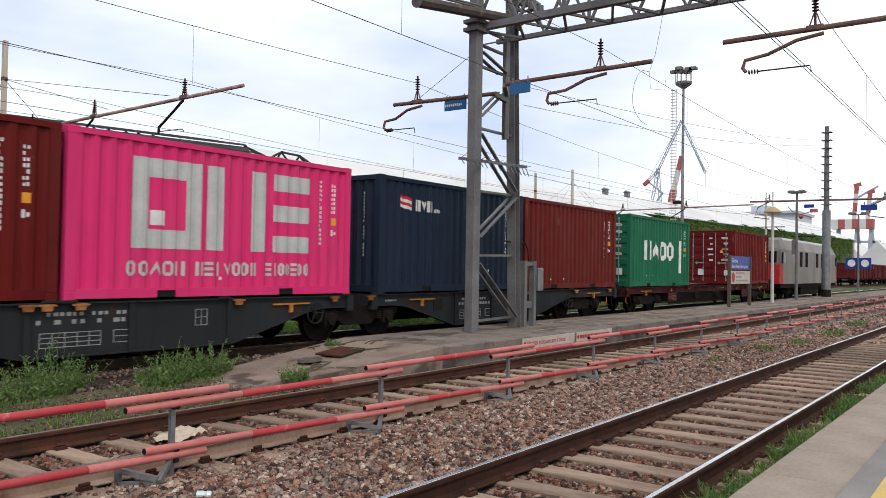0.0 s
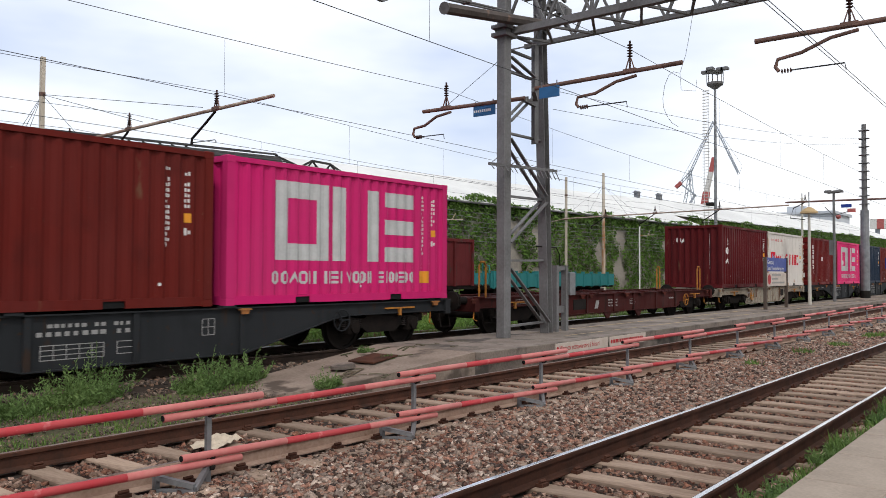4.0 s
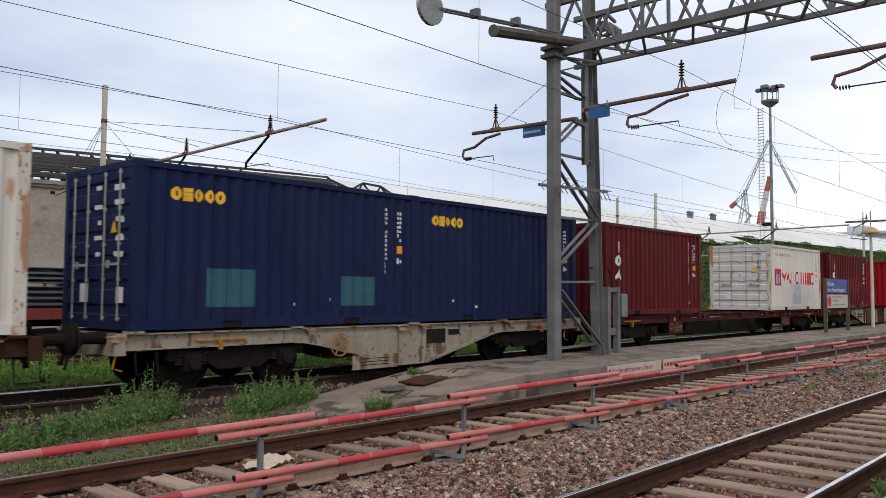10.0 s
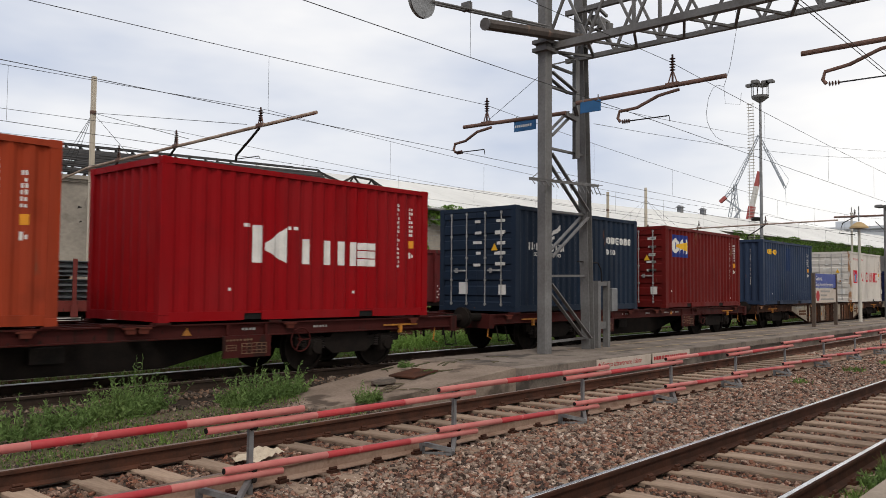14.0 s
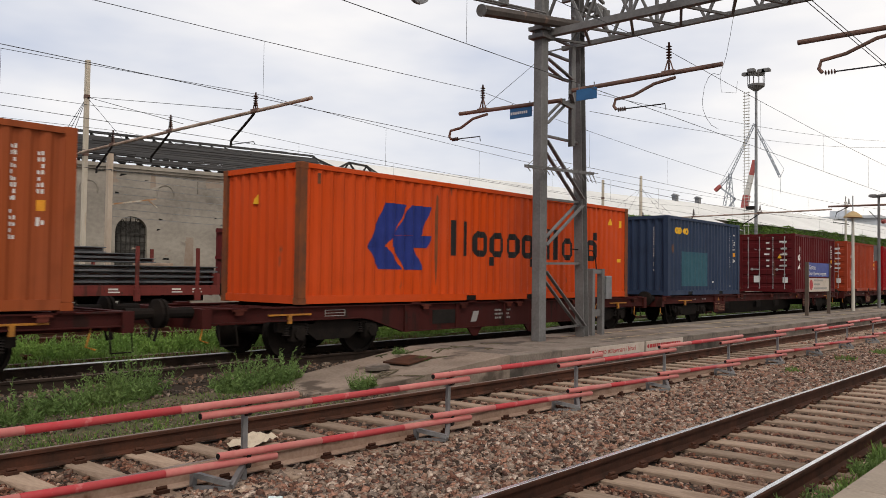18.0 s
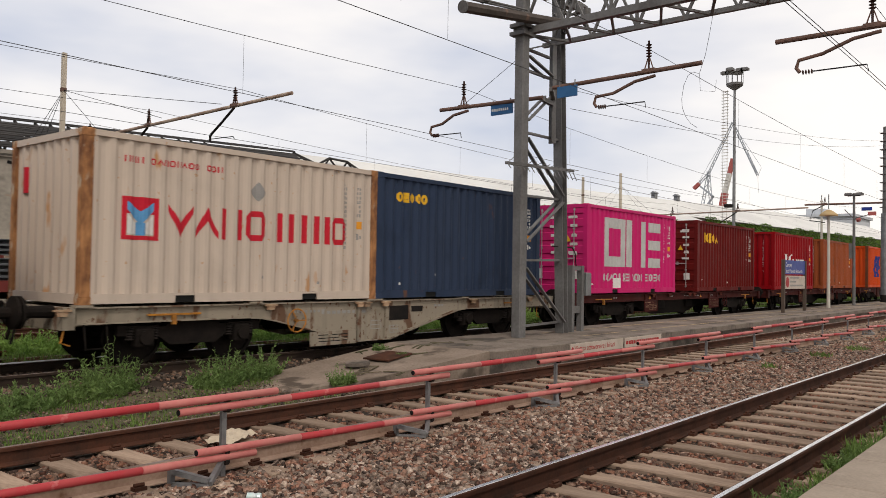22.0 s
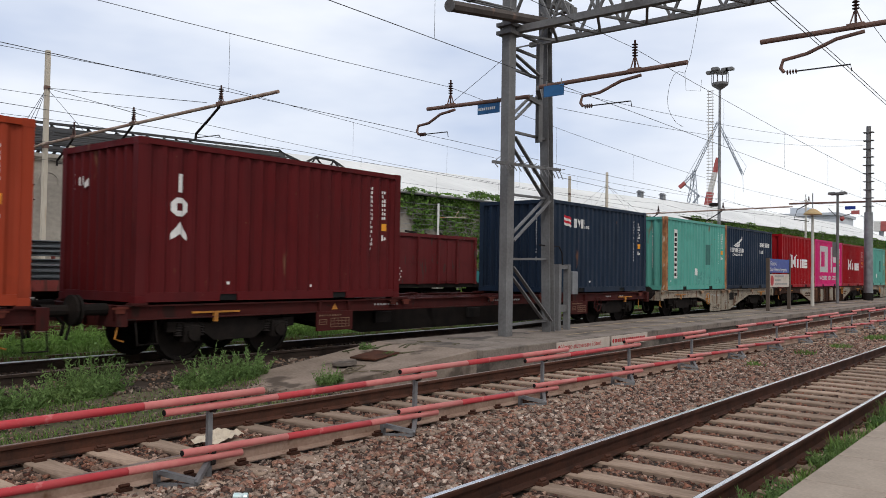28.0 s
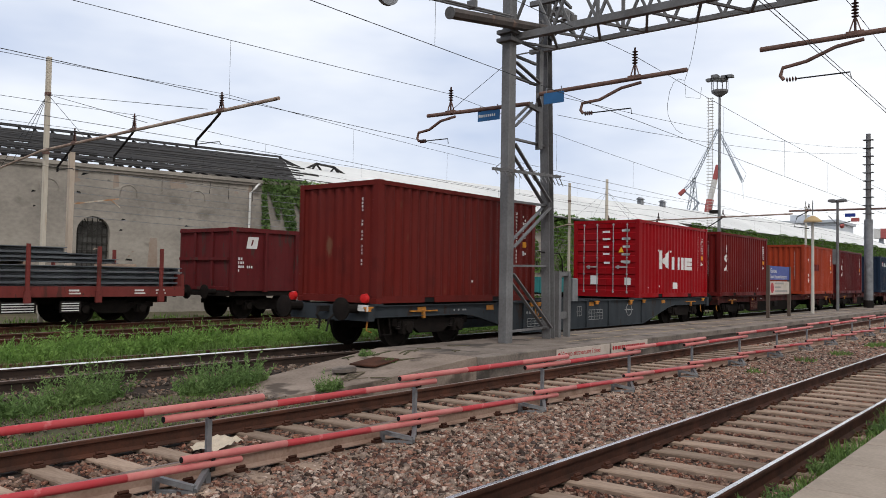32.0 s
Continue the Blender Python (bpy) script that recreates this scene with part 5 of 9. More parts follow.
                while x < d1 - 0.3:
                    pw = min((0.42, 0.95, 0.35, 0.8, 0.6, 0.5, 1.25)[n % 7], d1 - x)
                    kind = "prdprdp"[n % 7]
                    if kind == "d":             # dark bay with two rungs
                        part("rung", Build().bar((x + 0.03, y - 0.03, deep + 0.3), (x + pw - 0.03, y - 0.03, deep + 0.3), 0.025, 0.025), m, s)
                        part("rung", Build().bar((x + 0.03, y - 0.03, deep + 0.52), (x + pw - 0.03, y - 0.03, deep + 0.52), 0.025, 0.025), m, s)
                    else:
                        pn = part("plate_panel", Build().chamfered(x, face - 0.006, deep + 0.03, x + pw - 0.03, face, top - (0.1 if n % 2 else 0.05), 0.001), pale if kind == "p" else rusty, s,
                                  "pale panel with rust" if kind == "p" else "bare rusted panel")
                        mk = Build()
                        if n % 3 == 0:
                            mk.prism([(x + 0.1, deep + 0.28), (x + 0.3, deep + 0.28), (x + 0.2, deep + 0.46)], face - 0.009, face - 0.0062, "y")
                        else:
                            for r in range(4):
                                mk.box(x + 0.06, face - 0.009, deep + 0.1 + 0.09 * r, x + min(pw - 0.1, rng.uniform(0.2, 0.5)), face - 0.0062, deep + 0.12 + 0.09 * r)
                        tagged(part("panel_mark", mk, M_FLAP["grey"] if kind == "p" else M_FLAP["beige"], pn), kind="stuff")
                    part("stiffener", Build().box(x + pw - 0.035, y - 0.05, deep + 0.012, x + pw + 0.03, face - 0.0065, top - 0.024), m, s)
                    x += pw + 0.03
                    n += 1
        if shallow:                             # hanging data boards
            for x in (bx[0] + 1.75, bx[-1] - 2.9):
                zb = top - 0.58
                db = part("data_board", Build().chamfered(x, y - 0.085, zb, x + 0.95, y - 0.06, zb + 0.37, 0.008), m, s)
                dm = Build()
                framed(dm, x + 0.06, zb + 0.12, 0.2, 0.1, y - 0.085, 0, 2)
                framed(dm, x + 0.36, zb + 0.06, 0.5, 0.18, y - 0.085, 5, 3)
                script(dm, x + 0.06, zb + 0.28, 0.6, 0.03, y - 0.085, 9, rng)
                tagged(part("board_lettering", dm, M_FLAP["beige"], db), kind="stuff")
                for e in (0.08, 0.84):
                    part("board_strap", Build().box(x + e, y - 0.075, zb + 0.3, x + e + 0.05, y - 0.0135, top - 0.03), m, db)
            for k in range(int(L / 3)):
                script(st, rng.uniform(0.4, L - 1.2), top - 0.13, rng.uniform(0.2, 0.5), 0.04, face, 5, rng)
        tagged(part("stencil_lettering", st, M_GREY, s, "unreadable stencil marks"), kind="stuff")
    deck = Build()
    deck.box(0, -0.32, top - 0.34, L, -0.20, top - 0.02).box(0, 0.20, top - 0.34, L, 0.32, top - 0.02)
    x = 0.35
    while x < L - 0.3:
        deck.box(x - 0.05, -1.10, top - 0.16, x + 0.05, 1.10, top - 0.025)
        x += 1.52
    for x in (0.0, L - 0.18):
        deck.box(x, -1.2, top - 0.32, x + 0.18, 1.2, top - 0.001)
    part("deck_frame", deck, m, w)
    seat = Build().box(-0.13, -0.09, top, 0.13, 0.09, top + 0.034).mesh("container_seat", m)
    flap = Build().prism([(-0.10, top - 0.02), (0.10, top - 0.02), (0.07, top - 0.12), (-0.07, top - 0.12)], -0.095, -0.06, "y").box(-0.13, -0.105, top - 0.05, 0.13, -0.065, top - 0.025)
    flap = flap.mesh("folding_seat", M_FLAP[style])
    for k, x in enumerate(slots):
        for y in (-1.13, 1.13):
            part("container_seat", seat, None, w, at=pose(x, y, 0))
            if y < 0:
                part("folding_seat", flap, None, w, "rusty folding container seat", at=pose(x + (0.32 if k % 2 else -0.32), y, 0))
    if gear:
        g = Build()
        mid = (bellies[0][1] + bellies[0][2]) / 2
        g.tube((mid - 1.6, 0.2, 0.55), (mid - 0.5, 0.2, 0.55), 0.2, n=14).box(mid + 0.2, -0.5, 0.45, mid + 0.8, 0.1, 0.75)
        g.tube((bellies[0][0], 0.5, 0.45), (bellies[0][3], 0.5, 0.45), 0.025, n=6)
        part("brake_gear", g, M_UNDER, w)
        hw = Build()
        hx = {"white": bellies[-1][0] + 1.05, "slate": bellies[0][1] + 0.75, "patched": bellies[-1][2] - 0.45}.get(style, bellies[-1][3] - 0.3)
        hz = 0.72 if style in ("slate", "patched") else 0.62
        ring = [2 * math.pi * k / 20 for k in range(21)]
        hw.path([(hx + 0.21 * math.cos(p), -1.2, hz + 0.21 * math.sin(p)) for p in ring], 0.014, 5)
        for k in range(3):
            p = 2 * math.pi * k / 3
            hw.tube((hx, -1.2, hz), (hx + 0.21 * math.cos(p), -1.2, hz + 0.21 * math.sin(p)), 0.012, n=5)
        hw.tube((hx, -1.14, hz), (hx, -1.22, hz), 0.03, n=8)
        part("brake_wheel", hw, M_YELLOWHANDLE if style in ("white", "patched", "slate", "maroon") else m, w, "round hand-brake wheel")
        for x in (1.75, L - 1.75):
            ha = Build().box(x, -1.19, top - 0.30, x + 0.07, -1.135, top - 0.13).box(x - 0.42, -1.175, top - 0.155, x + 0.52, -1.145, top - 0.125)
            part("brake_handle", ha, M_YELLOWHANDLE, w, "yellow brake handle")
    for y in (-0.875, 0.875):
        if right is not None:
            part("buffer", MESH_BUFFER, None, w, at=pose(L, y, 0.95 - RISE + 0.05) @ Matrix.Diagonal((max(0.3, right) / 0.45, 1, 1, 1)))
        if left is not None:
            part("buffer", MESH_BUFFER, None, w, at=pose(0, y, 0.95 - RISE + 0.05, 0, 0, 180) @ Matrix.Diagonal((max(0.3, left) / 0.45, 1, 1, 1)))
    if right is not None:
        part("coupling_hook", MESH_HOOK, None, w, at=pose(L, 0, 0.86))
    if left is not None:
        part("coupling_hook", MESH_HOOK, None, w, at=pose(0, 0, 0.86, 0, 0, 180))
    for x in (0.35, L - 0.35):
        if (x < 1 and left is None) or (x > 1 and right is None):
            continue
        steps = Build().path([(x, -1.12, top - 0.23), (x, -1.2, 0.34), (x + 0.34, -1.2, 0.34), (x + 0.34, -1.12, top - 0.23)], 0.016, 5)
        part("shunter_step", steps, M_UNDER, w)
        part("hand_rail", Build().path([(x - 0.25, -1.1, top - 0.2), (x - 0.34, -1.14, 0.45), (x - 0.2, -1.14, 0.4)], 0.014, 5), M_YELLOWHANDLE, w)
    for x in bx:
        bogie(w, x)
    return w


# first and last loaded place, style, label
TRAIN = [
    (210.51, 222.91, "brown", "dark red-brown bogie wagon with an empty middle place"),
    (197.06, 203.24, "grey", "dark grey bogie wagon under two containers"),
    (183.94, 190.09, "grey", "dark grey bogie wagon under two containers"),
    (170.32, 176.43, "white", "dirty pale bogie wagon under two containers"),
    (153.6, 163.0, "maroon", "empty red-brown flat wagon with yellow end rails"),
    (127.44, 146.26, "grey", "long dark grey articulated wagon under four containers"),
    (107.75, 119.98, "patched", "rust-patched pale wagon with an empty middle place"),
    (88.11, 100.35, "brown", "red-brown wagon with an empty middle place"),
    (74.63, 80.58, "white", "dirty pale bogie wagon under two containers"),
    (54.77, 67.11, "patched", "rust-patched pale wagon with an empty middle place"),
    (38.41, 46.33, "brown", "red-brown wagon under two spaced containers"),
    (21.68, 29.24, "brown", "red-brown wagon under two spaced containers"),
    (0.95, 13.39, "brown", "red-brown wagon with an empty middle place"),
    (-14.9, -6.9, "maroon", "red-brown wagon under one long container"),
    (-31.98, -23.96, "brown", "red-brown wagon under two spaced containers"),
    (-48.7, -40.72, "brown", "red-brown wagon under two spaced containers"),
    (-63.28, -57.22, "white", "dirty pale bogie wagon under two containers"),
    (-77.12, -70.77, "white", "dirty pale bogie wagon under two containers"),
    (-96.84, -84.51, "patched", "rust-patched pale wagon under three containers"),
    (-110.53, -104.47, "white", "dirty pale bogie wagon under two containers"),
    (-130.46, -118.22, "brown", "rust-brown wagon with an empty middle place"),
    (-150.42, -138.07, "brown", "red-brown wagon with an empty middle place"),
    (-170.32, -157.91, "slate", "slate-grey tail wagon with two red tail lamps"),
]
spans = [(a, b + LEN20) for a, b, *_ in TRAIN]
for i, (first, last, style, label) in enumerate(TRAIN):
    a, b = spans[i]
    ahead = spans[i - 1][0] - b if i else 1.35
    behind = a - spans[i + 1][1] if i + 1 < len(spans) else 1.4
    over = 0.16
    a0, b0 = a - over - max(0, behind / 2 - 0.65) * 0.9, b + over + max(0, ahead / 2 - 0.65) * 0.9
    slots = sorted({0.09 + first - a0, last - a0 + 0.09, first - a0 + LEN20 - 0.09, last + LEN20 - a0 - 0.09,
                    (first + last + LEN20) / 2 - a0, (first + last) / 2 - a0 + 0.09, (first + last) / 2 - a0 + LEN20 - 0.09})
    L = b0 - a0
    ea, eb = a - a0, b0 - b                     # how far the body reaches past its load
    bog, deep = [ea + 2.0, L - eb - 2.0], 0.15
    bellies = [(ea + 3.0, ea + 5.6, L - eb - 5.6, L - eb - 3.0)]
    back, front = a0 - (a - behind / 2), (b + ahead / 2) - b0
    if style == "maroon":
        bellies, deep = [(ea + 2.6, ea + 3.8, L - eb - 3.3, L - eb - 2.2)], 0.385
    elif i == 1:                                # two halves of one articulated wagon over a shared bogie
        bellies, bog, back = [(0.8, 3.1, L - eb - 5.6, L - eb - 3.0)], [L - eb - 2.2], None
    elif i == 2:
        bellies, bog, front = [(ea + 3.0, ea + 5.6, L - 3.1, L - 0.8)], [ea + 2.2, L + ahead / 2 - 0.16], None
    elif i == 3:
        bellies, deep = [(2.9, 4.4, L - 4.2, L - 2.7)], 0.28
    elif L > 22:
        bog.insert(1, L / 2)
        bellies = [(ea + 3.0, ea + 5.6, L / 2 - 3.1, L / 2 - 0.8), (L / 2 + 0.8, L / 2 + 3.1, L - eb - 5.6, L - eb - 3.0)]
    elif style == "brown":
        deep = 0.22
    w = wagon(style, label, a0, b0, back, front, slots, deep, bog, bellies, seed=i + 3)
    if "empty red-brown" in label:
        for x in (0.5, L - 0.9):
            for y in (-0.95, 0.7):
                rails = Build().path([(x, y, 0.95), (x, y, 1.75), (x + 0.06, y, 1.84), (x + 0.22, y, 1.84), (x + 0.28, y, 1.75), (x + 0.28, y, 0.95)], 0.025, 6)
                part("end_rail", rails, M_YELLOWHANDLE, w, "yellow hooped end rail")
    if "tail" in label:
        M_TAIL = mat("tail_lamp_red", (0.55, 0.02, 0.02), rough=0.3, bump=0)
        for y in (-1.12, 1.08):
            lamp = part("tail_lamp", Build().lathe([(0.01, -0.08), (0.09, -0.065), (0.10, 0.02), (0.04, 0.05)], (-0.02, y, 1.10), "x", 16), M_TAIL, w, "round red tail lamp")
            part("tail_plate", Build().box(-0.09, y - 0.14, 0.84, -0.07, y + 0.14, 0.97), M_WHITE, lamp)
        hz = Build()
        for k in range(6):
            x = 1.6 + 2.6 * k
            hz.box(x, -1.15, 0.78, x + 0.28, -1.136, 0.90)
        part("orange_brackets", hz, M_YELLOWHANDLE, w)
    movers.append((w, a0, TRAIN_Y, RISE))

# the locomotive at the head
M_LOCO = mat("loco_silver", (0.23, 0.21, 0.185), (0.155, 0.14, 0.125), rough=0.45, metal=0.3, scale=0.8, fine=14, bump=0.03, stretch=(1, 1, 0.3))
M_LOCORED = mat("loco_red", (0.42, 0.03, 0.03), rough=0.45, bump=0)
M_LOCOROOF = mat("loco_roof", (0.42, 0.41, 0.39), (0.3, 0.29, 0.28), rough=0.55, scale=2, fine=20, bump=0.05)
M_GLASS = mat("dark_glass", (0.012, 0.014, 0.016), rough=0.08, bump=0)
loco = thing("locomotive", "silver-grey electric locomotive with red cab ends pulling the freight train", "locomotive")
LL = 16.6
body = Build()
prof = [(-1.45, 0.95), (1.45, 0.95), (1.45, 2.9), (1.2, 3.45), (-1.2, 3.45), (-1.45, 2.9)]
body.prism(prof, 1.4, LL - 1.4)
part("body", body, M_LOCO, loco)
for x, d in ((1.4, -1), (LL - 1.4, 1)):
    cab = Build()
    cab.add([(x, p, q) for p, q in prof] + [(x + d * (1.15 if q < 2 else (0.85 if q < 3 else 0.35)), p * 0.93, q) for p, q in prof],
            [(0, 1, 7, 6), (1, 2, 8, 7), (2, 3, 9, 8), (3, 4, 10, 9), (4, 5, 11, 10), (5, 0, 6, 11), (6, 7, 8, 9, 10, 11), (0, 5, 4, 3, 2, 1)])
    c = part("cab", cab, M_LOCO, loco, "grey cab with a red front")
    low = [(p * 1.006, q) for p, q in ((-1.45, 0.97), (1.45, 0.97), (1.45, 2.05), (-1.45, 2.05))]
    red = Build().add([(x + d * 0.55, p * (1 - 0.07 * 0.5), q) for p, q in low] + [(x + d * 1.165, p * 0.93, q) for p, q in low],
                      [(0, 1, 5, 4), (1, 2, 6, 5), (2, 3, 7, 6), (3, 0, 4, 7), (4, 5, 6, 7), (3, 2, 1, 0)])
    part("red_front", red, M_LOCORED, c, "red painted front")
    part("windscreen", Build().box(x + d * 0.82, -1.15, 2.15, x + d * 1.06, 1.15, 2.78), M_GLASS, c)
    part("side_window", Build().box(x + (d * 0.15 if d > 0 else -0.75), -1.462, 2.1, x + (d * 0.75 if d > 0 else -0.15), -1.40, 2.72), M_GLASS, c)
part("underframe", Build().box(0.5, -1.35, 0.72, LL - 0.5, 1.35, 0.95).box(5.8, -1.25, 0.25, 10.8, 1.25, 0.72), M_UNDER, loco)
part("roof_cover", Build().prism([(-1.15, 3.45), (1.15, 3.45), (0.95, 3.62), (-0.95, 3.62)], 2.0, LL - 2.0), M_LOCOROOF, loco)
for k in range(7):
    part("grille", Build().box(3.1 + 1.5 * k, -1.465, 1.95, 3.75 + 1.5 * k, -1.44, 2.85), M_UNDER if k % 3 else M_GREY, loco)
for x in (3.4, LL - 4.6):
    pg = Build()
    pg.box(x, -0.7, 3.62, x + 1.6, 0.7, 3.72)
    pg.path([(x + 0.1, -0.4, 3.72), (x + 1.7, -0.3, 4.05), (x + 0.3, -0.3, 4.3 if x < 5 else 4.1)], 0.03)
    pg.path([(x + 0.1, 0.4, 3.72), (x + 1.7, 0.3, 4.05), (x + 0.3, 0.3, 4.3 if x < 5 else 4.1)], 0.03)
    pg.tube((x + 0.3, -0.8, 4.32 if x < 5 else 4.12), (x + 0.3, 0.8, 4.32 if x < 5 else 4.12), 0.025)
    part("pantograph", pg, M_BLACK, loco, "folded pantograph")
for y in (-0.875, 0.875):
    part("buffer", MESH_BUFFER, None, loco, at=pose(LL - 0.1, y, 0.98))
    part("buffer", MESH_BUFFER, None, loco, at=pose(0.1, y, 0.98, 0, 0, 180))
for x in (3.6, LL - 3.6):
    bogie(loco, x)
movers.append((loco, 230.5, TRAIN_Y, RISE))


# ---------------------------------------------------------------- red and white pipe barrier along the disused line
M_PIPE = {"red": mat("pipe_red", (0.40, 0.032, 0.042), (0.36, 0.060, 0.062), rough=0.42, scale=3, fine=25, bump=0, stain=(0.5, 0.24, 0.22), stain_at=0.66),
          "pale": mat("pipe_faded_pink", (0.47, 0.185, 0.16), (0.43, 0.12, 0.115), rough=0.48, scale=3, fine=25, bump=0, stain=(0.52, 0.34, 0.30), stain_at=0.72)}
PIPE_Y = 6.05
STEP = 2.79
bore = Build()
half = {}
for name, a, b in (("short", 0.0, 1.05), ("long", 0.0, 2.10)):
    t = Build()
    t.lathe([(0.030, a), (0.0335, a + 0.003), (0.0335, b - 0.003), (0.030, b)], (0, 0, 0), "x", 16)
    half[name] = t
MESH_PIPE = {(c, n): half[n].mesh("pipe_length", M_PIPE[c], True) for c in M_PIPE for n in half}
# near-black disc on the closed pipe end paints the shade of an open bore
MESH_BORE = Build().tube((-0.002, 0, 0), (0.01, 0, 0), 0.026, n=12).mesh("pipe_mouth", M_DARK)
post = Build().box(-0.024, -0.018, -0.30, 0.024, 0.018, 0.54)
foot = Build()
foot.bar((0, -0.02, -0.02), (-0.28, -0.22, -0.15), 0.045, 0.045).bar((-0.28, -0.22, -0.125), (-0.46, 0.08, -0.06), 0.05, 0.045)
foot.bar((-0.28, -0.22, -0.165), (-0.46, 0.05, -0.17), 0.035, 0.035).bar((-0.46, 0.07, -0.045), (-0.46, 0.07, -0.22), 0.045, 0.045)
clampb = Build().tube((-0.022, 0, 0), (0.022, 0, 0), 0.041, n=12)
MESH_POST, MESH_FOOT, MESH_CLAMP = post.mesh("post", M_STEEL), foot.mesh("foot", M_STEEL), clampb.mesh("clamp", M_BLACK)
rngp = random.Random(8)
for k in range(-2, 26):
    x = 4.25 + STEP * k
    p = thing("barrier_post", "galvanised barrier post with a slanting foot on ballast", "barrier post", "posts of the pipe barrier", at=pose(x, PIPE_Y, 0))
    part("post", MESH_POST, None, p)
    part("foot", MESH_FOOT, None, p)
    for z in (0.525, 0.435, 0.055, -0.03):
        part("clamp", MESH_CLAMP, None, p, at=pose(0, -0.045, z))
    for row, (hi, lo) in enumerate(((0.53, 0.45), (0.085, 0.01))):
        if row == 0:
            z, start, end = (hi, x - 0.30, x + STEP + 0.57) if k % 2 else (lo, x - 0.50, x + STEP + 0.30)
            tilt = 0.0
        else:
            z, start, end = hi, x - 0.30, x + STEP + 0.34
            tilt = math.degrees(math.atan2(hi - lo, end - start - 0.6))
        start, end = start + rngp.uniform(-0.05, 0.05), end + rngp.uniform(-0.05, 0.05)
        pipe = thing("barrier_pipe", "red and faded pink striped steel pipe of a low barrier", "pipe", "pipes of the barrier", at=pose(start, PIPE_Y - 0.06, z, 0, tilt, 0))
        n, rest, c = 0.0, end - start, "pale"
        third = rest / 3
        while rest > 0.05:
            step = min(rest, third)
            q = part("pipe_length", MESH_PIPE[c, "short"], None, pipe, at=pose(n, 0, 0) @ Matrix.Diagonal((step / 1.05, 1, 1, 1)))
            n, rest, c = n + step, rest - step, "red" if c == "pale" else "pale"
        part("pipe_mouth", MESH_BORE, None, pipe, at=pose(-0.003, 0, 0))

# ---------------------------------------------------------------- overhead line
MAST = (14.58, 9.94)
MAST_D = 1.90
mast = thing("portal_mast", "grey painted lattice mast on the island platform", "mast", at=pose(MAST[0], MAST[1], PLATFORM))
TOPZ = 8.9


def h_leg(w=0.27, h=TOPZ):
    b = Build()
    k, t, e = w / 2, 0.018, 0.008
    b.prism([(-k, -k), (-k + t, -k), (-k + t, -e), (k - t, -e), (k - t, -k), (k, -k), (k, k), (k - t, k), (k - t, e), (-k + t, e), (-k + t, k), (-k, k)], 0, h, "z")
    return b


def hollow_leg(w=0.27, h=TOPZ):
    b = Build()
    c = 0.03
    b.prism([(-w / 2 + c, -w / 2), (w / 2 - c, -w / 2), (w / 2, -w / 2 + c), (w / 2, w / 2 - c), (w / 2 - c, w / 2), (-w / 2 + c, w / 2), (-w / 2, w / 2 - c), (-w / 2, -w / 2 + c)], 0, h, "z")
    return b


part("leg", hollow_leg(0.25), M_MAST, mast)
part("leg", h_leg(0.225), M_MAST, mast, at=pose(MAST_D, 0.05, 0, 0, -2.4, 0))
part("inner_post", Build().prism([(1.14, -0.09), (1.30, -0.09), (1.30, 0.09), (1.27, 0.09), (1.27, -0.06), (1.14, -0.06)], 4.45, 6.75, "z"), M_MAST, mast)


def across(z):
    return MAST_D - 0.115 - 0.0419 * z


for z in (0.24, 1.70, 3.14, 4.55):
    part("lattice_bar", Build().bar((0.12, 0, z), (across(z), 0.05, z + 0.03), 0.07, 0.05), M_MAST, mast)
for z in (5.95, 6.43, 6.80):
    part("lattice_bar", Build().bar((0.12, 0, z), (1.13, 0, z), 0.07, 0.05), M_MAST, mast)
for za, zb, inner in ((1.53, 0.27, 0), (2.10, 3.10, 0), (4.42, 3.25, 0), (4.80, 5.55, 1), (6.25, 5.98, 1), (6.40, 6.75, 1)):
    for y in (-0.10, 0.12):
        part("lattice_bar", Build().bar((0.12, y, za), (1.13 if inner else across(zb), y, zb), 0.085, 0.03), M_MAST, mast)
spikes = Build().bar((-0.92, -0.25, 3.73), (MAST_D - 0.05, -0.25, 3.85), 0.05, 0.06)
for k in range(16):
    x = -0.87 + k * 0.178
    spikes.bar((x, -0.25, 3.73 + 0.0075 * k), (x - 0.10, -0.42, 3.60), 0.014, 0.014).bar((x, -0.25, 3.73 + 0.0075 * k), (x + 0.09, -0.36, 3.86), 0.014, 0.014)
part("climbing_guard", spikes, M_MAST, mast, "spiked anti-climbing bar")
part("collar", Build().box(-0.22, -0.2, 6.66, 0.22, 0.2, 6.74).box(-0.22, -0.2, 6.84, 0.22, 0.2, 6.92), M_MAST, mast)
conduit = Build().path([(MAST_D + 0.2, 0.15, 0.0), (MAST_D - 0.06, 0.15, 5.8)], 0.03)
part("conduit", conduit, M_BLACK, mast)

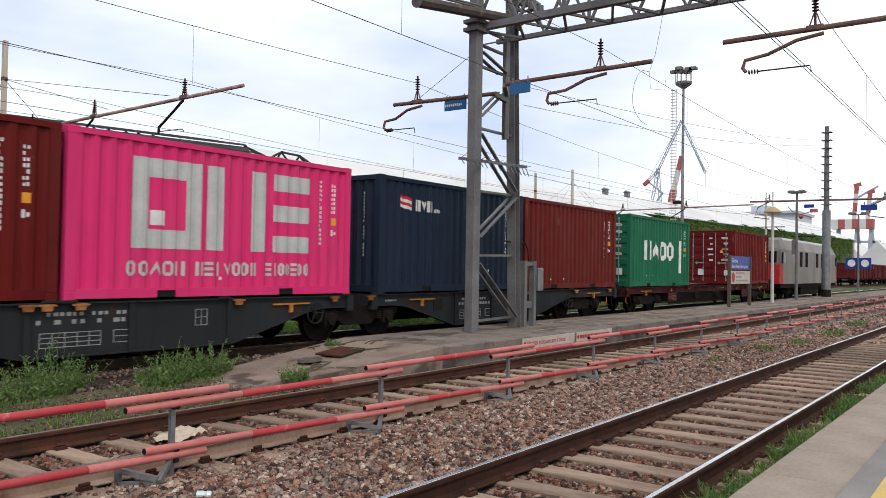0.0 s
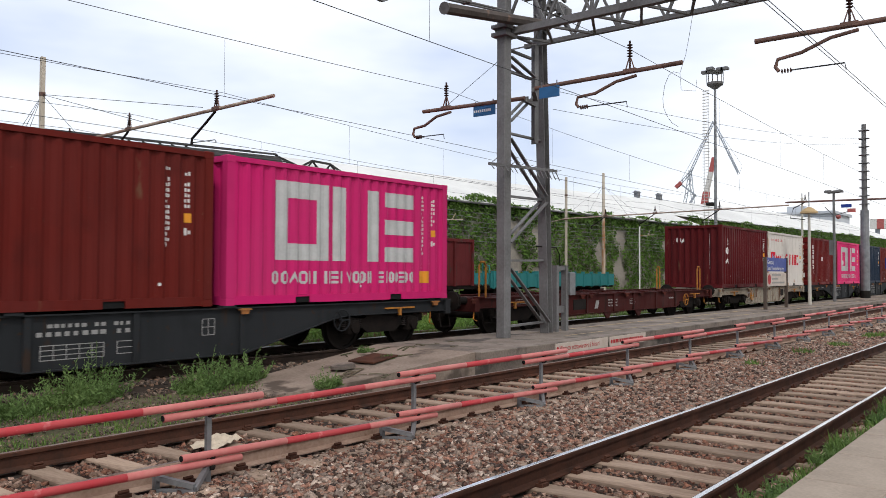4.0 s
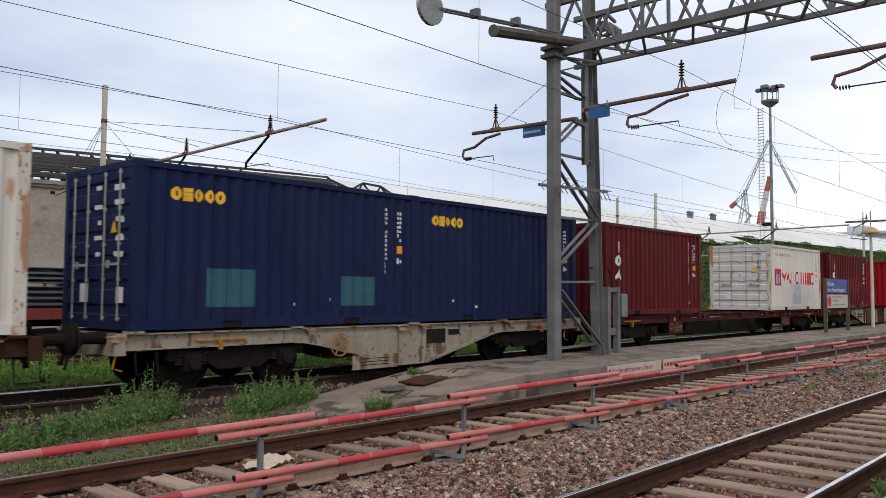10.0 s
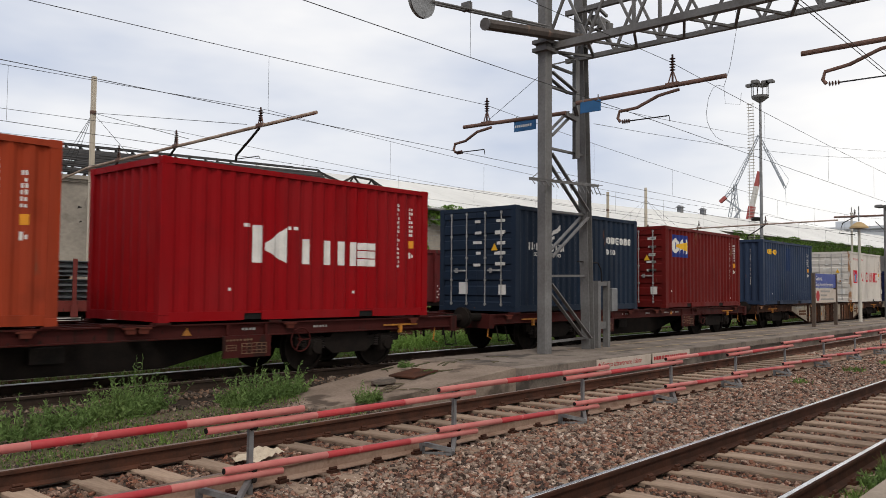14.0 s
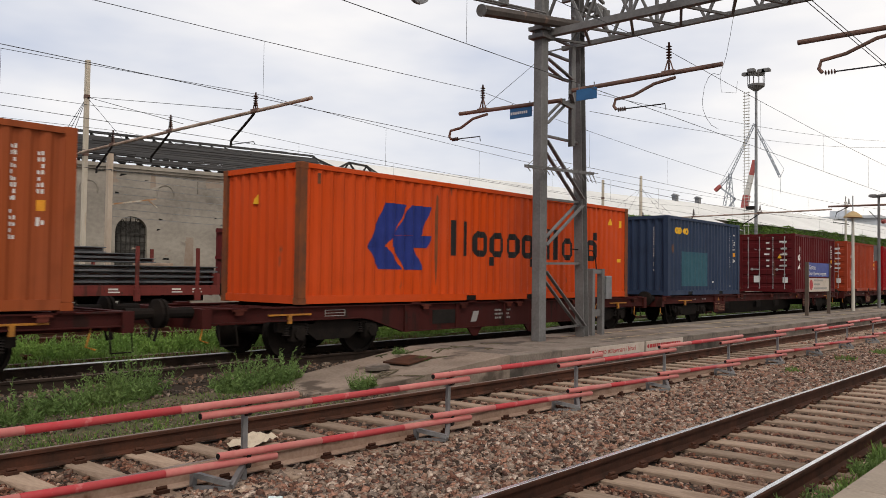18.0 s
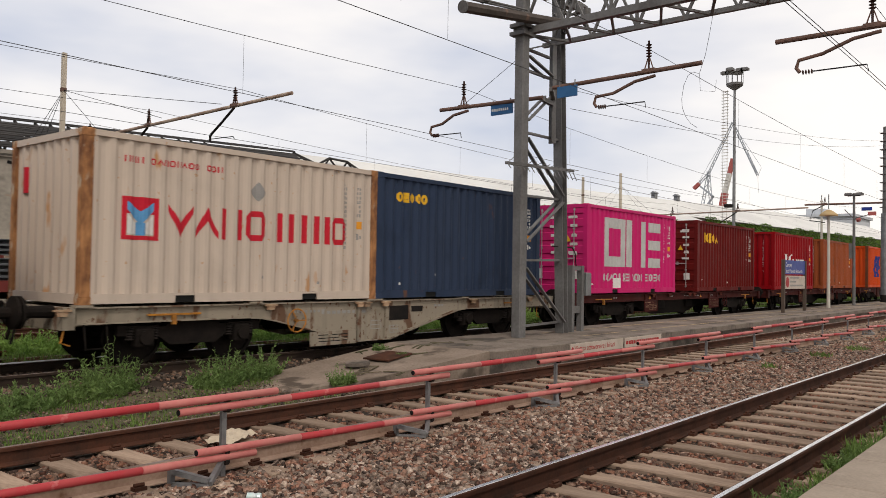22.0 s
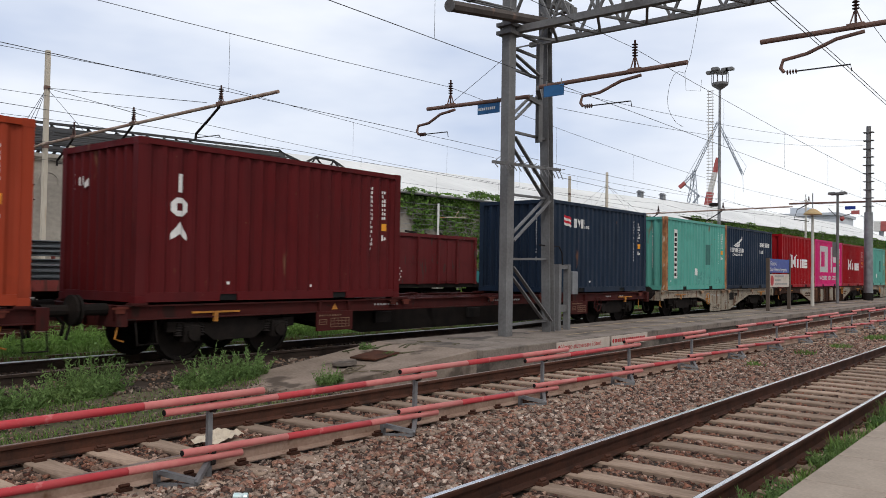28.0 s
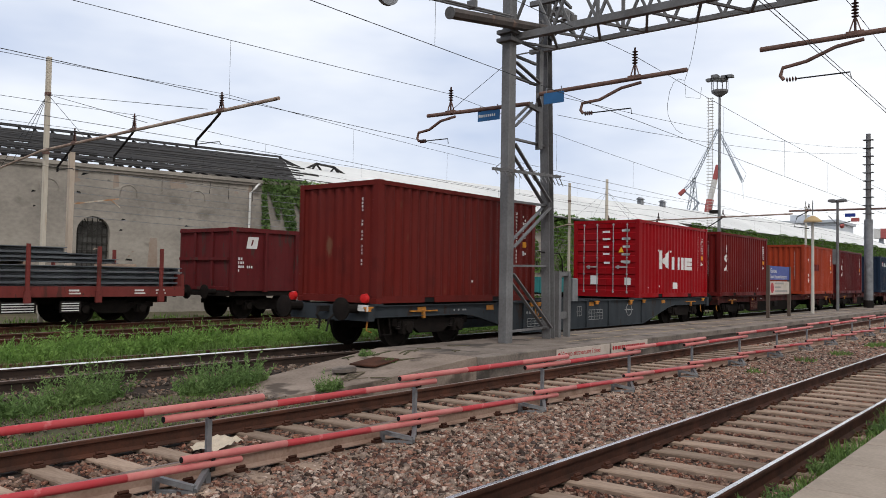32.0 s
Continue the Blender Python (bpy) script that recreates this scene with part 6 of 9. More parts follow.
# lattice beam over the two near tracks
beam = thing("portal_beam", "grey lattice beam carried over the near tracks", "beam", at=pose(MAST[0], MAST[1], 0))
BZ, BH, BL = 7.06, 1.15, -15.5
BX0, BX1 = 0.15, 1.33
for x, t in ((BX0, 0.15), (BX1, 0.10)):
    part("chord", Build().bar((x, 0.3, BZ), (x, BL, BZ), t, t), M_MAST, beam)
    part("chord", Build().bar((x, 0.3, BZ + BH), (x, BL, BZ + BH), 0.11, 0.11), M_MAST, beam)
n = 14
for i in range(n):
    ya, yb = 0.1 - i * 1.1, 0.1 - (i + 1) * 1.1
    ym = (ya + yb) / 2
    for x in (BX0, BX1):
        part("lattice_bar", Build().bar((x, ya, BZ), (x, ym, BZ + BH), 0.06, 0.05), M_MAST, beam)
        part("lattice_bar", Build().bar((x, ym, BZ + BH), (x, yb, BZ), 0.06, 0.05), M_MAST, beam)
        if i % 3 == 1:
            part("lattice_bar", Build().bar((x, yb, BZ), (x, yb, BZ + BH), 0.07, 0.06), M_MAST, beam)
    part("lattice_bar", Build().bar((BX0, ya, BZ - 0.03), (BX1, ym, BZ - 0.03), 0.055, 0.05), M_MAST, beam)
    part("lattice_bar", Build().bar((BX0, yb, BZ - 0.035), (BX1, ym, BZ - 0.035), 0.055, 0.05), M_MAST, beam)
part("leg", hollow_leg(0.27, BZ + BH - PLATFORM), M_MAST, beam, at=pose(BX0, BL, PLATFORM))
part("leg", hollow_leg(0.27, BZ + BH - PLATFORM), M_MAST, beam, at=pose(BX1, BL, PLATFORM))

M_TUBE = mat("dark_tube", (0.105, 0.085, 0.075), (0.05, 0.042, 0.038), rough=0.6, scale=1.5, fine=20, bump=0.1, stain=(0.17, 0.11, 0.085), stain_at=0.6)
# tensioning tube and wheel on the mast
ten = thing("tension_device", "brown-grey tensioning tube with pulley fixed to the mast", "tensioner", at=pose(MAST[0], MAST[1] - 0.25, 0))
part("tube", Build().tube((-2.44, 0, 6.88), (1.45, 0, 7.50), 0.118, n=8), M_TUBE, ten)
part("tube_end", Build().tube((-2.462, 0, 6.877), (-2.437, 0, 6.881), 0.124, n=18), M_MAST, ten)
for d in (0.04, 0.16):
    part("support_rail", Build().tube((-3.95, d, 6.93), (-0.15, d, 7.43), 0.024), M_MAST, ten)
for x, z in ((-2.9, 7.07), (-1.6, 7.24)):
    part("rail_clamp", Build().box(x - 0.05, 0.0, z - 0.02, x + 0.05, 0.2, z + 0.14), M_MAST, ten)
part("pulley", Build().lathe([(0.04, -0.035), (0.33, -0.035), (0.29, 0), (0.33, 0.035), (0.04, 0.035)], (-4.18, 0.1, 6.90), "y", 24), M_STEEL, ten, "grooved pulley wheel")
rq = random.Random(4)
for k in range(16):
    p = (1.2 + rq.uniform(0, 1.2), rq.uniform(-0.1, 0.4), 7.5 + rq.uniform(0, 0.9))
    part("isolator_rod", Build().bar(p, (p[0] + rq.uniform(-0.6, 0.6), p[1] + rq.uniform(-0.2, 0.2), p[2] + rq.uniform(-0.25, 0.3)), 0.06, 0.06), M_MAST, ten)
for k in range(3):
    part("isolator_pot", Build().lathe([(0.05, -0.12), (0.1, -0.1), (0.1, 0.1), (0.05, 0.12)], (1.5 + 0.35 * k, -0.1, 7.95), "z", 12), M_MAST, ten)


def insulator(parent, x, y, z, h=0.42, at_name="insulator"):
    b = Build().tube((x, y, z), (x, y, z + h), 0.022, n=8)
    for k in range(5):
        b.lathe([(0.022, 0), (0.062, 0.018), (0.058, 0.026), (0.022, 0.034)], (x, y, z + h - 0.34 + 0.058 * k), "z", 12)
    part(at_name, b, M_INSUL, parent, "ribbed brown insulator")
    part("insulator_frame", Build().bar((x, y - 0.10, z - 0.02), (x, y - 0.02, z + 0.22), 0.02, 0.02).bar((x, y + 0.10, z - 0.02), (x, y + 0.02, z + 0.22), 0.02, 0.02)
         .box(x - 0.05, y - 0.14, z - 0.08, x + 0.05, y + 0.14, z + 0.0), M_RUSTPIPE, parent)


def arm(label, x, y_root, y_tip, z, y_ins, hook, material=M_RUSTPIPE, z_contact=5.05, rise=0.0):
    """A tube across the track with an insulator on it and a bent registration arm under it."""
    a = thing("cantilever", label, "cantilever", "cantilevers of the overhead line", at=pose(0, 0, 0))
    part("tube", Build().tube((x, y_root, z), (x, y_tip, z + rise), 0.048, n=12), material, a)
    zi = z + rise * (y_ins - y_root) / (y_tip - y_root)
    insulator(a, x, y_ins - 0.06, zi + 0.06, 0.58)
    s = 1 if hook > y_ins else -1
    pts = [(x, y_ins - 0.2 * s, zi - 0.10), (x, y_ins + 0.25 * s, zi - 0.16), (x, y_ins + 0.62 * (hook - y_ins), zi - 0.34), (x, hook - 0.04 * s, z_contact + 0.36),
           (x, hook, z_contact + 0.22), (x, hook - 0.06 * s, z_contact + 0.14)]
    part("hanger", Build().path(pts, 0.034, 8), material, a, "bent hanger tube")
    e = Build()
    for k in range(4):
        e.lathe([(0.02, 0), (0.05, 0.015), (0.02, 0.03)], (x, hook - (0.10 + 0.05 * k) * s - (0.03 if s > 0 else 0), z_contact + 0.13), "y", 10)
    part("rod_insulator", e, M_INSUL, a)
    part("steady_rod", Build().path([(x, hook - 0.28 * s, z_contact + 0.13), (x, y_ins + 0.02 * s, z_contact + 0.12), (x, y_ins, z_contact)], 0.013, 6), M_WIRE, a)
    return a


arm("rust-brown tube arm over the disused line, fixed to the mast", 15.1, 9.45, 6.06, 5.80, 7.23, 8.42, z_contact=5.1, rise=0.04)
arm("pale rusty tube arm over the freight line, fixed to the mast", 15.1, 9.72, 12.72, 5.62, 12.05, 13.05, z_contact=4.93, rise=0.06)
arm("rust-brown tube arm hung over the near line", 15.1, -1.7, 4.66, 6.00, 3.12, 4.30, z_contact=5.24)
part("drop_post", Build().tube((15.1, -1.7, 5.9), (15.1, -1.7, BZ), 0.06), M_MAST, bpy.data.objects["cantilever.002"])

part("root_bracket", Build().bar((15.1, 9.5, 5.78), (15.85, 9.9, 5.74), 0.09, 0.10), M_MAST, bpy.data.objects["cantilever"])
part("root_bracket", Build().bar((15.1, 9.75, 5.60), (15.85, 9.9, 5.60), 0.09, 0.10), M_MAST, bpy.data.objects["cantilever.001"])
# little blue plates at the mast
for x, y, z, w in ((15.1, 10.85, 5.48, 0.62), (14.9, 8.97, 5.62, 0.5)):
    t = thing("number_plate_board", "small blue enamel plate with faint white marks below the arm", "plate", at=pose(x, y, z))
    part("plate", Build().box(-0.012, -w / 2, -0.12, 0.012, w / 2, 0.12), mat("enamel_blue", (0.035, 0.12, 0.27), (0.03, 0.10, 0.22), rough=0.4, bump=0), t)
    part("hanger", Build().box(-0.008, -w / 2 + 0.05, 0.12, 0.008, -w / 2 + 0.07, 0.24).box(-0.008, w / 2 - 0.07, 0.12, 0.008, w / 2 - 0.05, 0.24), M_STEEL, t)
    if w > 0.6:
        mk = Build()
        for k in range(9):
            mk.box(-0.015, w / 2 - 0.06 - k * 0.055, -0.03, -0.0125, w / 2 - 0.025 - k * 0.055, 0.03)
        part("plate_marks", mk, M_LETTER, t)


def wire(points, r=0.0058):
    return Build().path(points, r, 5)


def sag(x0, z0, x1, z1, drop, y0, y1=None, n=14):
    y1 = y0 if y1 is None else y1
    return [(x0 + (x1 - x0) * k / n, y0 + (y1 - y0) * k / n, z0 + (z1 - z0) * k / n - 4 * drop * (k / n) * (1 - k / n)) for k in range(n + 1)]


def line(label, y, supports, z_m, z_c, drop, twin=0.0, droppers=(), y_next=None):
    """Messenger, contact wire and droppers of one track's overhead line."""
    w = thing("overhead_wire", label, "overhead line", "overhead lines")
    for xa, xb in zip(supports[:-1], supports[1:]):
        part("messenger_wire", wire(sag(xa, z_m, xb, z_m, drop, y)), M_WIRE, w)
        for o in ((0,) if not twin else (-twin, twin)):
            part("contact_wire", wire(sag(xa, z_c, xb, z_c, 0.03, y + o, n=6)), M_WIRE, w)
        for k in range(1, 8):
            f = k / 8
            x = xa + (xb - xa) * f
            part("dropper", wire([(x, y, z_m - 4 * drop * f * (1 - f)), (x, y, z_c)], 0.003), M_WIRE, w)
    return w


line("contact and messenger wires over the near line", 3.12, (-36, 15.1, 62), 6.52, 5.22, 0.30, 0.03)
line("contact and messenger wires over the disused line", 7.23, (-36, 15.1, 58, 104), 6.33, 5.0, 0.30)
line("contact and messenger wires over the freight line", 12.05, (-36, 15.1, 56, 104, 150), 6.15, 4.86, 0.55, 0.0)
line("thin wires over a siding", 16.2, (-36, 11.68, 46, 90), 6.02, 4.78, 0.40)
line("thin wires over a siding", 20.13, (-36, 11.68, 46, 90), 5.95, 4.72, 0.40)
line("thin wires over a siding", 23.45, (-36, 11.68, 46, 80), 5.92, 4.70, 0.40)
feed = thing("feeder_wire", "slack jumper and feeder wires beside the mast", "wire")
JX = 17.8
part("jumper", wire([(JX - 1.6, 6.80, 8.18), (JX - 0.6, 6.82, 8.12), (JX, 6.86, 7.9), (JX, 6.90, 7.6), (JX, 6.97, 7.20), (JX, 7.06, 6.75), (JX, 7.20, 6.34)], 0.005), M_WIRE, feed)
part("jumper", wire([(JX, 7.20, 6.34), (JX, 7.36, 6.40), (JX, 7.47, 6.33), (JX, 7.57, 6.12), (JX, 7.62, 5.80), (JX, 7.60, 5.58), (JX, 7.52, 5.38), (JX, 7.40, 5.20), (JX, 7.24, 5.09)], 0.005), M_WIRE, feed)
part("jumper", wire([(JX, 7.20, 6.34), (JX, 7.17, 5.94), (JX, 6.83, 5.87), (JX, 6.80, 6.13)], 0.004), M_WIRE, feed)
part("span_wire", wire(sag(16.6, 6.1, 53.9, 10.0, 0.35, 9.9, 10.2)), M_WIRE, feed)
part("span_wire", wire(sag(16.6, 5.64, 53.9, 9.72, 0.40, 9.9, 10.2)), M_WIRE, feed)
part("span_wire", wire(sag(16.8, 4.0, 54, 5.4, 0.5, 10.0, 10.2)), M_WIRE, feed)
part("span_wire", wire(sag(-20, 7.78, 11.5, 7.42, 0.3, 10.0, 9.85)), M_WIRE, feed)
part("stay_wire", wire([(14.85, 10.1, 6.6), (15.1, 12.0, 5.72)], 0.006), M_WIRE, feed)

# cabinet and posts beside the mast
cab = thing("control_cabinet", "grey steel control box between two posts on the platform", "cabinet", at=pose(16.93, 10.05, PLATFORM))
part("box", Build().chamfered(0.575, -0.12, 0.88, 0.84, 0.14, 1.45, 0.02), M_STEEL, cab)
for x in (0.0, 0.455):
    part("post", Build().box(x, -0.07, 0, x + 0.12, 0.07, 1.62), M_MAST, cab)
part("bracket", Build().box(0.12, -0.03, 0.45, 0.455, 0.03, 0.62).box(0.10, -0.05, 1.50, 0.53, 0.05, 1.60), M_MAST, cab)
part("cable", Build().path([(0.2, -0.05, 1.6), (0.16, -0.05, 1.9), (0.02, -0.05, 2.05), (-0.9, -0.05, 2.06)], 0.015), M_BLACK, cab)

# warning boards on the platform's face
M_BOARD = mat("sign_white", (0.50, 0.43, 0.37), (0.38, 0.32, 0.27), rough=0.5, scale=4, fine=30, bump=0, stain=(0.33, 0.25, 0.2), stain_at=0.68)
M_SIGNBLUE = mat("sign_blue", (0.022, 0.045, 0.24), (0.02, 0.04, 0.2), rough=0.4, scale=4, fine=20, bump=0)
M_SIGNRED = mat("sign_red", (0.40, 0.03, 0.035), rough=0.5, bump=0)


def words(text, size, material, parent, at, name="lettering"):
    cu = bpy.data.curves.new(name, "FONT")
    cu.body, cu.size, cu.extrude = text, size, 0.001
    tmp = bpy.data.objects.new(name, cu)
    scene.collection.objects.link(tmp)
    me = bpy.data.meshes.new_from_object(tmp.evaluated_get(bpy.context.evaluated_depsgraph_get()))
    bpy.data.objects.remove(tmp)
    me.materials.clear()
    me.materials.append(material)
    return part(name, me, None, parent, at=at)


for x, w, text in ((14.15, 2.30, "Vietato attraversare i binari"), (16.55, 1.9, "Servirsi del sottopassaggio")):
    b = thing("warning_board", "long white board with red lettering on the platform face", "sign", at=pose(x, Y0 - 0.045, 0.015))
    part("board", Build().box(0, -0.012, 0, w, 0.012, 0.22), M_BOARD, b)
    if text.startswith("V"):
        words(text, 0.155, M_SIGNRED, b, pose(0.16, -0.014, 0.065, 90, 0, 0))
    else:
        mk = Build()
        rb = random.Random(2)
        xx = 0.16
        while xx < w - 0.2:
            ww = rb.uniform(0.05, 0.11)
            mk.box(xx, -0.015, 0.07, xx + ww, -0.0125, 0.15)
            xx += ww + 0.025
        part("lettering", mk, M_SIGNRED, b)
    part("mark", Build().tube((0.08, -0.0125, 0.11), (0.08, -0.016, 0.11), 0.045, n=12), M_SIGNRED, b)

# station name board
nb = thing("station_board", "blue and white station name board on two brown posts", "sign", at=pose(33.1, 9.9, PLATFORM))
for x in (0.0, 2.92):
    part("post", Build().box(x, -0.06, 0, x + 0.13, 0.06, 2.12), mat("post_brown", (0.10, 0.075, 0.06), rough=0.7, bump=0.05), nb)
bl = part("blue_panel", Build().box(0.14, -0.03, 1.54, 2.91, 0.03, 2.10), M_SIGNBLUE, nb)
words("Genova", 0.26, M_LETTER, bl, pose(0.26, -0.034, 1.83, 90, 0, 0))
words("Sestri Ponente Aeroporto", 0.215, M_LETTER, bl, pose(0.26, -0.034, 1.60, 90, 0, 0))
wp = part("white_panel", Build().box(0.14, -0.03, 0.94, 2.91, 0.03, 1.48), M_BOARD, nb)
part("panel_mark", Build().lathe([(0.16, 0), (0.21, 0), (0.21, 0.004), (0.16, 0.004)], (0.5, -0.036, 1.21), "y", 20), M_SIGNRED, wp)
for z, w in ((1.36, 1.25), (1.20, 0.8), (1.04, 1.75)):
    part("panel_line", Build().box(0.85, -0.034, z, 0.85 + w, -0.031, z + 0.07), M_GREY, wp)


# ---------------------------------------------------------------- the derelict warehouse and the white shed behind the sidings
M_WALL = mat("old_render", (0.335, 0.30, 0.255), (0.19, 0.168, 0.145), rough=0.95, scale=0.55, fine=7, bump=0.5, spread=0.42, stain=(0.155, 0.135, 0.115), stain_at=0.61, stretch=(0.7, 1, 1))
M_STAIN = mat("damp_stain", (0.23, 0.165, 0.125), (0.30, 0.25, 0.205), rough=0.95, scale=1.0, fine=9)
M_TIMBER = mat("charred_timber", (0.020, 0.019, 0.019), (0.040, 0.037, 0.035), rough=1.0, scale=1.5, fine=20, bump=0.4, objects=0.35, spec=0.15)
M_TIN = mat("white_roof_sheet", (0.66, 0.655, 0.63), (0.52, 0.515, 0.50), rough=0.75, scale=0.15, fine=2, bump=0.05, stretch=(1, 1, 1))
M_IVY = leafy(mat("ivy_leaf", (0.140, 0.230, 0.048), (0.070, 0.135, 0.028), rough=0.55, scale=0.5, fine=6, bump=0, island=0.45))
M_GRASS = leafy(mat("grass_blade", (0.150, 0.225, 0.055), (0.090, 0.155, 0.040), rough=0.7, scale=0.6, fine=6, bump=0, island=0.4))
M_WEED = leafy(mat("weed_leaf", (0.170, 0.245, 0.080), (0.090, 0.158, 0.050), rough=0.6, scale=0.8, fine=8, bump=0, island=0.4))
M_LUSH = leafy(mat("lush_weed", (0.205, 0.315, 0.075), (0.125, 0.220, 0.050), rough=0.6, scale=0.8, fine=8, bump=0, island=0.35))
M_DRY = leafy(mat("dry_weed", (0.16, 0.075, 0.045), (0.11, 0.085, 0.04), rough=0.8, scale=1, fine=8, bump=0, island=0.4))
M_DIMGLASS = mat("dusty_pane", (0.11, 0.105, 0.095), (0.05, 0.047, 0.043), rough=0.6, scale=3, fine=12, bump=0)
M_GRID = mat("window_iron", (0.04, 0.036, 0.032), rough=0.8, bump=0)

OLD = pose(13.6, 34.0, 0, 0, 0, math.degrees(math.atan2(-0.2147, 0.9767)))
old = thing("derelict_warehouse", "derelict rendered warehouse with arched window and collapsing timber roof", "building", at=OLD)
S0, S1, EAVE = -34.0, 13.6, 6.2
WX, WR, WB, WS = 3.72, 0.68, 1.3, 3.35          # arched window: centre, half width, sill, springing
outline = [(S0, -0.2), (S1, -0.2), (S1, EAVE), (S0, EAVE)]
wall = Build()
arch = [(WX + WR * math.cos(math.pi * k / 14), WS + WR * math.sin(math.pi * k / 14)) for k in range(15)]
T = 0.5


def wall_piece(b, pts):
    b.prism(pts, 0.0, T, "y")


wall_piece(wall, [(S0, -0.2), (WX - WR, -0.2), (WX - WR, EAVE), (S0, EAVE)])
wall_piece(wall, [(WX + WR, -0.2), (S1, -0.2), (S1, EAVE), (WX + WR, EAVE)])
wall_piece(wall, [(WX - WR, -0.2), (WX + WR, -0.2), (WX + WR, WB), (WX - WR, WB)])
for (xa, za), (xb, zb) in zip(arch[:-1], arch[1:]):
    wall_piece(wall, [(xb, zb), (xa, za), (xa, EAVE), (xb, EAVE)])
wall.box(S1 - 0.5, T, -0.2, S1, 14.0, EAVE)
wall.box(S0, T, -0.2, S0 + 0.5, 14.0, EAVE)
wall.box(S0, 14.0, -0.2, S1, 14.5, EAVE)
part("wall", wall, M_WALL, old, "stained grey render")
win = part("window", Build().box(WX - WR + 0.02, 0.32, WB, WX + WR - 0.02, 0.34, WS + WR * 0.7), M_DIMGLASS, old)
for k in range(7):
    x = WX - WR + 0.1 + k * 0.2
    part("glazing_bar", Build().box(x - 0.015, 0.22, WB, x + 0.015, 0.26, WS + math.sqrt(max(0, WR ** 2 - (x - WX) ** 2))), M_GRID, win)
for k in range(6):
    z = WB + 0.15 + 0.36 * k
    part("glazing_bar", Build().box(WX - WR, 0.215, z, WX + WR, 0.255, z + 0.028), M_GRID, win)
for k in range(1, 6):
    a = math.pi * k / 6
    part("glazing_bar", Build().bar((WX, 0.235, WS), (WX + WR * math.cos(a), 0.235, WS + WR * math.sin(a)), 0.03, 0.03), M_GRID, win)
hoop = Build()
for r in (0.34,):
    pts = [(WX + r * math.cos(math.pi * k / 12), 0.235, WS + r * math.sin(math.pi * k / 12)) for k in range(13)]
    hoop.path(pts, 0.016, 5)
part("glazing_bar", hoop, M_GRID, win)
part("cornice", Build().box(S0, -0.18, EAVE - 0.10, S1 + 0.2, 0.0, EAVE + 0.06).box(S0, -0.10, EAVE - 0.22, S1 + 0.2, 0.0, EAVE - 0.10), M_WALL, old, "weathered cornice")
for x in (-12.0, -7.0, 1.9, 5.14, 8.27):
    ring = Build()
    pts = [(x + 0.38 * math.cos(math.radians(-20 + 11 * k)), -0.005, 5.12 + 0.38 * math.sin(math.radians(-20 + 11 * k))) for k in range(21)]
    ring.path(pts, 0.032, 6)
    part("blind_oculus", ring, M_WALL, old, "walled-up round opening")
rs = random.Random(12)
for k in range(64):
    x, z = rs.uniform(-12, 12.6), rs.uniform(1.6, 5.9)
    w, h = rs.uniform(0.08, 0.35), rs.uniform(0.03, 0.10)
    part("spall", Build().prism([(x, z), (x + w, z + rs.uniform(-0.05, 0.1)), (x + w * 0.9, z + h), (x + w * 0.2, z + h * 1.4)], -0.006, 0.01, "y"), M_DARK if k % 3 else M_STAIN, old)
for x, z0, z1, w in ((6.3, 0.2, 3.2, 0.55), (7.4, 5.5, 6.05, 0.9), (2.9, 5.4, 6.0, 0.5), (10.9, 5.5, 6.05, 0.2), (4.6, 5.3, 6.0, 0.25)):
    pts = [(x - w * rs.uniform(0.3, 0.5), z0), (x + w * 0.5, z0 + 0.1), (x + w * rs.uniform(0.2, 0.5), (z0 + z1) / 2), (x + w * 0.3, z1), (x - w * 0.3, z1), (x - w * 0.5, (z0 + z1) / 2)]
    part("rust_stain", Build().prism(pts, -0.004, 0.01, "y"), M_STAIN, old)
for x in (-6.0, -1.0, 6.6, 8.9, 9.8, 11.0):
    part("crack", Build().bar((x, -0.002, 6.0), (x + rs.uniform(-0.06, 0.06), -0.002, 6.0 - rs.uniform(0.5, 0.9)), 0.03, 0.012), M_DARK, old)
dp = Build().path([(11.35, -0.12, 6.12), (11.1, -0.16, 5.85), (10.85, -0.14, 5.6), (10.8, -0.14, 1.2)], 0.055, 8)
part("downpipe", dp, M_WHITE, old, "bent pale downpipe")
# broken roof: rafters and remaining battens
RIDGE_Y, RIDGE_Z = 6.2, 8.38
for k in range(62):
    s = S0 + 0.4 + k * 0.77
    if s > S1 - 0.3:
        break
    frac = 1.0 if s < 11 else rs.uniform(0.5, 0.95)
    part("rafter", Build().bar((s, 0.1, EAVE + 0.05), (s + rs.uniform(-0.1, 0.1), RIDGE_Y * frac, EAVE + 0.05 + (RIDGE_Z - EAVE) * frac), 0.10, 0.14), M_TIMBER, old)
    part("rafter", Build().bar((s, 13.4, EAVE + 0.05), (s, RIDGE_Y + 0.2, RIDGE_Z - 0.1), 0.10, 0.14), M_TIMBER, old)
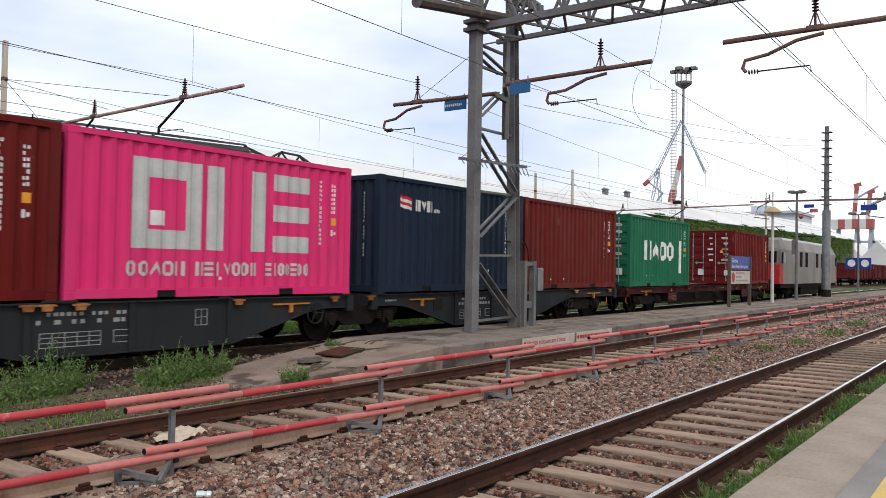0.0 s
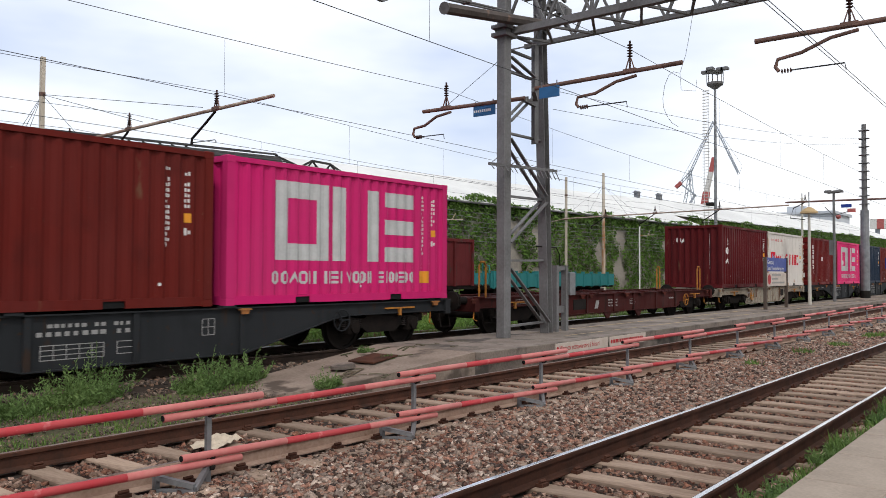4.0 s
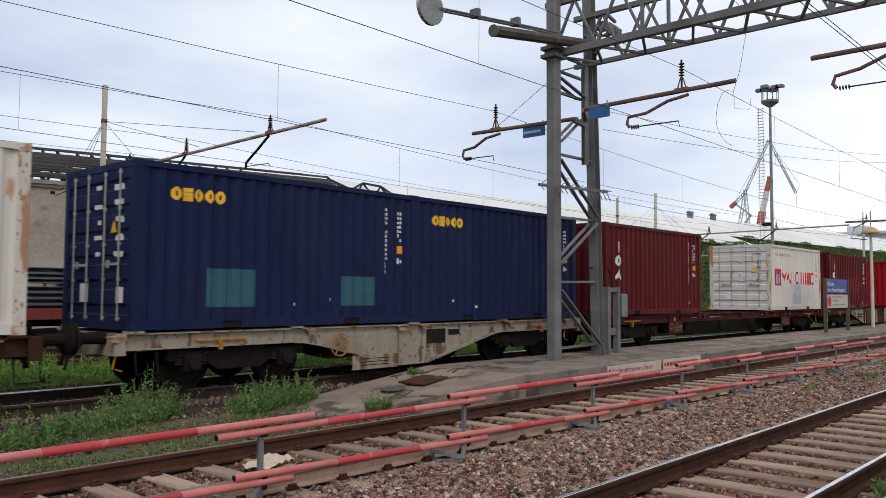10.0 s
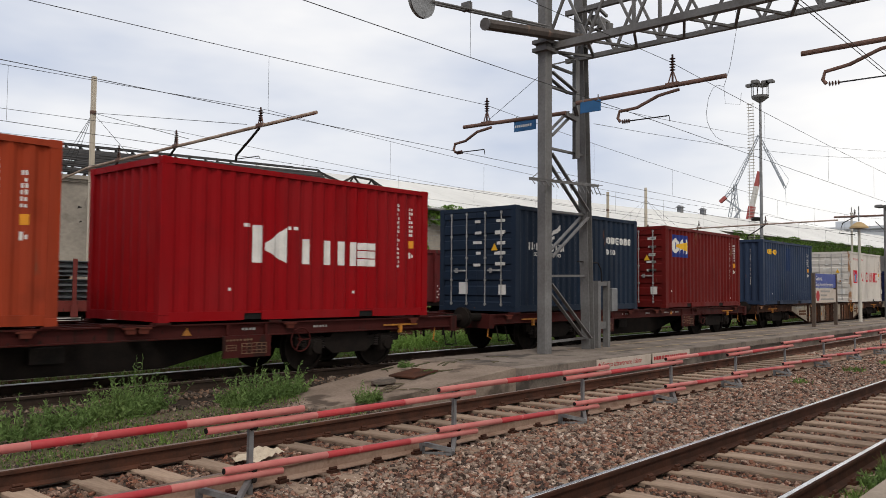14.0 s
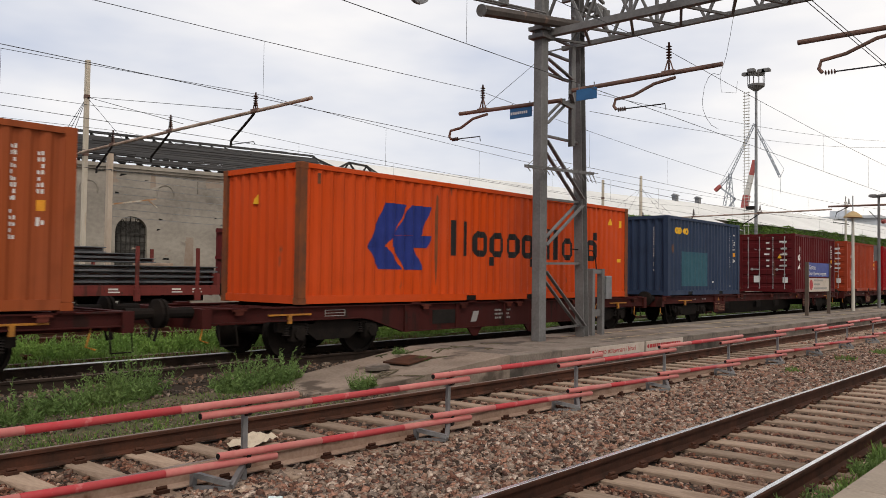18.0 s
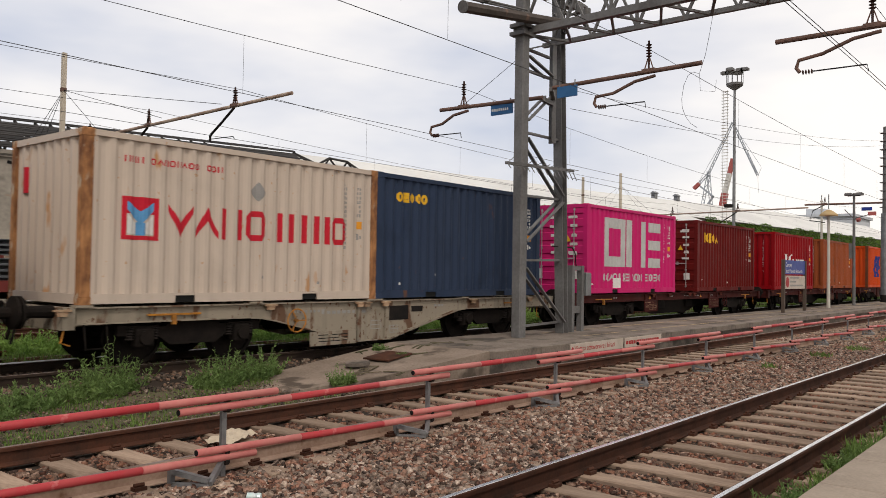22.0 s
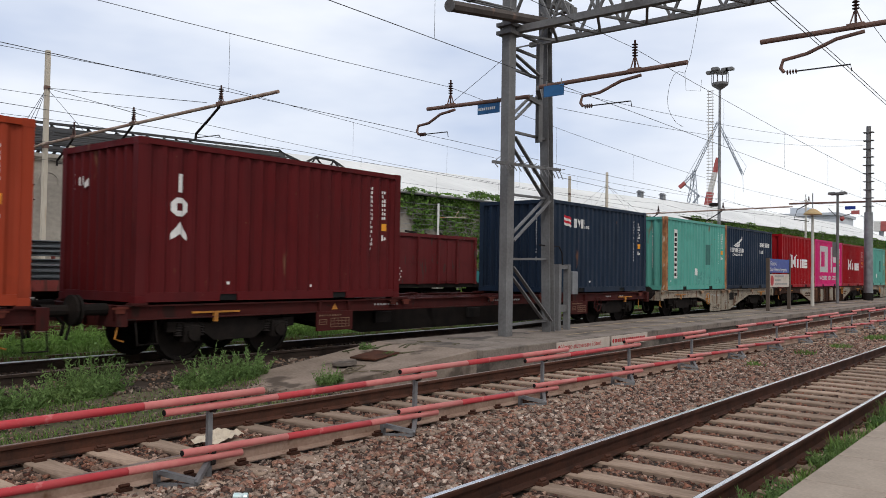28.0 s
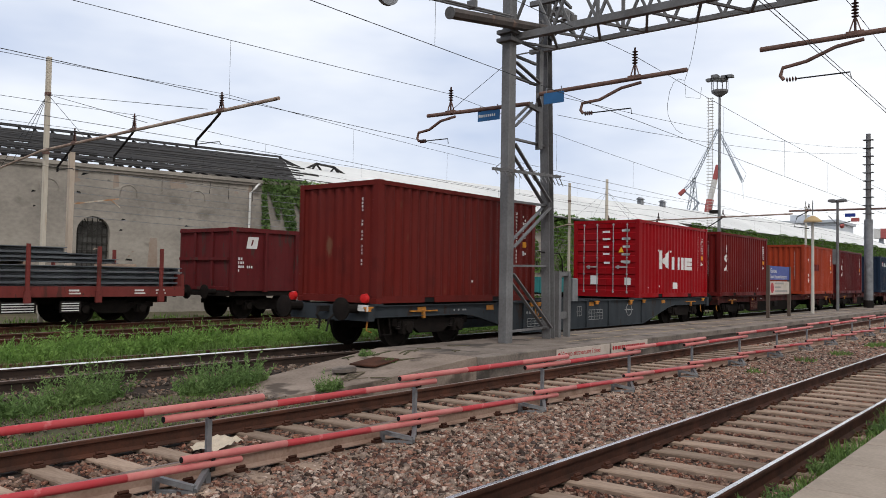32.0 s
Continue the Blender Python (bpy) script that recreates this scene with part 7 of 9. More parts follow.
for k in range(23):
    y = 0.12 + k * (RIDGE_Y - 0.06) / 22
    z = EAVE + 0.16 + (RIDGE_Z - EAVE) * y / RIDGE_Y
    x = S0
    while x < S1 - 0.2 + k * 0.08:
        e = min(x + rs.uniform(5.0, 13.0), S1 - (0.1 if k % 5 else -0.5) + k * 0.10)
        if e <= x + 0.3:
            break
        gap = (k in (2, 19, 20) and rs.random() < 0.5) or rs.random() < 0.04
        if rs.random() < 0.97 and not gap:
            h, t, lift = rs.uniform(0.20, 0.262), rs.uniform(0.02, 0.06), rs.uniform(-0.02, 0.03)
            a, b = z - h * 0.17 + lift, z + h * 0.17 + lift
            part("roof_board", Build().add([(x, y - h / 2, a), (e, y - h / 2, a), (e, y + h / 2, b), (x, y + h / 2, b), (x, y - h / 2, a + t), (e, y - h / 2, a + t), (e, y + h / 2, b + t), (x, y + h / 2, b + t)],
                             [(3, 2, 1, 0), (4, 5, 6, 7), (0, 1, 5, 4), (1, 2, 6, 5), (2, 3, 7, 6), (3, 0, 4, 7)]), M_TIMBER, old)
        x = e + (0.02 if rs.random() < 0.85 else rs.uniform(0.1, 0.4))
for z, y, e in ((7.95, 5.4, 3.2), (7.35, 3.4, 3.0), (6.75, 1.6, 2.8)):
    part("purlin_end", Build().bar((S1 - 1.0, y, z), (S1 + e, y, z - 0.1), 0.10, 0.14), M_TIMBER, old)

for pts in (((15.6, 8.48), (17.0, 8.02), (18.7, 7.66)), ((16.85, 7.72), (18.06, 8.40), (19.3, 8.30), (20.5, 7.70)), ((17.6, 7.80), (18.06, 8.38), (18.75, 7.64)),
            ((18.9, 7.75), (19.3, 8.28), (19.9, 7.68)), ((16.2, 8.30), (16.9, 7.70), (20.4, 7.62))):
    part("broken_truss", Build().path([(x, 6.2, z) for x, z in pts], 0.075, 5), M_TIMBER, old, "broken charred roof truss")


def slope(x0, x1, eave, ridge):
    """One roof sheet between x0 and x1; eave is (y, z), ridge is (y, z at x0, z at x1)."""
    v = [(x, y, z + d) for d in (0.0, 0.05) for x, y, z in ((x0, eave[0], eave[1]), (x1, eave[0], eave[1]), (x1, ridge[0], ridge[2]), (x0, ridge[0], ridge[1]))]
    return Build().add(v, [(3, 2, 1, 0), (4, 5, 6, 7), (0, 1, 5, 4), (1, 2, 6, 5), (2, 3, 7, 6), (3, 0, 4, 7)])


def shed_ridge(x):
    return 8.70 + 0.0155 * x


def hall_ridge(x):
    return 10.58 + 0.0152 * min(x, 52.0)


SHED = pose(26.9, 31.0, 0, 0, 0, -3.6)
shed = thing("white_shed", "long shed with a white sheet roof and ivy-covered wall", "building", at=SHED)
SL, SE = 47.0, 6.15
part("wall", Build().box(0, 0, -0.2, SL, 0.4, SE).box(0, 0.4, -0.2, 0.4, 16, SE).box(SL - 0.4, 0.4, -0.2, SL, 16, SE), M_WALL, shed)
nseg = 24
for i in range(nseg):
    a, b = SL * i / nseg + 0.01, SL * (i + 1) / nseg - 0.01
    part("roof_sheet", slope(a, b, (-0.35, SE - 0.02), (8.0, shed_ridge(a), shed_ridge(b))), M_TIN, shed, "white roof sheet")
part("roof_back", slope(0, SL, (16.3, SE - 0.06), (8.004, shed_ridge(0), shed_ridge(SL))), M_TIN, shed)
part("gable", Build().prism([(0.0, SE), (16.0, SE), (8.0, shed_ridge(0) - 0.02)], 0.1, 0.4), M_WALL, shed)
part("gutter", Build().tube((0, -0.40, SE - 0.06), (SL, -0.40, SE - 0.06), 0.07, n=6), M_MAST, shed)


def leaves(name, label, category, count, place, size, material, seed, kind="stuff"):
    """Many small bent leaf quads; place(g, n) gives points and outward directions."""
    g = np.random.default_rng(seed)
    p, d = place(g, count)
    n = len(p)
    s = size * (0.6 + 0.8 * g.random(n))
    a = g.normal(size=(n, 3))
    a /= np.linalg.norm(a, axis=1)[:, None]
    up = d + 0.9 * a
    up /= np.linalg.norm(up, axis=1)[:, None]
    side = np.cross(up, g.normal(size=(n, 3)))
    side /= np.linalg.norm(side, axis=1)[:, None]
    fwd = np.cross(side, up)
    v = np.empty((n, 4, 3))
    v[:, 0] = p - fwd * s[:, None] * 0.6
    v[:, 1] = p + side * s[:, None] * 0.38 + up * s[:, None] * 0.08
    v[:, 2] = p + fwd * s[:, None] * 0.7 - up * s[:, None] * 0.10
    v[:, 3] = p - side * s[:, None] * 0.38 + up * s[:, None] * 0.08
    return quads(name, label, category, v, material, kind)


def quads(name, label, category, v, material, kind="stuff"):
    n = len(v)
    me = bpy.data.meshes.new(name)
    me.vertices.add(4 * n)
    me.vertices.foreach_set("co", v.reshape(-1))
    me.loops.add(4 * n)
    me.loops.foreach_set("vertex_index", np.arange(4 * n, dtype=np.int32))
    me.polygons.add(n)
    me.polygons.foreach_set("loop_start", np.arange(0, 4 * n, 4, dtype=np.int32))
    me.update(calc_edges=True)
    me.materials.append(material)
    return tagged(new(name, me), label, category, kind=kind)


def ivy_on_shed(g, n):
    m = np.array(SHED)
    s = g.random(n) * SL * 0.98
    edge = 6.32 + 0.10 * np.sin(s * 0.9) + 0.08 * np.sin(s * 2.3 + 1) + 0.35 * np.exp(-((s - 14.5) / 1.8) ** 2)
    z = edge - (g.random(n) ** 1.5) * 6.0
    gap = np.sin(s * 0.55 + 0.4) + 0.6 * np.sin(s * 1.7) + 0.35 * np.sin(z * 2.2 + s)
    keep = (gap > -0.9) | (z > 5.2)
    s, z = s[keep], z[keep]
    n = len(s)
    bulge = 0.08 + 0.26 * g.random(n) + 0.16 * np.sin(s * 3.1) * np.sin(z * 2.7)
    y = -bulge - 0.25 * np.clip(z - 5.9, 0, 1) + (z > 6.2) * g.random(n) * 0.9
    loc = np.stack([s, y, z, np.ones(n)], 1) @ m.T
    d = np.tile(np.array([[0.0, -0.8, 0.6]]), (n, 1))
    return loc[:, :3], d


leaves("ivy", "dense green ivy hanging over the shed wall", "ivy", 40000, ivy_on_shed, 0.16, M_IVY, 21)


HALL = pose(71.5, 35.3, 0, 0, 0, -5.75)
hall = thing("white_hall", "taller white-roofed hall behind a strip of ivy", "building", at=HALL)
HL, HE, HW = 92.0, 7.95, 8.4
part("wall", Build().box(0, 0, -0.2, HL, 0.4, HE).box(0, 0.4, -0.2, 0.4, 2 * HW, HE).box(HL - 0.4, 0.4, -0.2, HL, 2 * HW, HE), M_WALL, hall)
part("gable", Build().prism([(0.0, HE), (2 * HW, HE), (HW, hall_ridge(0) - 0.02)], 0.05, 0.4), M_TIN, hall)
for i in range(46):
    a, b = 2.0 * i, 2.0 * i + 1.985
    part("roof_sheet", slope(a, b, (-0.35, HE - 0.05), (HW, hall_ridge(a), hall_ridge(b))), M_TIN, hall)
part("roof_back", slope(0, HL, (2 * HW, HE - 0.05), (HW + 0.004, hall_ridge(0), hall_ridge(HL))), M_TIN, hall)


for x in (17.8, 23.1):
    z = hall_ridge(x)
    v = part("roof_vent", Build().box(x - 0.27, HW - 0.27, z - 0.1, x + 0.27, HW + 0.27, z + 0.62), M_STEEL, hall)
    part("vent_cap", Build().prism([(HW - 0.42, z + 0.62), (HW + 0.42, z + 0.62), (HW, z + 0.88)], x - 0.42, x + 0.42), M_STEEL, v)


def ivy_on_hall(g, n):
    m = np.array(HALL)
    s = 14 + g.random(n) * (HL - 16)
    z = 7.92 + 0.12 * np.sin(s * 0.5) + 0.10 * np.sin(s * 1.3 + 1) - (g.random(n) ** 1.4) * 5.0
    loc = np.stack([s, -0.1 - 0.25 * g.random(n) - 0.3 * np.clip(z - 7.9, 0, 1), z, np.ones(n)], 1) @ m.T
    return loc[:, :3], np.tile(np.array([[0.0, -0.8, 0.6]]), (n, 1))


leaves("ivy", "thick green ivy along the wall top of the hall", "ivy", 24000, ivy_on_hall, 0.20, M_IVY, 23)


def ivy_on_old(g, n):
    m = np.array(OLD)
    s = 11.5 + 2.6 * g.random(n)
    z = 6.35 - 4.4 * g.random(n) ** 1.3
    keep = (np.sin(s * 4.2 + z * 0.8) + 0.6 * np.sin(s * 9 + z * 2.2) + 0.5 * (z - 4.6) > -0.35)
    s, z = s[keep], z[keep]
    n = len(s)
    loc = np.stack([s, -0.06 - 0.14 * g.random(n), z, np.ones(n)], 1) @ m.T
    return loc[:, :3], np.tile(np.array([[0.0, -0.8, 0.6]]), (n, 1))


leaves("ivy", "thin light-green ivy climbing the old render", "ivy", 8200, ivy_on_old, 0.12, M_WEED, 22)


def bush_at(spots):
    def place(g, n):
        k = g.integers(0, len(spots), n)
        c = np.array(spots)[k]
        q = g.normal(size=(n, 3))
        q /= np.linalg.norm(q, axis=1)[:, None]
        r = g.random(n) ** 0.45
        p = c[:, :3] + q * (r * c[:, 3])[:, None] * np.array([[1, 1, 1.15]])
        p[:, 2] = np.maximum(p[:, 2], -0.12)
        return p, q + np.array([[0, 0, 0.5]])
    return place


# ---------------------------------------------------------------- parked wagons on the siding
M_GOND = paint("gondola_maroon", (0.098, 0.014, 0.015), rust=(0.055, 0.03, 0.025), wear=0.60, rough=0.55)
M_FLATRED = paint("flat_wagon_red", (0.16, 0.035, 0.03), rust=(0.07, 0.03, 0.025), wear=0.6, rough=0.65)
M_TEALWAGON = paint("teal_wagon", (0.03, 0.17, 0.17), rust=(0.06, 0.05, 0.04), wear=0.66, rough=0.6)
M_PROFILE = mat("steel_profile", (0.165, 0.178, 0.19), (0.10, 0.108, 0.118), rough=0.5, metal=0.4, scale=2, fine=20, bump=0.05)
SIDING = 23.65


def gondola(label, x, y, L, z=RISE):
    w = thing("gondola_wagon", label, "wagon", "parked wagons", at=pose(x, y, z))
    for s in (-1.40, 1.40):
        side = part("side_wall", Build().box(0, s - 0.03, 0.98, L, s + 0.03, 2.98), M_GOND, w)
        part("top_rail", Build().box(-0.05, s - 0.10, 2.98, L + 0.05, s + 0.08, 3.12), M_GOND, side)
        for k in range(11):
            q = 0.06 + k * (L - 0.12) / 10
            part("stake", Build().box(q - 0.06, s - 0.14, 0.95, q + 0.06, s - 0.031, 2.98) if s < 0 else Build().box(q - 0.06, s + 0.031, 0.95, q + 0.06, s + 0.14, 2.98), M_GOND, side)
        if s < 0:
            for k in (3, 8):
                q = 0.06 + k * (L - 0.12) / 10
                for d in (0.10, 0.70):
                    part("door", Build().box(q + d, s - 0.065, 1.08, q + d + 0.52, s - 0.031, 2.78), M_GOND, side)
                part("door_bar", Build().box(q + 0.62, s - 0.10, 1.0, q + 0.70, s - 0.031, 2.9), M_GOND, side)
    for q in (0.0, L):
        e = part("end_wall", Build().box(q - 0.03, -1.37, 0.98, q + 0.03, 1.37, 3.1), M_GOND, w)
        d = -1 if q == 0 else 1
        for zz in (1.05, 2.05, 3.02):
            part("rib", Build().box(min(q + d * 0.03, q + d * 0.12), -1.4, zz - 0.05, max(q + d * 0.03, q + d * 0.12), 1.4, zz + 0.06), M_GOND, e)
        for yy in (-0.5, 0.5):
            part("rib", Build().box(min(q + d * 0.031, q + d * 0.11), yy - 0.05, 1.1, max(q + d * 0.031, q + d * 0.11), yy + 0.05, 3.0), M_GOND, e)
    part("floor", Build().box(-0.2, -1.38, 0.80, L + 0.2, 1.38, 0.98), M_UNDER, w)
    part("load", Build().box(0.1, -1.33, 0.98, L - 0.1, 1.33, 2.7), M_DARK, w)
    mk = Build()
    rq = random.Random(3)
    mk.prism([(0.62, 2.42), (1.06, 2.42), (1.14, 2.82), (0.70, 2.82)], -1.4355, -1.4315, "y")
    for k, (n, ln) in enumerate(((2, 0.2), (4, 0.36), (7, 0.62), (2, 0.2))):
        script(mk, 0.30, 2.02 - 0.135 * k, ln, 0.085, -1.4315, n, rq)
    for k in range(5):
        script(mk, 6.95, 2.05 - 0.15 * k, rq.uniform(0.25, 0.7), 0.07, -1.4315, 6, rq)
        script(mk, 8.3, 1.6 - 0.12 * k, rq.uniform(0.15, 0.35), 0.06, -1.4315, 3, rq)
    mark = part("dark_cut", Build().prism([(0.80, 2.52), (0.86, 2.52), (0.93, 2.72), (0.87, 2.72)], -1.4385, -1.4357, "y"), M_GOND, w)
    tagged(part("white_lettering", mk, M_LETTER, w, "white stencil lettering"), kind="stuff")
    for q in (1.9, L - 1.9):
        bogie_still(w, q)
    for yy in (-0.875, 0.875):
        part("buffer", MESH_BUFFER, None, w, at=pose(L + 0.2, yy, 0.95))
        part("buffer", MESH_BUFFER, None, w, at=pose(-0.2, yy, 0.95, 0, 0, 180))
    return w


def bogie_still(parent, x):
    b = part("bogie", MESH_BOGIE, None, parent, at=pose(x, 0, 0))
    for d in (-0.9, 0.9):
        part("wheelset", MESH_WHEELS, None, b, at=pose(d, 0, WHEEL_R))
        for y in (-1.03, 1.03):
            part("axle_box", MESH_AXLEBOX, None, b, at=pose(d, y, WHEEL_R, 0, 0, 0 if y < 0 else 180))


gondola("maroon open gondola wagon parked on a siding", 16.3, SIDING, 13.7)
scrap = Build()
rq = random.Random(6)
for x0, ln in ((19.0, 3.2), (26.0, 2.8)):
    for k in range(22):
        p = Vector((x0 + rq.uniform(0, ln), SIDING - 1.1 + rq.uniform(0, 1.4), 2.85 + rq.uniform(0, 0.45)))
        scrap.bar(p, p + Vector((rq.uniform(-0.5, 0.5), rq.uniform(-0.3, 0.3), rq.uniform(-0.2, 0.15))), rq.uniform(0.03, 0.12), rq.uniform(0.03, 0.1))
thing("scrap_metal", "dark scrap metal heaped in the gondola wagon", "scrap", kind="stuff", build=scrap, material=M_BLACK)

flat = thing("flat_wagon", "red flat wagon loaded with grey steel profiles", "wagon", "parked wagons", at=pose(-5.0, SIDING, RISE))
FL = 19.6
for y in (-1.33, 1.33):
    part("side_sill", Build().box(0, y - 0.05, 0.82, FL, y + 0.05, 1.12), M_FLATRED, flat)
    for k in range(10):
        x = 0.75 + k * 2.0
        s = part("stake", Build().box(x - 0.05, y - (0.12 if y < 0 else -0.05), 0.72, x + 0.05, y - (0.05 if y < 0 else -0.12), 2.28), M_FLATRED, flat)
        part("stake_socket", Build().box(x - 0.09, y - (0.14 if y < 0 else -0.05), 0.66, x + 0.09, y - (0.05 if y < 0 else -0.14), 1.0), M_FLATRED, s)
part("deck", Build().box(0, -1.28, 0.95, FL, 1.28, 1.06).box(0, -0.4, 0.6, FL, 0.4, 0.95), M_UNDER, flat)
part("end_board", Build().box(FL - 0.1, -1.35, 0.85, FL, 1.35, 1.5), M_FLATRED, flat)
mk = Build()
for x in (4.6, 8.7, 11.5, 15.9, 17.9, 18.6):
    mk.box(x, -1.385, 0.98, x + 0.3, -1.381, 1.03).box(x, -1.385, 0.90, x + 0.35, -1.381, 0.94)
tagged(part("white_lettering", mk, M_LETTER, flat), kind="stuff")
for x, w in ((15.0, 0.95), (16.6, 0.6)):
    pl = part("data_plate", Build().box(x - 0.9, -1.30, 0.38, x - 0.9 + w, -1.28, 0.70), M_BLACK, flat)
    pm = Build()
    for k in range(4):
        pm.box(x - 0.85, -1.305, 0.42 + 0.068 * k, x - 0.95 + w, -1.301, 0.45 + 0.068 * k)
    part("plate_marks", pm, M_LETTER, pl)
for x in (2.2, FL - 2.2):
    bogie_still(flat, x)
for yy in (-0.875, 0.875):
    part("buffer", MESH_BUFFER, None, flat, at=pose(FL, yy, 0.95))
z = 1.06 + RISE
rq = random.Random(15)
for lay, (h, n, right) in enumerate(((0.16, 4, 0.2), (0.16, 4, 0.1), (0.16, 4, 0.15), (0.16, 4, 0.2), (0.08, 3, -0.8), (0.13, 3, -2.0), (0.13, 3, -2.4), (0.16, 2, -3.4))):
    if lay == 4:
        for x in (-3.0, 1.5, 5.5, 9.8, 13.0):
            thing("timber_bearer", "short brown timber bearer between steel layers", "timber", "bearers under the steel", at=pose(x, SIDING, z),
                  build=Build().chamfered(-0.06, -1.15, 0, 0.06, 1.15, h, 0.01), material=M_SLEEPER)
    else:
        for k in range(n):
            y = SIDING - 1.14 + k * 0.56
            xr = 14.4 + right + rq.uniform(-0.12, 0.12)
            prof = Build()
            prof.prism([(0, 0), (0.5, 0), (0.5, 0.025), (0.27, 0.035), (0.27, h - 0.035), (0.5, h - 0.025), (0.5, h), (0, h), (0, h - 0.025), (0.23, h - 0.035), (0.23, 0.035), (0, 0.025)], -4.7, xr)
            t = thing("steel_profile", "long dark grey rolled steel profile on the flat wagon", "steel beam", "steel profiles", at=pose(0, y, z))
            part("beam", prof, M_PROFILE, t)
            part("end_tag", Build().box(xr + 0.002, 0.2, h * 0.4, xr + 0.006, 0.3, h * 0.75), M_WHITE, t)
    z += h + 0.004

teal = thing("teal_wagon", "low teal stake wagon parked on the siding", "wagon", "parked wagons", at=pose(31.6, SIDING, RISE))
for y in (-1.35, 1.35):
    part("side_board", Build().box(0, y - 0.04, 0.85, 13.0, y + 0.04, 1.55), M_TEALWAGON, teal)
    for k in range(13):
        part("stake", Build().box(0.2 + k - 0.05, y - 0.10, 0.8, 0.2 + k + 0.05, y + 0.10, 1.66), M_TEALWAGON, teal)
part("deck", Build().box(0, -1.3, 0.75, 13.0, 1.3, 0.95), M_UNDER, teal)
part("end_hoop", Build().path([(0.1, -1.2, 0.9), (0.1, -1.2, 1.9), (0.1, -0.8, 2.0), (0.1, -0.8, 0.9)], 0.04), M_TEALWAGON, teal)
for x in (2.0, 11.0):
    bogie_still(teal, x)
for k in range(3):
    gondola("distant maroon gondola wagon on a far siding", 120 + 15.5 * k, 20.6, 13.7, RISE)
track("distant siding under parked wagons", 20.6, RISE, 104, 210, M_RAILDULL, (104, 104))


# ---------------------------------------------------------------- poles, lamps and cranes
M_POLE = mat("weathered_pole", (0.52, 0.465, 0.385), (0.37, 0.32, 0.255), rough=0.8, scale=0.7, fine=12, bump=0.1, stretch=(1, 1, 0.25), stain=(0.30, 0.15, 0.07), stain_at=0.58)
M_POSTPALE = mat("pale_rusted_post", (0.50, 0.42, 0.34), (0.40, 0.31, 0.235), rough=0.8, scale=1.2, fine=14, bump=0.1, stretch=(1, 1, 0.3), stain=(0.26, 0.12, 0.055), stain_at=0.60)
M_ARM = mat("arm_rust", (0.42, 0.335, 0.27), (0.22, 0.145, 0.11), rough=0.75, scale=2.5, fine=20, bump=0.1, spread=0.35)
M_PALEPOLE = mat("pale_lamp_post", (0.50, 0.47, 0.41), (0.38, 0.36, 0.32), rough=0.7, scale=1, fine=12, bump=0.05)
M_TANCAP = mat("tan_lamp_cap", (0.42, 0.30, 0.15), (0.33, 0.23, 0.12), rough=0.6, bump=0.02)
M_CRANERED = mat("crane_red", (0.46, 0.13, 0.12), rough=0.7, bump=0)
# grey steel paled towards blue: the haze of distance is in the colour
M_CRANEHAZE = mat("crane_grey_haze", (0.40, 0.43, 0.47), (0.33, 0.36, 0.40), rough=0.7, bump=0)
# far walls get a pale bluish tone with air haze mixed in
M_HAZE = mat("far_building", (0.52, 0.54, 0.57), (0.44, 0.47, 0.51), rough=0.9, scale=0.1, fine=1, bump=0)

PX = 11.68


def cross_pole(x, y, top, z_arm, tip, back, ins, label, wires=True):
    p = thing("overhead_pole", label, "pole", "poles of the sidings", at=pose(0, 0, 0))
    part("pole", Build().prism([(x - 0.065, y - 0.065), (x + 0.065, y - 0.065), (x + 0.065, y + 0.065), (x - 0.065, y + 0.065)], -0.2, top, "z"), M_POLE, p)
    part("pole_band", Build().prism([(x - 0.08, y - 0.08), (x + 0.08, y - 0.08), (x + 0.08, y + 0.08), (x - 0.08, y + 0.08)], z_arm - 0.08, z_arm + 0.08, "z")
         .prism([(x - 0.075, y - 0.075), (x + 0.075, y - 0.075), (x + 0.075, y + 0.075), (x - 0.075, y + 0.075)], top - 1.25, top - 1.13, "z"), M_RUSTPIPE, p)
    part("cross_arm", Build().tube((x - 0.18, y + back, z_arm - 0.35), (x - 0.18, y, z_arm), 0.035, n=8).tube((x - 0.18, y, z_arm), (x - 0.18, tip, z_arm + 0.2), 0.042, n=10), M_ARM, p)
    for yi in ins:
        zi = z_arm + 0.2 * (y - yi) / (y - tip)
        insulator(p, x - 0.18, yi, zi + 0.06, 0.4)
        part("hanger", Build().path([(x - 0.18, yi + 0.05, zi - 0.05), (x - 0.18, yi + 0.45, zi - 0.30), (x - 0.18, yi + 1.0, zi - 0.62), (x - 0.18, yi + 1.02, zi - 0.78)], 0.032, 8), M_BLACK, p)
        part("steady_rod", Build().path([(x - 0.18, yi + 0.95, zi - 0.72), (x - 0.18, yi + 0.05, zi - 0.74), (x - 0.18, yi, zi - 0.80)], 0.012, 5), M_WIRE, p)
    if wires:
        for yi in (tip + 2.7, tip + 5.4, y - 2.8):
            part("stay_wire", wire([(x, y, top - 1.2), (x - 0.18, yi, z_arm + 0.2 * (y - yi) / (y - tip) + 0.12)], 0.008), M_WIRE, p)
        for d in (1.2, 2.0, 2.9):
            part("stay_wire", wire([(x, y, top - 1.2), (x - 0.18, y + d, z_arm - 0.3 * d / 2.9)], 0.008), M_WIRE, p)
    return p


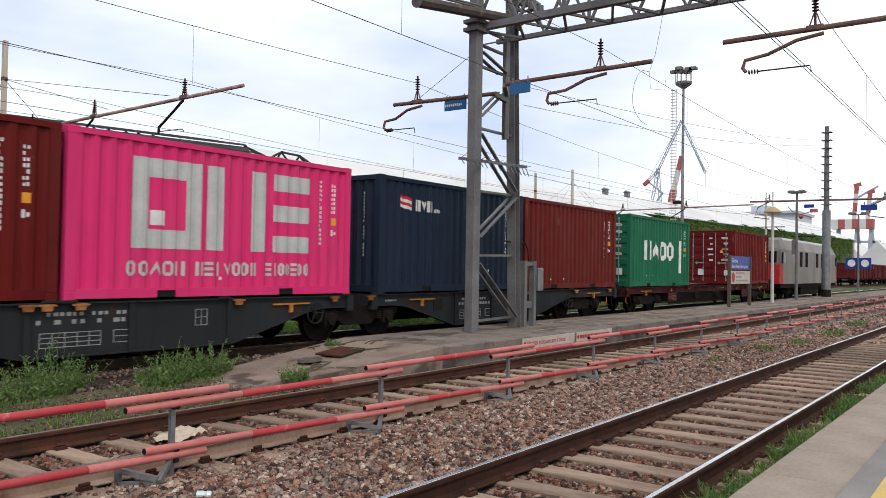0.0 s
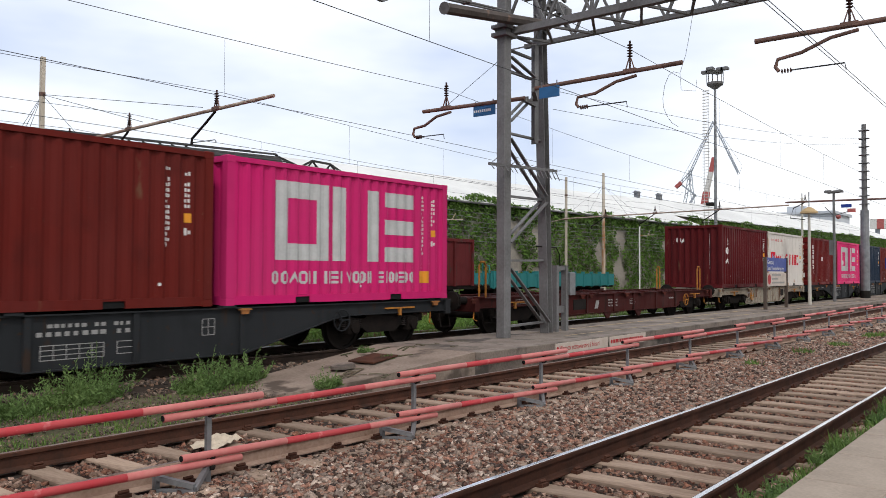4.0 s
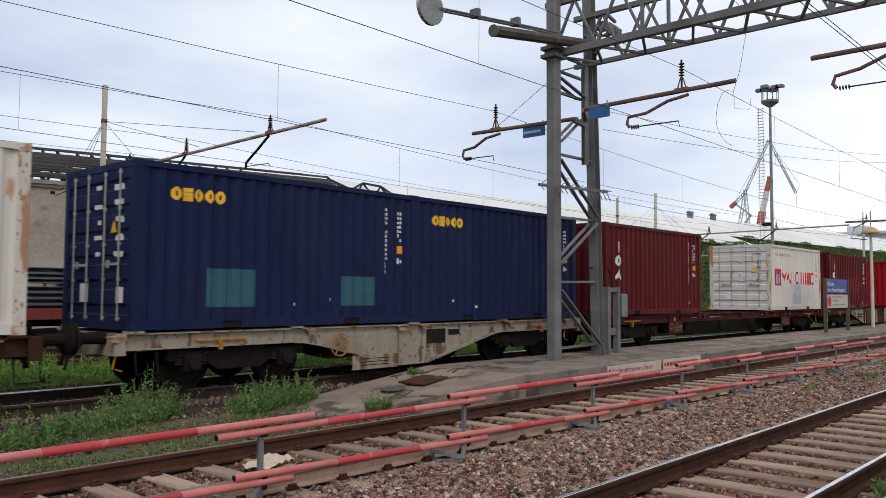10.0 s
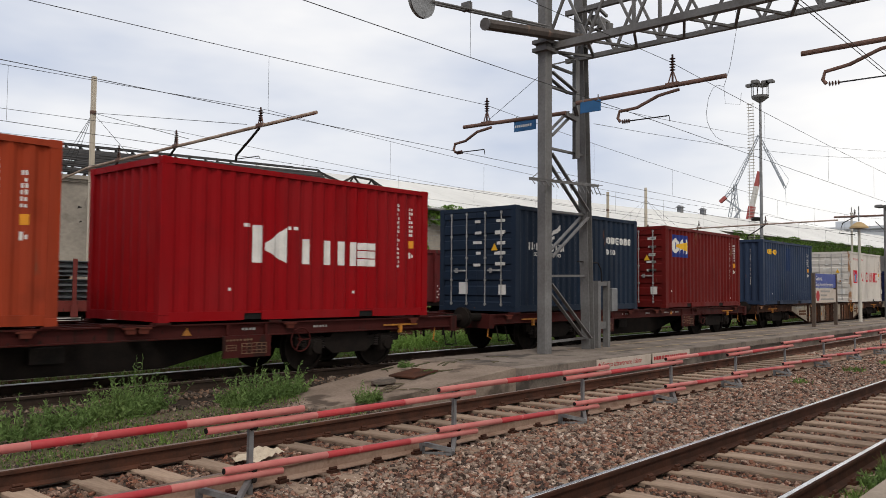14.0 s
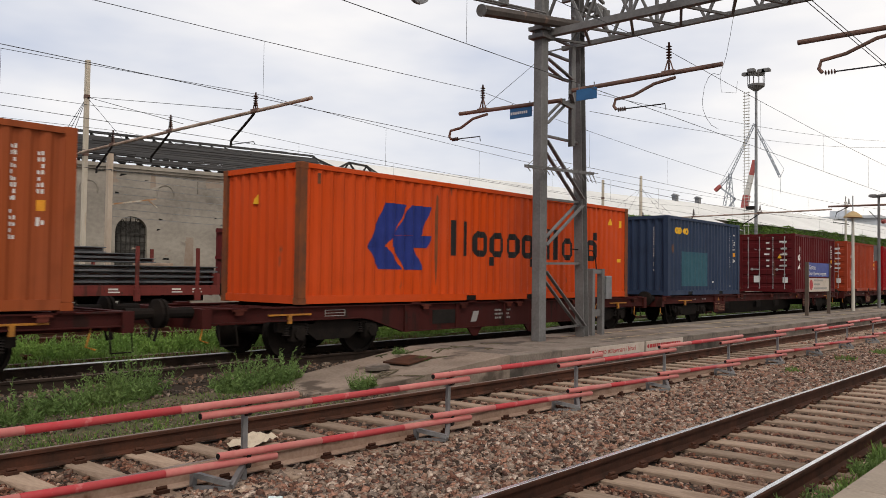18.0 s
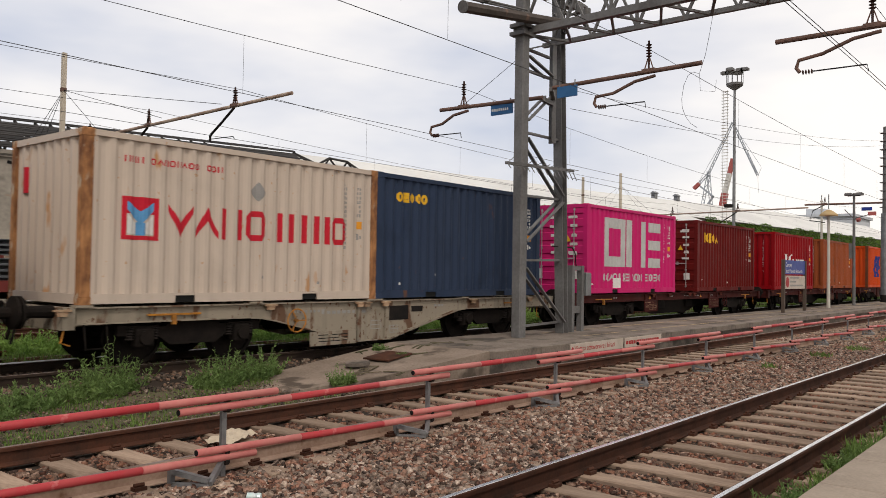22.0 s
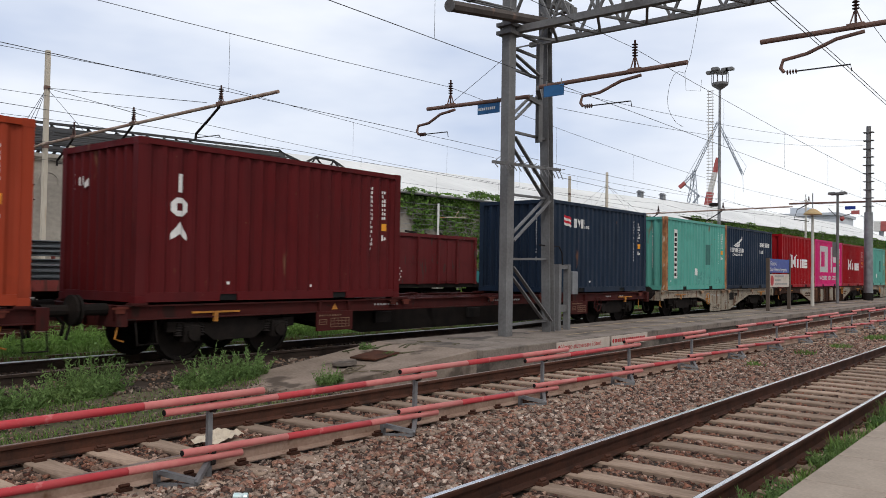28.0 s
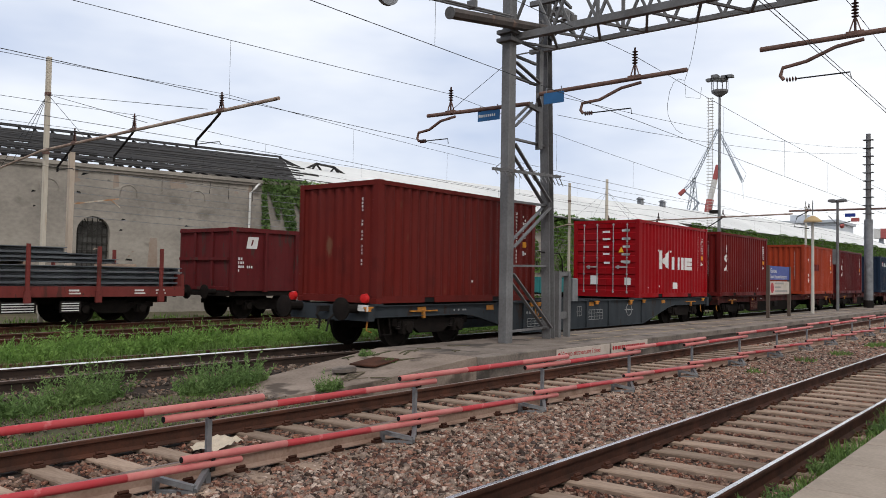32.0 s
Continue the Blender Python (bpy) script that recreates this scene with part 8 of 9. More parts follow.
cross_pole(PX, 25.66, 8.47, 5.43, 14.07, 3.2, (16.2, 20.13, 23.45), "tall rust-streaked pole with a long cross arm over the sidings")
cross_pole(46.0, 26.4, 8.0, 5.25, 12.4, 2.0, (16.2, 20.13, 23.45), "distant rust-streaked pole with a cross arm over the sidings", False)
p2 = thing("signal_wire_post", "thin rusty post with a small bracket before the warehouse", "post", at=pose(13.16, 27.0, 0))
part("post", Build().box(-0.085, -0.085, -0.15, 0.085, 0.085, 5.73), M_POSTPALE, p2)
part("bracket", Build().bar((0, 0, 3.95), (1.6, -0.3, 4.25), 0.05, 0.05).bar((1.3, -0.25, 4.2), (1.65, -0.3, 3.95), 0.03, 0.03), M_POLE, p2)
for x, y, h in ((33.1, 27.0, 5.25), (58.5, 27.0, 5.4), (84.0, 26.0, 5.4)):
    q = thing("signal_wire_post", "thin pale post carrying line wires before the ivy wall", "post", at=pose(x, y, 0))
    part("post", Build().tube((0, 0, -0.15), (0, 0, h), 0.06, n=8), M_WHITE, q)
    part("bracket", Build().bar((0, 0, h - 0.75), (2.2, -0.2, h - 0.6), 0.05, 0.05).bar((1.3, -0.12, h - 0.65), (1.6, -0.15, h - 0.3), 0.03, 0.03), M_POLE, q)
lw = thing("line_wires", "bundle of thin line wires strung before the ivy wall", "wire")
for k in range(7):
    z = 3.55 + 0.27 * k
    for xa, xb in ((13.2, 33.1), (33.1, 58.5), (58.5, 84.0)):
        part("line_wire", wire(sag(xa, z, xb, z, 0.12, 27.0, n=6), 0.010), M_STEEL, lw)
pm = thing("concrete_pole", "slim grey concrete pole with guy wires by the shed", "pole", at=pose(53.4, 27.5, 0))
part("pole", Build().tube((0, 0, -0.15), (0, 0, 9.1), 0.16, 0.10, n=10), M_POLE, pm)
for dx in (-6, -3.5, 3.5, 6):
    part("stay_wire", wire([(0, 0, 8.2), (dx, -0.6, 5.8)], 0.008), M_WIRE, pm)

lp = thing("platform_lamp", "pale lamp post with a tan mushroom cap on the platform", "lamp post", at=pose(40.3, 10.0, PLATFORM))
part("post", Build().tube((0, 0, 0), (0, 0, 4.30), 0.085, 0.06, n=12), M_PALEPOLE, lp)
part("cap", Build().lathe([(0.05, 4.62), (0.18, 4.56), (0.38, 4.40), (0.41, 4.32), (0.08, 4.30)], (0, 0, 0), "z", 20), M_TANCAP, lp)
part("finial", Build().tube((0, 0, 4.64), (0, 0, 5.34), 0.025, n=6), M_STEEL, lp)
fl = thing("floodlight_post", "thin grey post with twin floodlights on the platform", "lamp post", at=pose(46.1, 10.2, PLATFORM))
part("post", Build().tube((0, 0, 0), (0, 0, 5.9), 0.085, 0.06, n=10), M_MAST, fl)
part("crossbar", Build().box(-0.03, -0.3, 5.74, 0.03, 0.3, 5.8), M_MAST, fl)
for y in (-0.26, 0.26):
    part("floodlight", Build().chamfered(-0.2, y - 0.18, 5.78, 0.2, y + 0.18, 5.92, 0.05), M_MAST, fl)
part("panel", Build().box(-0.06, 0.06, 2.45, 0.06, 0.24, 3.25), M_MAST, fl, "grey upright panel")
part("arm", Build().bar((0, 0.45, 5.05), (0, 0, 4.55), 0.04, 0.04).bar((0, 0, 4.55), (0, -0.7, 4.75), 0.04, 0.04), M_MAST, fl)
part("arm_plate", Build().box(-0.02, -0.86, 4.96, 0.02, -0.36, 5.14), M_SIGNBLUE, fl)
part("red_plate", Build().box(-0.02, -1.05, 4.70, 0.02, -0.66, 4.90), M_CRANERED, fl)
part("red_horn", Build().lathe([(0.03, 0), (0.05, 0.2), (0.13, 0.34)], (0.1, -0.12, 4.52), "x", 10), M_CRANERED, fl)
lpole = thing("line_pole", "slim pale pole with a pin insulator beyond the train", "pole", at=pose(86.0, 22.0, 0))
part("pole", Build().tube((0, 0, -0.15), (0, 0, 9.4), 0.13, 0.10, n=8), M_PALEPOLE, lpole)
insulator(lpole, 0, 0, 9.4, 0.6)

p3 = thing("overhead_pole", "tall grey tubular pole with climbing rungs and a cross tube", "pole", at=pose(53.9, 10.2, PLATFORM))
part("lower_pole", Build().tube((0, 0, 0), (0, 0, 5.35), 0.26, 0.24, n=14), M_STEEL, p3)
part("upper_pole", Build().tube((0, 0, 5.35), (0, 0, 10.6), 0.17, 0.13, n=12), M_MAST, p3)
part("black_foot", Build().tube((0, 0, 0), (0, 0, 0.45), 0.275, n=14), M_BLACK, p3)
for k in range(10):
    part("rung", Build().box(-0.2, -0.28, 5.7 + 0.5 * k, 0.2, 0.28, 5.74 + 0.5 * k), M_MAST, p3)
part("cross_tube", Build().tube((0, 4.6, 6.05), (0, -7.6, 5.93), 0.06, n=8), M_RUSTPIPE, p3)
for y in (3.4, -3.2, -7.1):
    z = 6.005 + 0.0098 * y
    insulator(p3, 0, y, z + 0.07, 0.4)
    part("hanger", Build().path([(0, y, z - 0.03), (0, y + 0.7, z - 0.38), (0, y + 0.9, z - 1.0), (0, y, z - 1.15)], 0.03, 6), M_BLACK, p3)
bp = thing("blue_plate_board", "small blue plate hung on the cross tube", "plate", at=pose(53.9, 12.6, 6.0))
part("plate", Build().box(-0.02, -5.2, -0.45, 0.02, -4.3, -0.1), M_SIGNBLUE, bp)
for y in (-5.0, -4.5):
    part("hanger", Build().box(-0.015, y - 0.03, -0.12, 0.015, y + 0.03, 0.06), M_STEEL, bp)
fl2 = thing("floodlight_post", "thin grey post with twin floodlights and round number discs", "lamp post", at=pose(66.0, 10.3, PLATFORM))
part("post", Build().tube((0, 0, 0), (0, 0, 5.9), 0.085, 0.06, n=10), M_MAST, fl2)
for y in (-0.42, 0.42):
    part("floodlight", Build().chamfered(-0.2, y - 0.26, 5.88, 0.2, y + 0.26, 6.06, 0.06), M_MAST, fl2)
part("crossbar", Build().box(-0.03, -0.5, 5.84, 0.03, 0.5, 5.9), M_MAST, fl2)
for y in (0.45, -0.45):
    b = part("disc_board", Build().box(-0.03, y - 0.42, 1.85, 0.03, y + 0.42, 2.65), M_SIGNBLUE, fl2)
    part("white_disc", Build().tube((-0.035, y, 2.25), (-0.032, y, 2.25), 0.27, n=16), M_WHITE, b)

# floodlight tower behind the shed
tw = thing("floodlight_tower", "very tall thin floodlight tower with basket and caged ladder", "tower", at=pose(73.5, 26.35, 0))
part("shaft", Build().tube((0, 0, -0.15), (0, 0, 19.1), 0.17, 0.11, n=12), M_STEEL, tw)
bk = part("basket", Build().lathe([(0.2, 18.9), (0.75, 19.3), (0.75, 19.5), (0.2, 19.5)], (0, 0, 0), "z", 12), M_MAST, tw)
for k in range(10):
    a = 2 * math.pi * k / 10
    part("basket_post", Build().bar((0.73 * math.cos(a), 0.73 * math.sin(a), 19.4), (0.73 * math.cos(a), 0.73 * math.sin(a), 20.5), 0.04, 0.04), M_MAST, bk)
part("basket_rim", Build().lathe([(0.71, 20.48), (0.76, 20.48), (0.76, 20.54), (0.71, 20.54)], (0, 0, 0), "z", 12), M_MAST, bk)
for dx, dy in ((0.2, 1.0), (0.2, 0.55), (-0.2, -1.0), (-0.2, -0.55), (0.9, 0.0), (-0.9, 0.1)):
    part("floodlight", Build().chamfered(dx - 0.28, dy - 0.32, 20.52, dx + 0.28, dy + 0.32, 20.8, 0.08), M_MAST, tw)
for d in (-0.2, 0.2):
    part("ladder_rail", Build().bar((-0.3, 0.75 + d, 1.5), (-0.3, 0.75 + d, 18.9), 0.035, 0.035), M_WHITE, tw)
for k in range(44):
    z = 6.5 + 0.285 * k
    part("cage_hoop", Build().box(-0.5, 0.45, z, -0.25, 1.05, z + 0.03), M_WHITE, tw)
part("loudhailer", Build().box(-0.5, 0.1, 8.0, 0.2, 0.75, 8.3), M_BLACK, tw)


def crane_bar(parent, name, pts, w, material):
    b = Build()
    for a, c in zip(pts[:-1], pts[1:]):
        b.bar(a, c, w, w)
    part(name, b, material, parent)


def lattice(parent, name, a, c, w, material):
    """An open truss between two points: two chords and a zigzag."""
    a, c = Vector(a), Vector(c)
    off = Vector((1, 0, 0)).cross((c - a).normalized()) * w / 2
    b = Build().bar(a - off, c - off, 0.34, 0.34).bar(a + off, c + off, 0.34, 0.34)
    n = max(2, round((c - a).length / (1.6 * w)))
    for k in range(n):
        p, q = a.lerp(c, k / n), a.lerp(c, (k + 1) / n)
        b.bar(p + off * (1 if k % 2 else -1), q - off * (1 if k % 2 else -1), 0.26, 0.26)
    part(name, b, material, parent)


ca = thing("harbour_crane", "tall distant harbour crane with grey jib and red-white boom", "crane", at=pose(0, 0, 0))
lattice(ca, "jib", (420, 151.4, 82.9), (420, 164.4, 56.4), 1.1, M_CRANEHAZE)
lattice(ca, "jib", (420, 164.4, 56.4), (420, 169.4, 51.4), 1.2, M_CRANEHAZE)
crane_bar(ca, "jib_tip", [(420, 169.4, 51.4), (420, 172.4, 48.9)], 1.8, M_CRANERED)
lattice(ca, "back_arm", (420, 150.2, 80.0), (420, 138.3, 53.7), 1.0, M_CRANEHAZE)
crane_bar(ca, "stay", [(420, 149.0, 76.0), (420, 138.8, 55.0)], 0.5, M_CRANEHAZE)
lattice(ca, "leg", (420, 164.4, 58.0), (420, 161.2, 20.0), 1.5, M_CRANEHAZE)
lattice(ca, "leg", (420, 164.4, 56.0), (420, 171.3, 20.0), 1.5, M_CRANEHAZE)
crane_bar(ca, "cross_brace", [(420, 169.0, 50.0), (420, 161.5, 44.0), (420, 168.0, 36.0)], 0.8, M_CRANEHAZE)
for p, q in (((420, 151.4, 82.9), (420, 171.0, 50.2)), ((420, 150.2, 80.0), (420, 136.5, 58.0)), ((420, 138.3, 53.7), (420, 136.6, 57.5)), ((420, 138.3, 53.7), (420, 138.0, 45.0))):
    crane_bar(ca, "cable", [p, q], 0.16, M_CRANEHAZE)
crane_bar(ca, "boom", [(420, 151.2, 63.6), (420, 153.0, 56.0)], 2.0, M_CRANERED)
crane_bar(ca, "boom", [(420, 153.0, 56.0), (420, 155.4, 45.5)], 2.2, M_WHITE)
crane_bar(ca, "boom", [(420, 155.4, 45.5), (420, 157.0, 37.0)], 3.0, M_CRANERED)
crane_bar(ca, "tower", [(420, 157.0, 37.0), (420, 160.0, 0.0)], 5.0, M_CRANEHAZE)
crane_bar(ca, "base", [(420, 161.2, 22.0), (420, 160.0, 0.0)], 4.0, M_CRANEHAZE)
crane_bar(ca, "base", [(420, 171.3, 20.0), (420, 171.3, 0.0)], 1.1, M_CRANEHAZE)
cb = thing("harbour_crane", "distant red and white quayside cranes on tall legs", "crane", at=pose(0, 0, 0))
for y, zt in ((66.3, 44.1), (60.6, 40.6)):
    for k in range(4):
        z0, z1 = 27 + (zt - 27) * k / 4, 27 + (zt - 27) * (k + 1) / 4
        crane_bar(cb, "mast", [(420, y + 1.2 * (1 - k / 4), z0), (420, y + 1.2 * (1 - (k + 1) / 4), z1)], 1.7, M_CRANERED if k % 2 else M_WHITE)
    crane_bar(cb, "head", [(420, y - 1.8, zt + 0.4), (420, y + 1.2, zt - 0.6)], 1.6, M_CRANERED)
    crane_bar(cb, "jib", [(420, y - 0.5, zt - 6), (420, y - 9, zt - 1)], 0.8, M_CRANEHAZE)
for k in range(6):
    crane_bar(cb, "house", [(420, 77 - 3 * k, 25.4), (420, 74 - 3 * k, 25.4)], 4.6, M_CRANERED if k % 2 else M_WHITE)
for y in (74, 66, 60):
    crane_bar(cb, "leg", [(420, y, 23), (420, y + 1.5, 0)], 1.8, M_CRANEHAZE)
    crane_bar(cb, "leg", [(420, y, 23), (420, y - 3, 0)], 1.2, M_CRANEHAZE)
crane_bar(cb, "walkway", [(420, 77, 17), (420, 56, 17)], 1.2, M_CRANEHAZE)

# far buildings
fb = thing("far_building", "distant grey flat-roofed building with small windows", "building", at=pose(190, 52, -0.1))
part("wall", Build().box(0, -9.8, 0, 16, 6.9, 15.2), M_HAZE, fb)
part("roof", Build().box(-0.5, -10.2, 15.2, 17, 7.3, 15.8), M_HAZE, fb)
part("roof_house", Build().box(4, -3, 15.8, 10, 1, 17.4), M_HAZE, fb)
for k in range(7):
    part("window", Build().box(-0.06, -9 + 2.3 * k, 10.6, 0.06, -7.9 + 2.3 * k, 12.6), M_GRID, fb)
gb = thing("far_shed", "distant row of white gabled sheds", "building", at=pose(262, 12, -0.1))
for k in range(7):
    y = 36 - 8 * k
    part("gable_bay", Build().prism([(y, 0), (y + 8, 0), (y + 8, 7.0), (y + 4, 11.6), (y, 7.0)], 0, 30), M_TIN, gb)

# ---------------------------------------------------------------- plants
HOLES = ((2.1, 2.45), (3.6, 3.95), (6.1, 6.4), (7.6, 7.9))


def blades(name, label, count, patches, height, seed, material, width=0.009):
    """Grass: one narrow tapering, leaning blade each; patches are (x, y, half length, half width, ground)."""
    g = np.random.default_rng(seed)
    c = np.array(patches)
    area = c[:, 2] * c[:, 3]
    k = g.choice(len(c), count, p=area / area.sum())
    q = c[k]
    a, r = g.random(count) * 6.283, np.sqrt(g.random(count)) * (0.75 + 0.35 * g.random(count))
    x, y = q[:, 0] + q[:, 2] * r * np.cos(a), q[:, 1] + q[:, 3] * r * np.sin(a)
    clump = 0.55 + 0.45 * np.sin(x * 3.1 + 1.3 * np.sin(y * 2.3)) * np.sin(y * 2.7 + x)
    h = height * (0.35 + 0.9 * g.random(count)) * (0.45 + 0.75 * clump)
    d = g.random(count) * 6.283
    lean = 0.15 + 0.5 * g.random(count)
    ux, uy = np.cos(d), np.sin(d)
    w = width * (0.7 + 0.8 * g.random(count))
    v = np.empty((count, 2, 4, 3))
    for s, (f0, f1, w0, w1) in enumerate(((0, 0.55, 1.0, 0.8), (0.55, 1.0, 0.8, 0.15))):
        for j, (ff, ww, sg) in enumerate(((f0, w0, -1), (f0, w0, 1), (f1, w1, 1), (f1, w1, -1))):
            v[:, s, j, 0] = x + ux * lean * h * ff ** 2 - uy * w * ww * sg
            v[:, s, j, 1] = y + uy * lean * h * ff ** 2 + ux * w * ww * sg
            v[:, s, j, 2] = q[:, 4] - 0.02 + h * ff * (1 - 0.25 * lean * ff)
    return quads(name, label, "grass", v.reshape(-1, 4, 3), material)


blades("grass", "tufts of green grass beside the disused track", 15000, [(1.0, 9.6, 4.2, 1.5, -0.22), (4.8, 9.2, 2.6, 0.85, -0.23), (5.6, 10.3, 2.0, 0.7, -0.17), (7.6, 10.6, 0.9, 0.55, -0.16),
       (7.4, 8.75, 0.9, 0.3, -0.24), (3.0, 10.6, 2.6, 0.6, -0.17)], 0.10, 41, M_GRASS, 0.006)
blades("grass", "tall green grass between the sidings", 46000, [(9.5, 15.0, 8, 0.8, -0.14), (12, 17.8, 9, 1.1, -0.14), (6, 17.8, 6, 0.9, -0.14), (18, 17.9, 8, 1.0, -0.14), (24, 14.6, 12, 0.7, -0.14),
       (11, 21.6, 11, 0.9, -0.14), (26, 21.5, 12, 0.8, -0.14), (34, 18.0, 12, 1.2, -0.14)], 0.26, 42, M_GRASS, 0.010)
blades("grass", "low grass by the far sidings", 22000, [(12, 26.0, 16, 1.4, -0.13), (40, 26.0, 16, 1.6, -0.13), (45, 15.0, 14, 0.9, -0.14), (66, 17, 16, 4.0, -0.13), (100, 14.8, 30, 0.8, -0.13)], 0.30, 43, M_GRASS, 0.018)
blades("dry_grass", "reddish dry weeds along the freight track", 9000, [(7, 14.3, 8, 0.4, -0.15), (18, 14.4, 8, 0.4, -0.15), (12, 16.9, 9, 0.25, -0.14)], 0.22, 44, M_DRY, 0.012)
blades("grass", "green weeds at the foot of the platform edge", 7000, [(6.3, 1.86, 0.9, 0.2, -0.23), (8.0, 1.88, 0.8, 0.22, -0.23), (9.6, 1.9, 1.0, 0.22, -0.23), (12.0, 1.9, 1.6, 0.24, -0.23), (15.5, 1.9, 2.0, 0.26, -0.23), (21, 1.9, 3.5, 0.26, -0.23), (30, 1.9, 5, 0.26, -0.23)], 0.24, 45, M_GRASS)
blades("grass", "small grass tufts in the ballast", 1800, [(20.3, 5.2, 0.35, 0.25, -0.2), (23.0, 5.0, 0.6, 0.3, -0.2), (16.9, 5.3, 0.25, 0.2, -0.2), (27, 4.9, 0.7, 0.3, -0.2), (33, 5.2, 1.0, 0.3, -0.2), (10.6, 9.7, 0.22, 0.12, 0.1)], 0.16, 46, M_GRASS)


def weeds(name, label, spots, stems, leaf, seed, material, per=16, spread=0.45):
    """Feathery weeds: spots are (x, y, ground, height, radius); each has stems that fan out, set with narrow leaves."""
    g = np.random.default_rng(seed)
    c = np.array(spots)
    n = stems * len(c)
    k = np.repeat(np.arange(len(c)), stems)
    a, r = g.random(n) * 6.283, np.sqrt(g.random(n))
    h = c[k, 3] * (0.22 + 1.0 * g.random(n) ** 1.7) * (1.2 - 0.6 * r)
    foot = np.stack([c[k, 0] + c[k, 4] * r * np.cos(a), c[k, 1] + c[k, 4] * r * np.sin(a), c[k, 2] - 0.02], 1)
    lean = np.stack([np.cos(a) * r * spread + g.normal(size=n) * 0.12, np.sin(a) * r * spread + g.normal(size=n) * 0.12, np.ones(n)], 1)
    out = []
    # stems
    side = np.stack([np.full(n, 0.75), np.full(n, -0.65), np.zeros(n)], 1) * 0.0035
    tip = foot + lean * h[:, None]
    out.append(np.stack([foot - side, foot + side, tip + side * 0.4, tip - side * 0.4], 1))
    for j in range(per):
        f = (0.12 + 0.88 * (j + g.random(n)) / per)
        p = foot + lean * (h * f)[:, None]
        d = g.normal(size=(n, 3))
        d[:, 2] = np.abs(d[:, 2]) * 0.9 + 0.25
        d /= np.linalg.norm(d, axis=1)[:, None]
        s = leaf * (0.5 + 0.9 * g.random(n)) * (1.25 - 0.75 * f)
        w = np.cross(d, g.normal(size=(n, 3)))
        w /= np.linalg.norm(w, axis=1)[:, None]
        w *= (s * 0.16)[:, None]
        e = p + d * s[:, None]
        m = p + d * (s * 0.45)[:, None]
        out.append(np.stack([p, m + w, e, m - w], 1))
    return quads(name, label, "weeds", np.concatenate(out), material)


tall = [(5.55, 10.80, -0.18, 0.60, 0.30), (5.85, 10.95, -0.17, 0.66, 0.28), (5.2, 10.7, -0.18, 0.45, 0.28), (7.12, 10.50, -0.18, 0.46, 0.24), (7.42, 10.66, -0.17, 0.58, 0.26),
        (8.12, 10.72, -0.16, 0.54, 0.22), (8.42, 10.85, -0.15, 0.50, 0.22), (4.5, 10.5, -0.19, 0.42, 0.30), (3.8, 10.2, -0.2, 0.46, 0.35), (2.7, 10.2, -0.2, 0.4, 0.35)]
weeds("weeds", "feathery green weeds beside the ramp", tall, 80, 0.092, 51, M_WEED, 18, 0.75)
small = [(8.40, 9.02, -0.08, 0.30, 0.13), (8.62, 9.05, -0.07, 0.2, 0.10), (10.9, 10.6, 0.15, 0.14, 0.12), (10.6, 9.7, 0.12, 0.1, 0.1)]
weeds("weeds", "small wispy weeds growing from cracks in the ramp", small, 60, 0.06, 55, M_WEED, 12)
mid = [(3.2 + k * 0.52 + 0.3 * math.sin(k * 2.1), 16.55 + 0.62 * math.sin(k * 1.3), -0.14, 0.36 + 0.26 * abs(math.sin(k * 1.9)), 0.55) for k in range(46)]
weeds("weeds", "thick green weeds between the sidings", mid, 120, 0.14, 52, M_LUSH, 13)
edge = [(6.1, 1.88, -0.23, 0.26, 0.2), (6.6, 1.86, -0.23, 0.3, 0.22), (7.1, 1.9, -0.23, 0.2, 0.2), (8.5, 1.9, -0.23, 0.24, 0.22), (9.2, 1.92, -0.23, 0.24, 0.2), (11.3, 1.9, -0.23, 0.25, 0.22),
        (12.4, 1.9, -0.23, 0.3, 0.22), (14.2, 1.92, -0.23, 0.3, 0.25), (17, 1.9, -0.23, 0.3, 0.25)]
weeds("weeds", "leafy weeds along the platform edge", edge, 130, 0.07, 53, M_WEED, 14)
far_b = [(14.9, 27.5, 0.5, 0.75), (15.3, 27.6, 1.1, 0.5), (26.5, 27.4, 0.6, 0.9), (31, 27.4, 0.6, 0.8), (37, 27.2, 0.5, 0.9), (128, 26.0, 2.5, 2.6), (127, 24.6, 4.0, 2.0), (124, 24.4, 5.4, 1.4)]
leaves("bush", "green bushes before the old walls", "bush", 9000, bush_at(far_b), 0.17, M_IVY, 54)

# ---------------------------------------------------------------- small things on the ground
man = thing("manhole_cover", "round grey manhole cover set in the ramp", "manhole cover", at=pose(9.55, 9.80, 0.085, 0, -5.5, 0))
part("lid", Build().lathe([(0.0, 0), (0.165, 0), (0.175, -0.01), (0.175, -0.05)], (0, 0, 0.03), "z", 24), M_CONCRETE, man)
part("ring", Build().lathe([(0.18, 0.0), (0.205, 0.0), (0.215, -0.05), (0.18, -0.05)], (0, 0, 0.025), "z", 24), M_CONCRETE, man)
pl = thing("rusty_plate", "rust-red steel cover plate lying on the ramp", "steel plate", at=pose(10.35, 9.85, 0.135, 0, -5.5, 6))
part("plate", Build().chamfered(-0.36, -0.28, 0, 0.36, 0.28, 0.03, 0.008), M_RUST, pl)
cr = Build()
rq = random.Random(31)
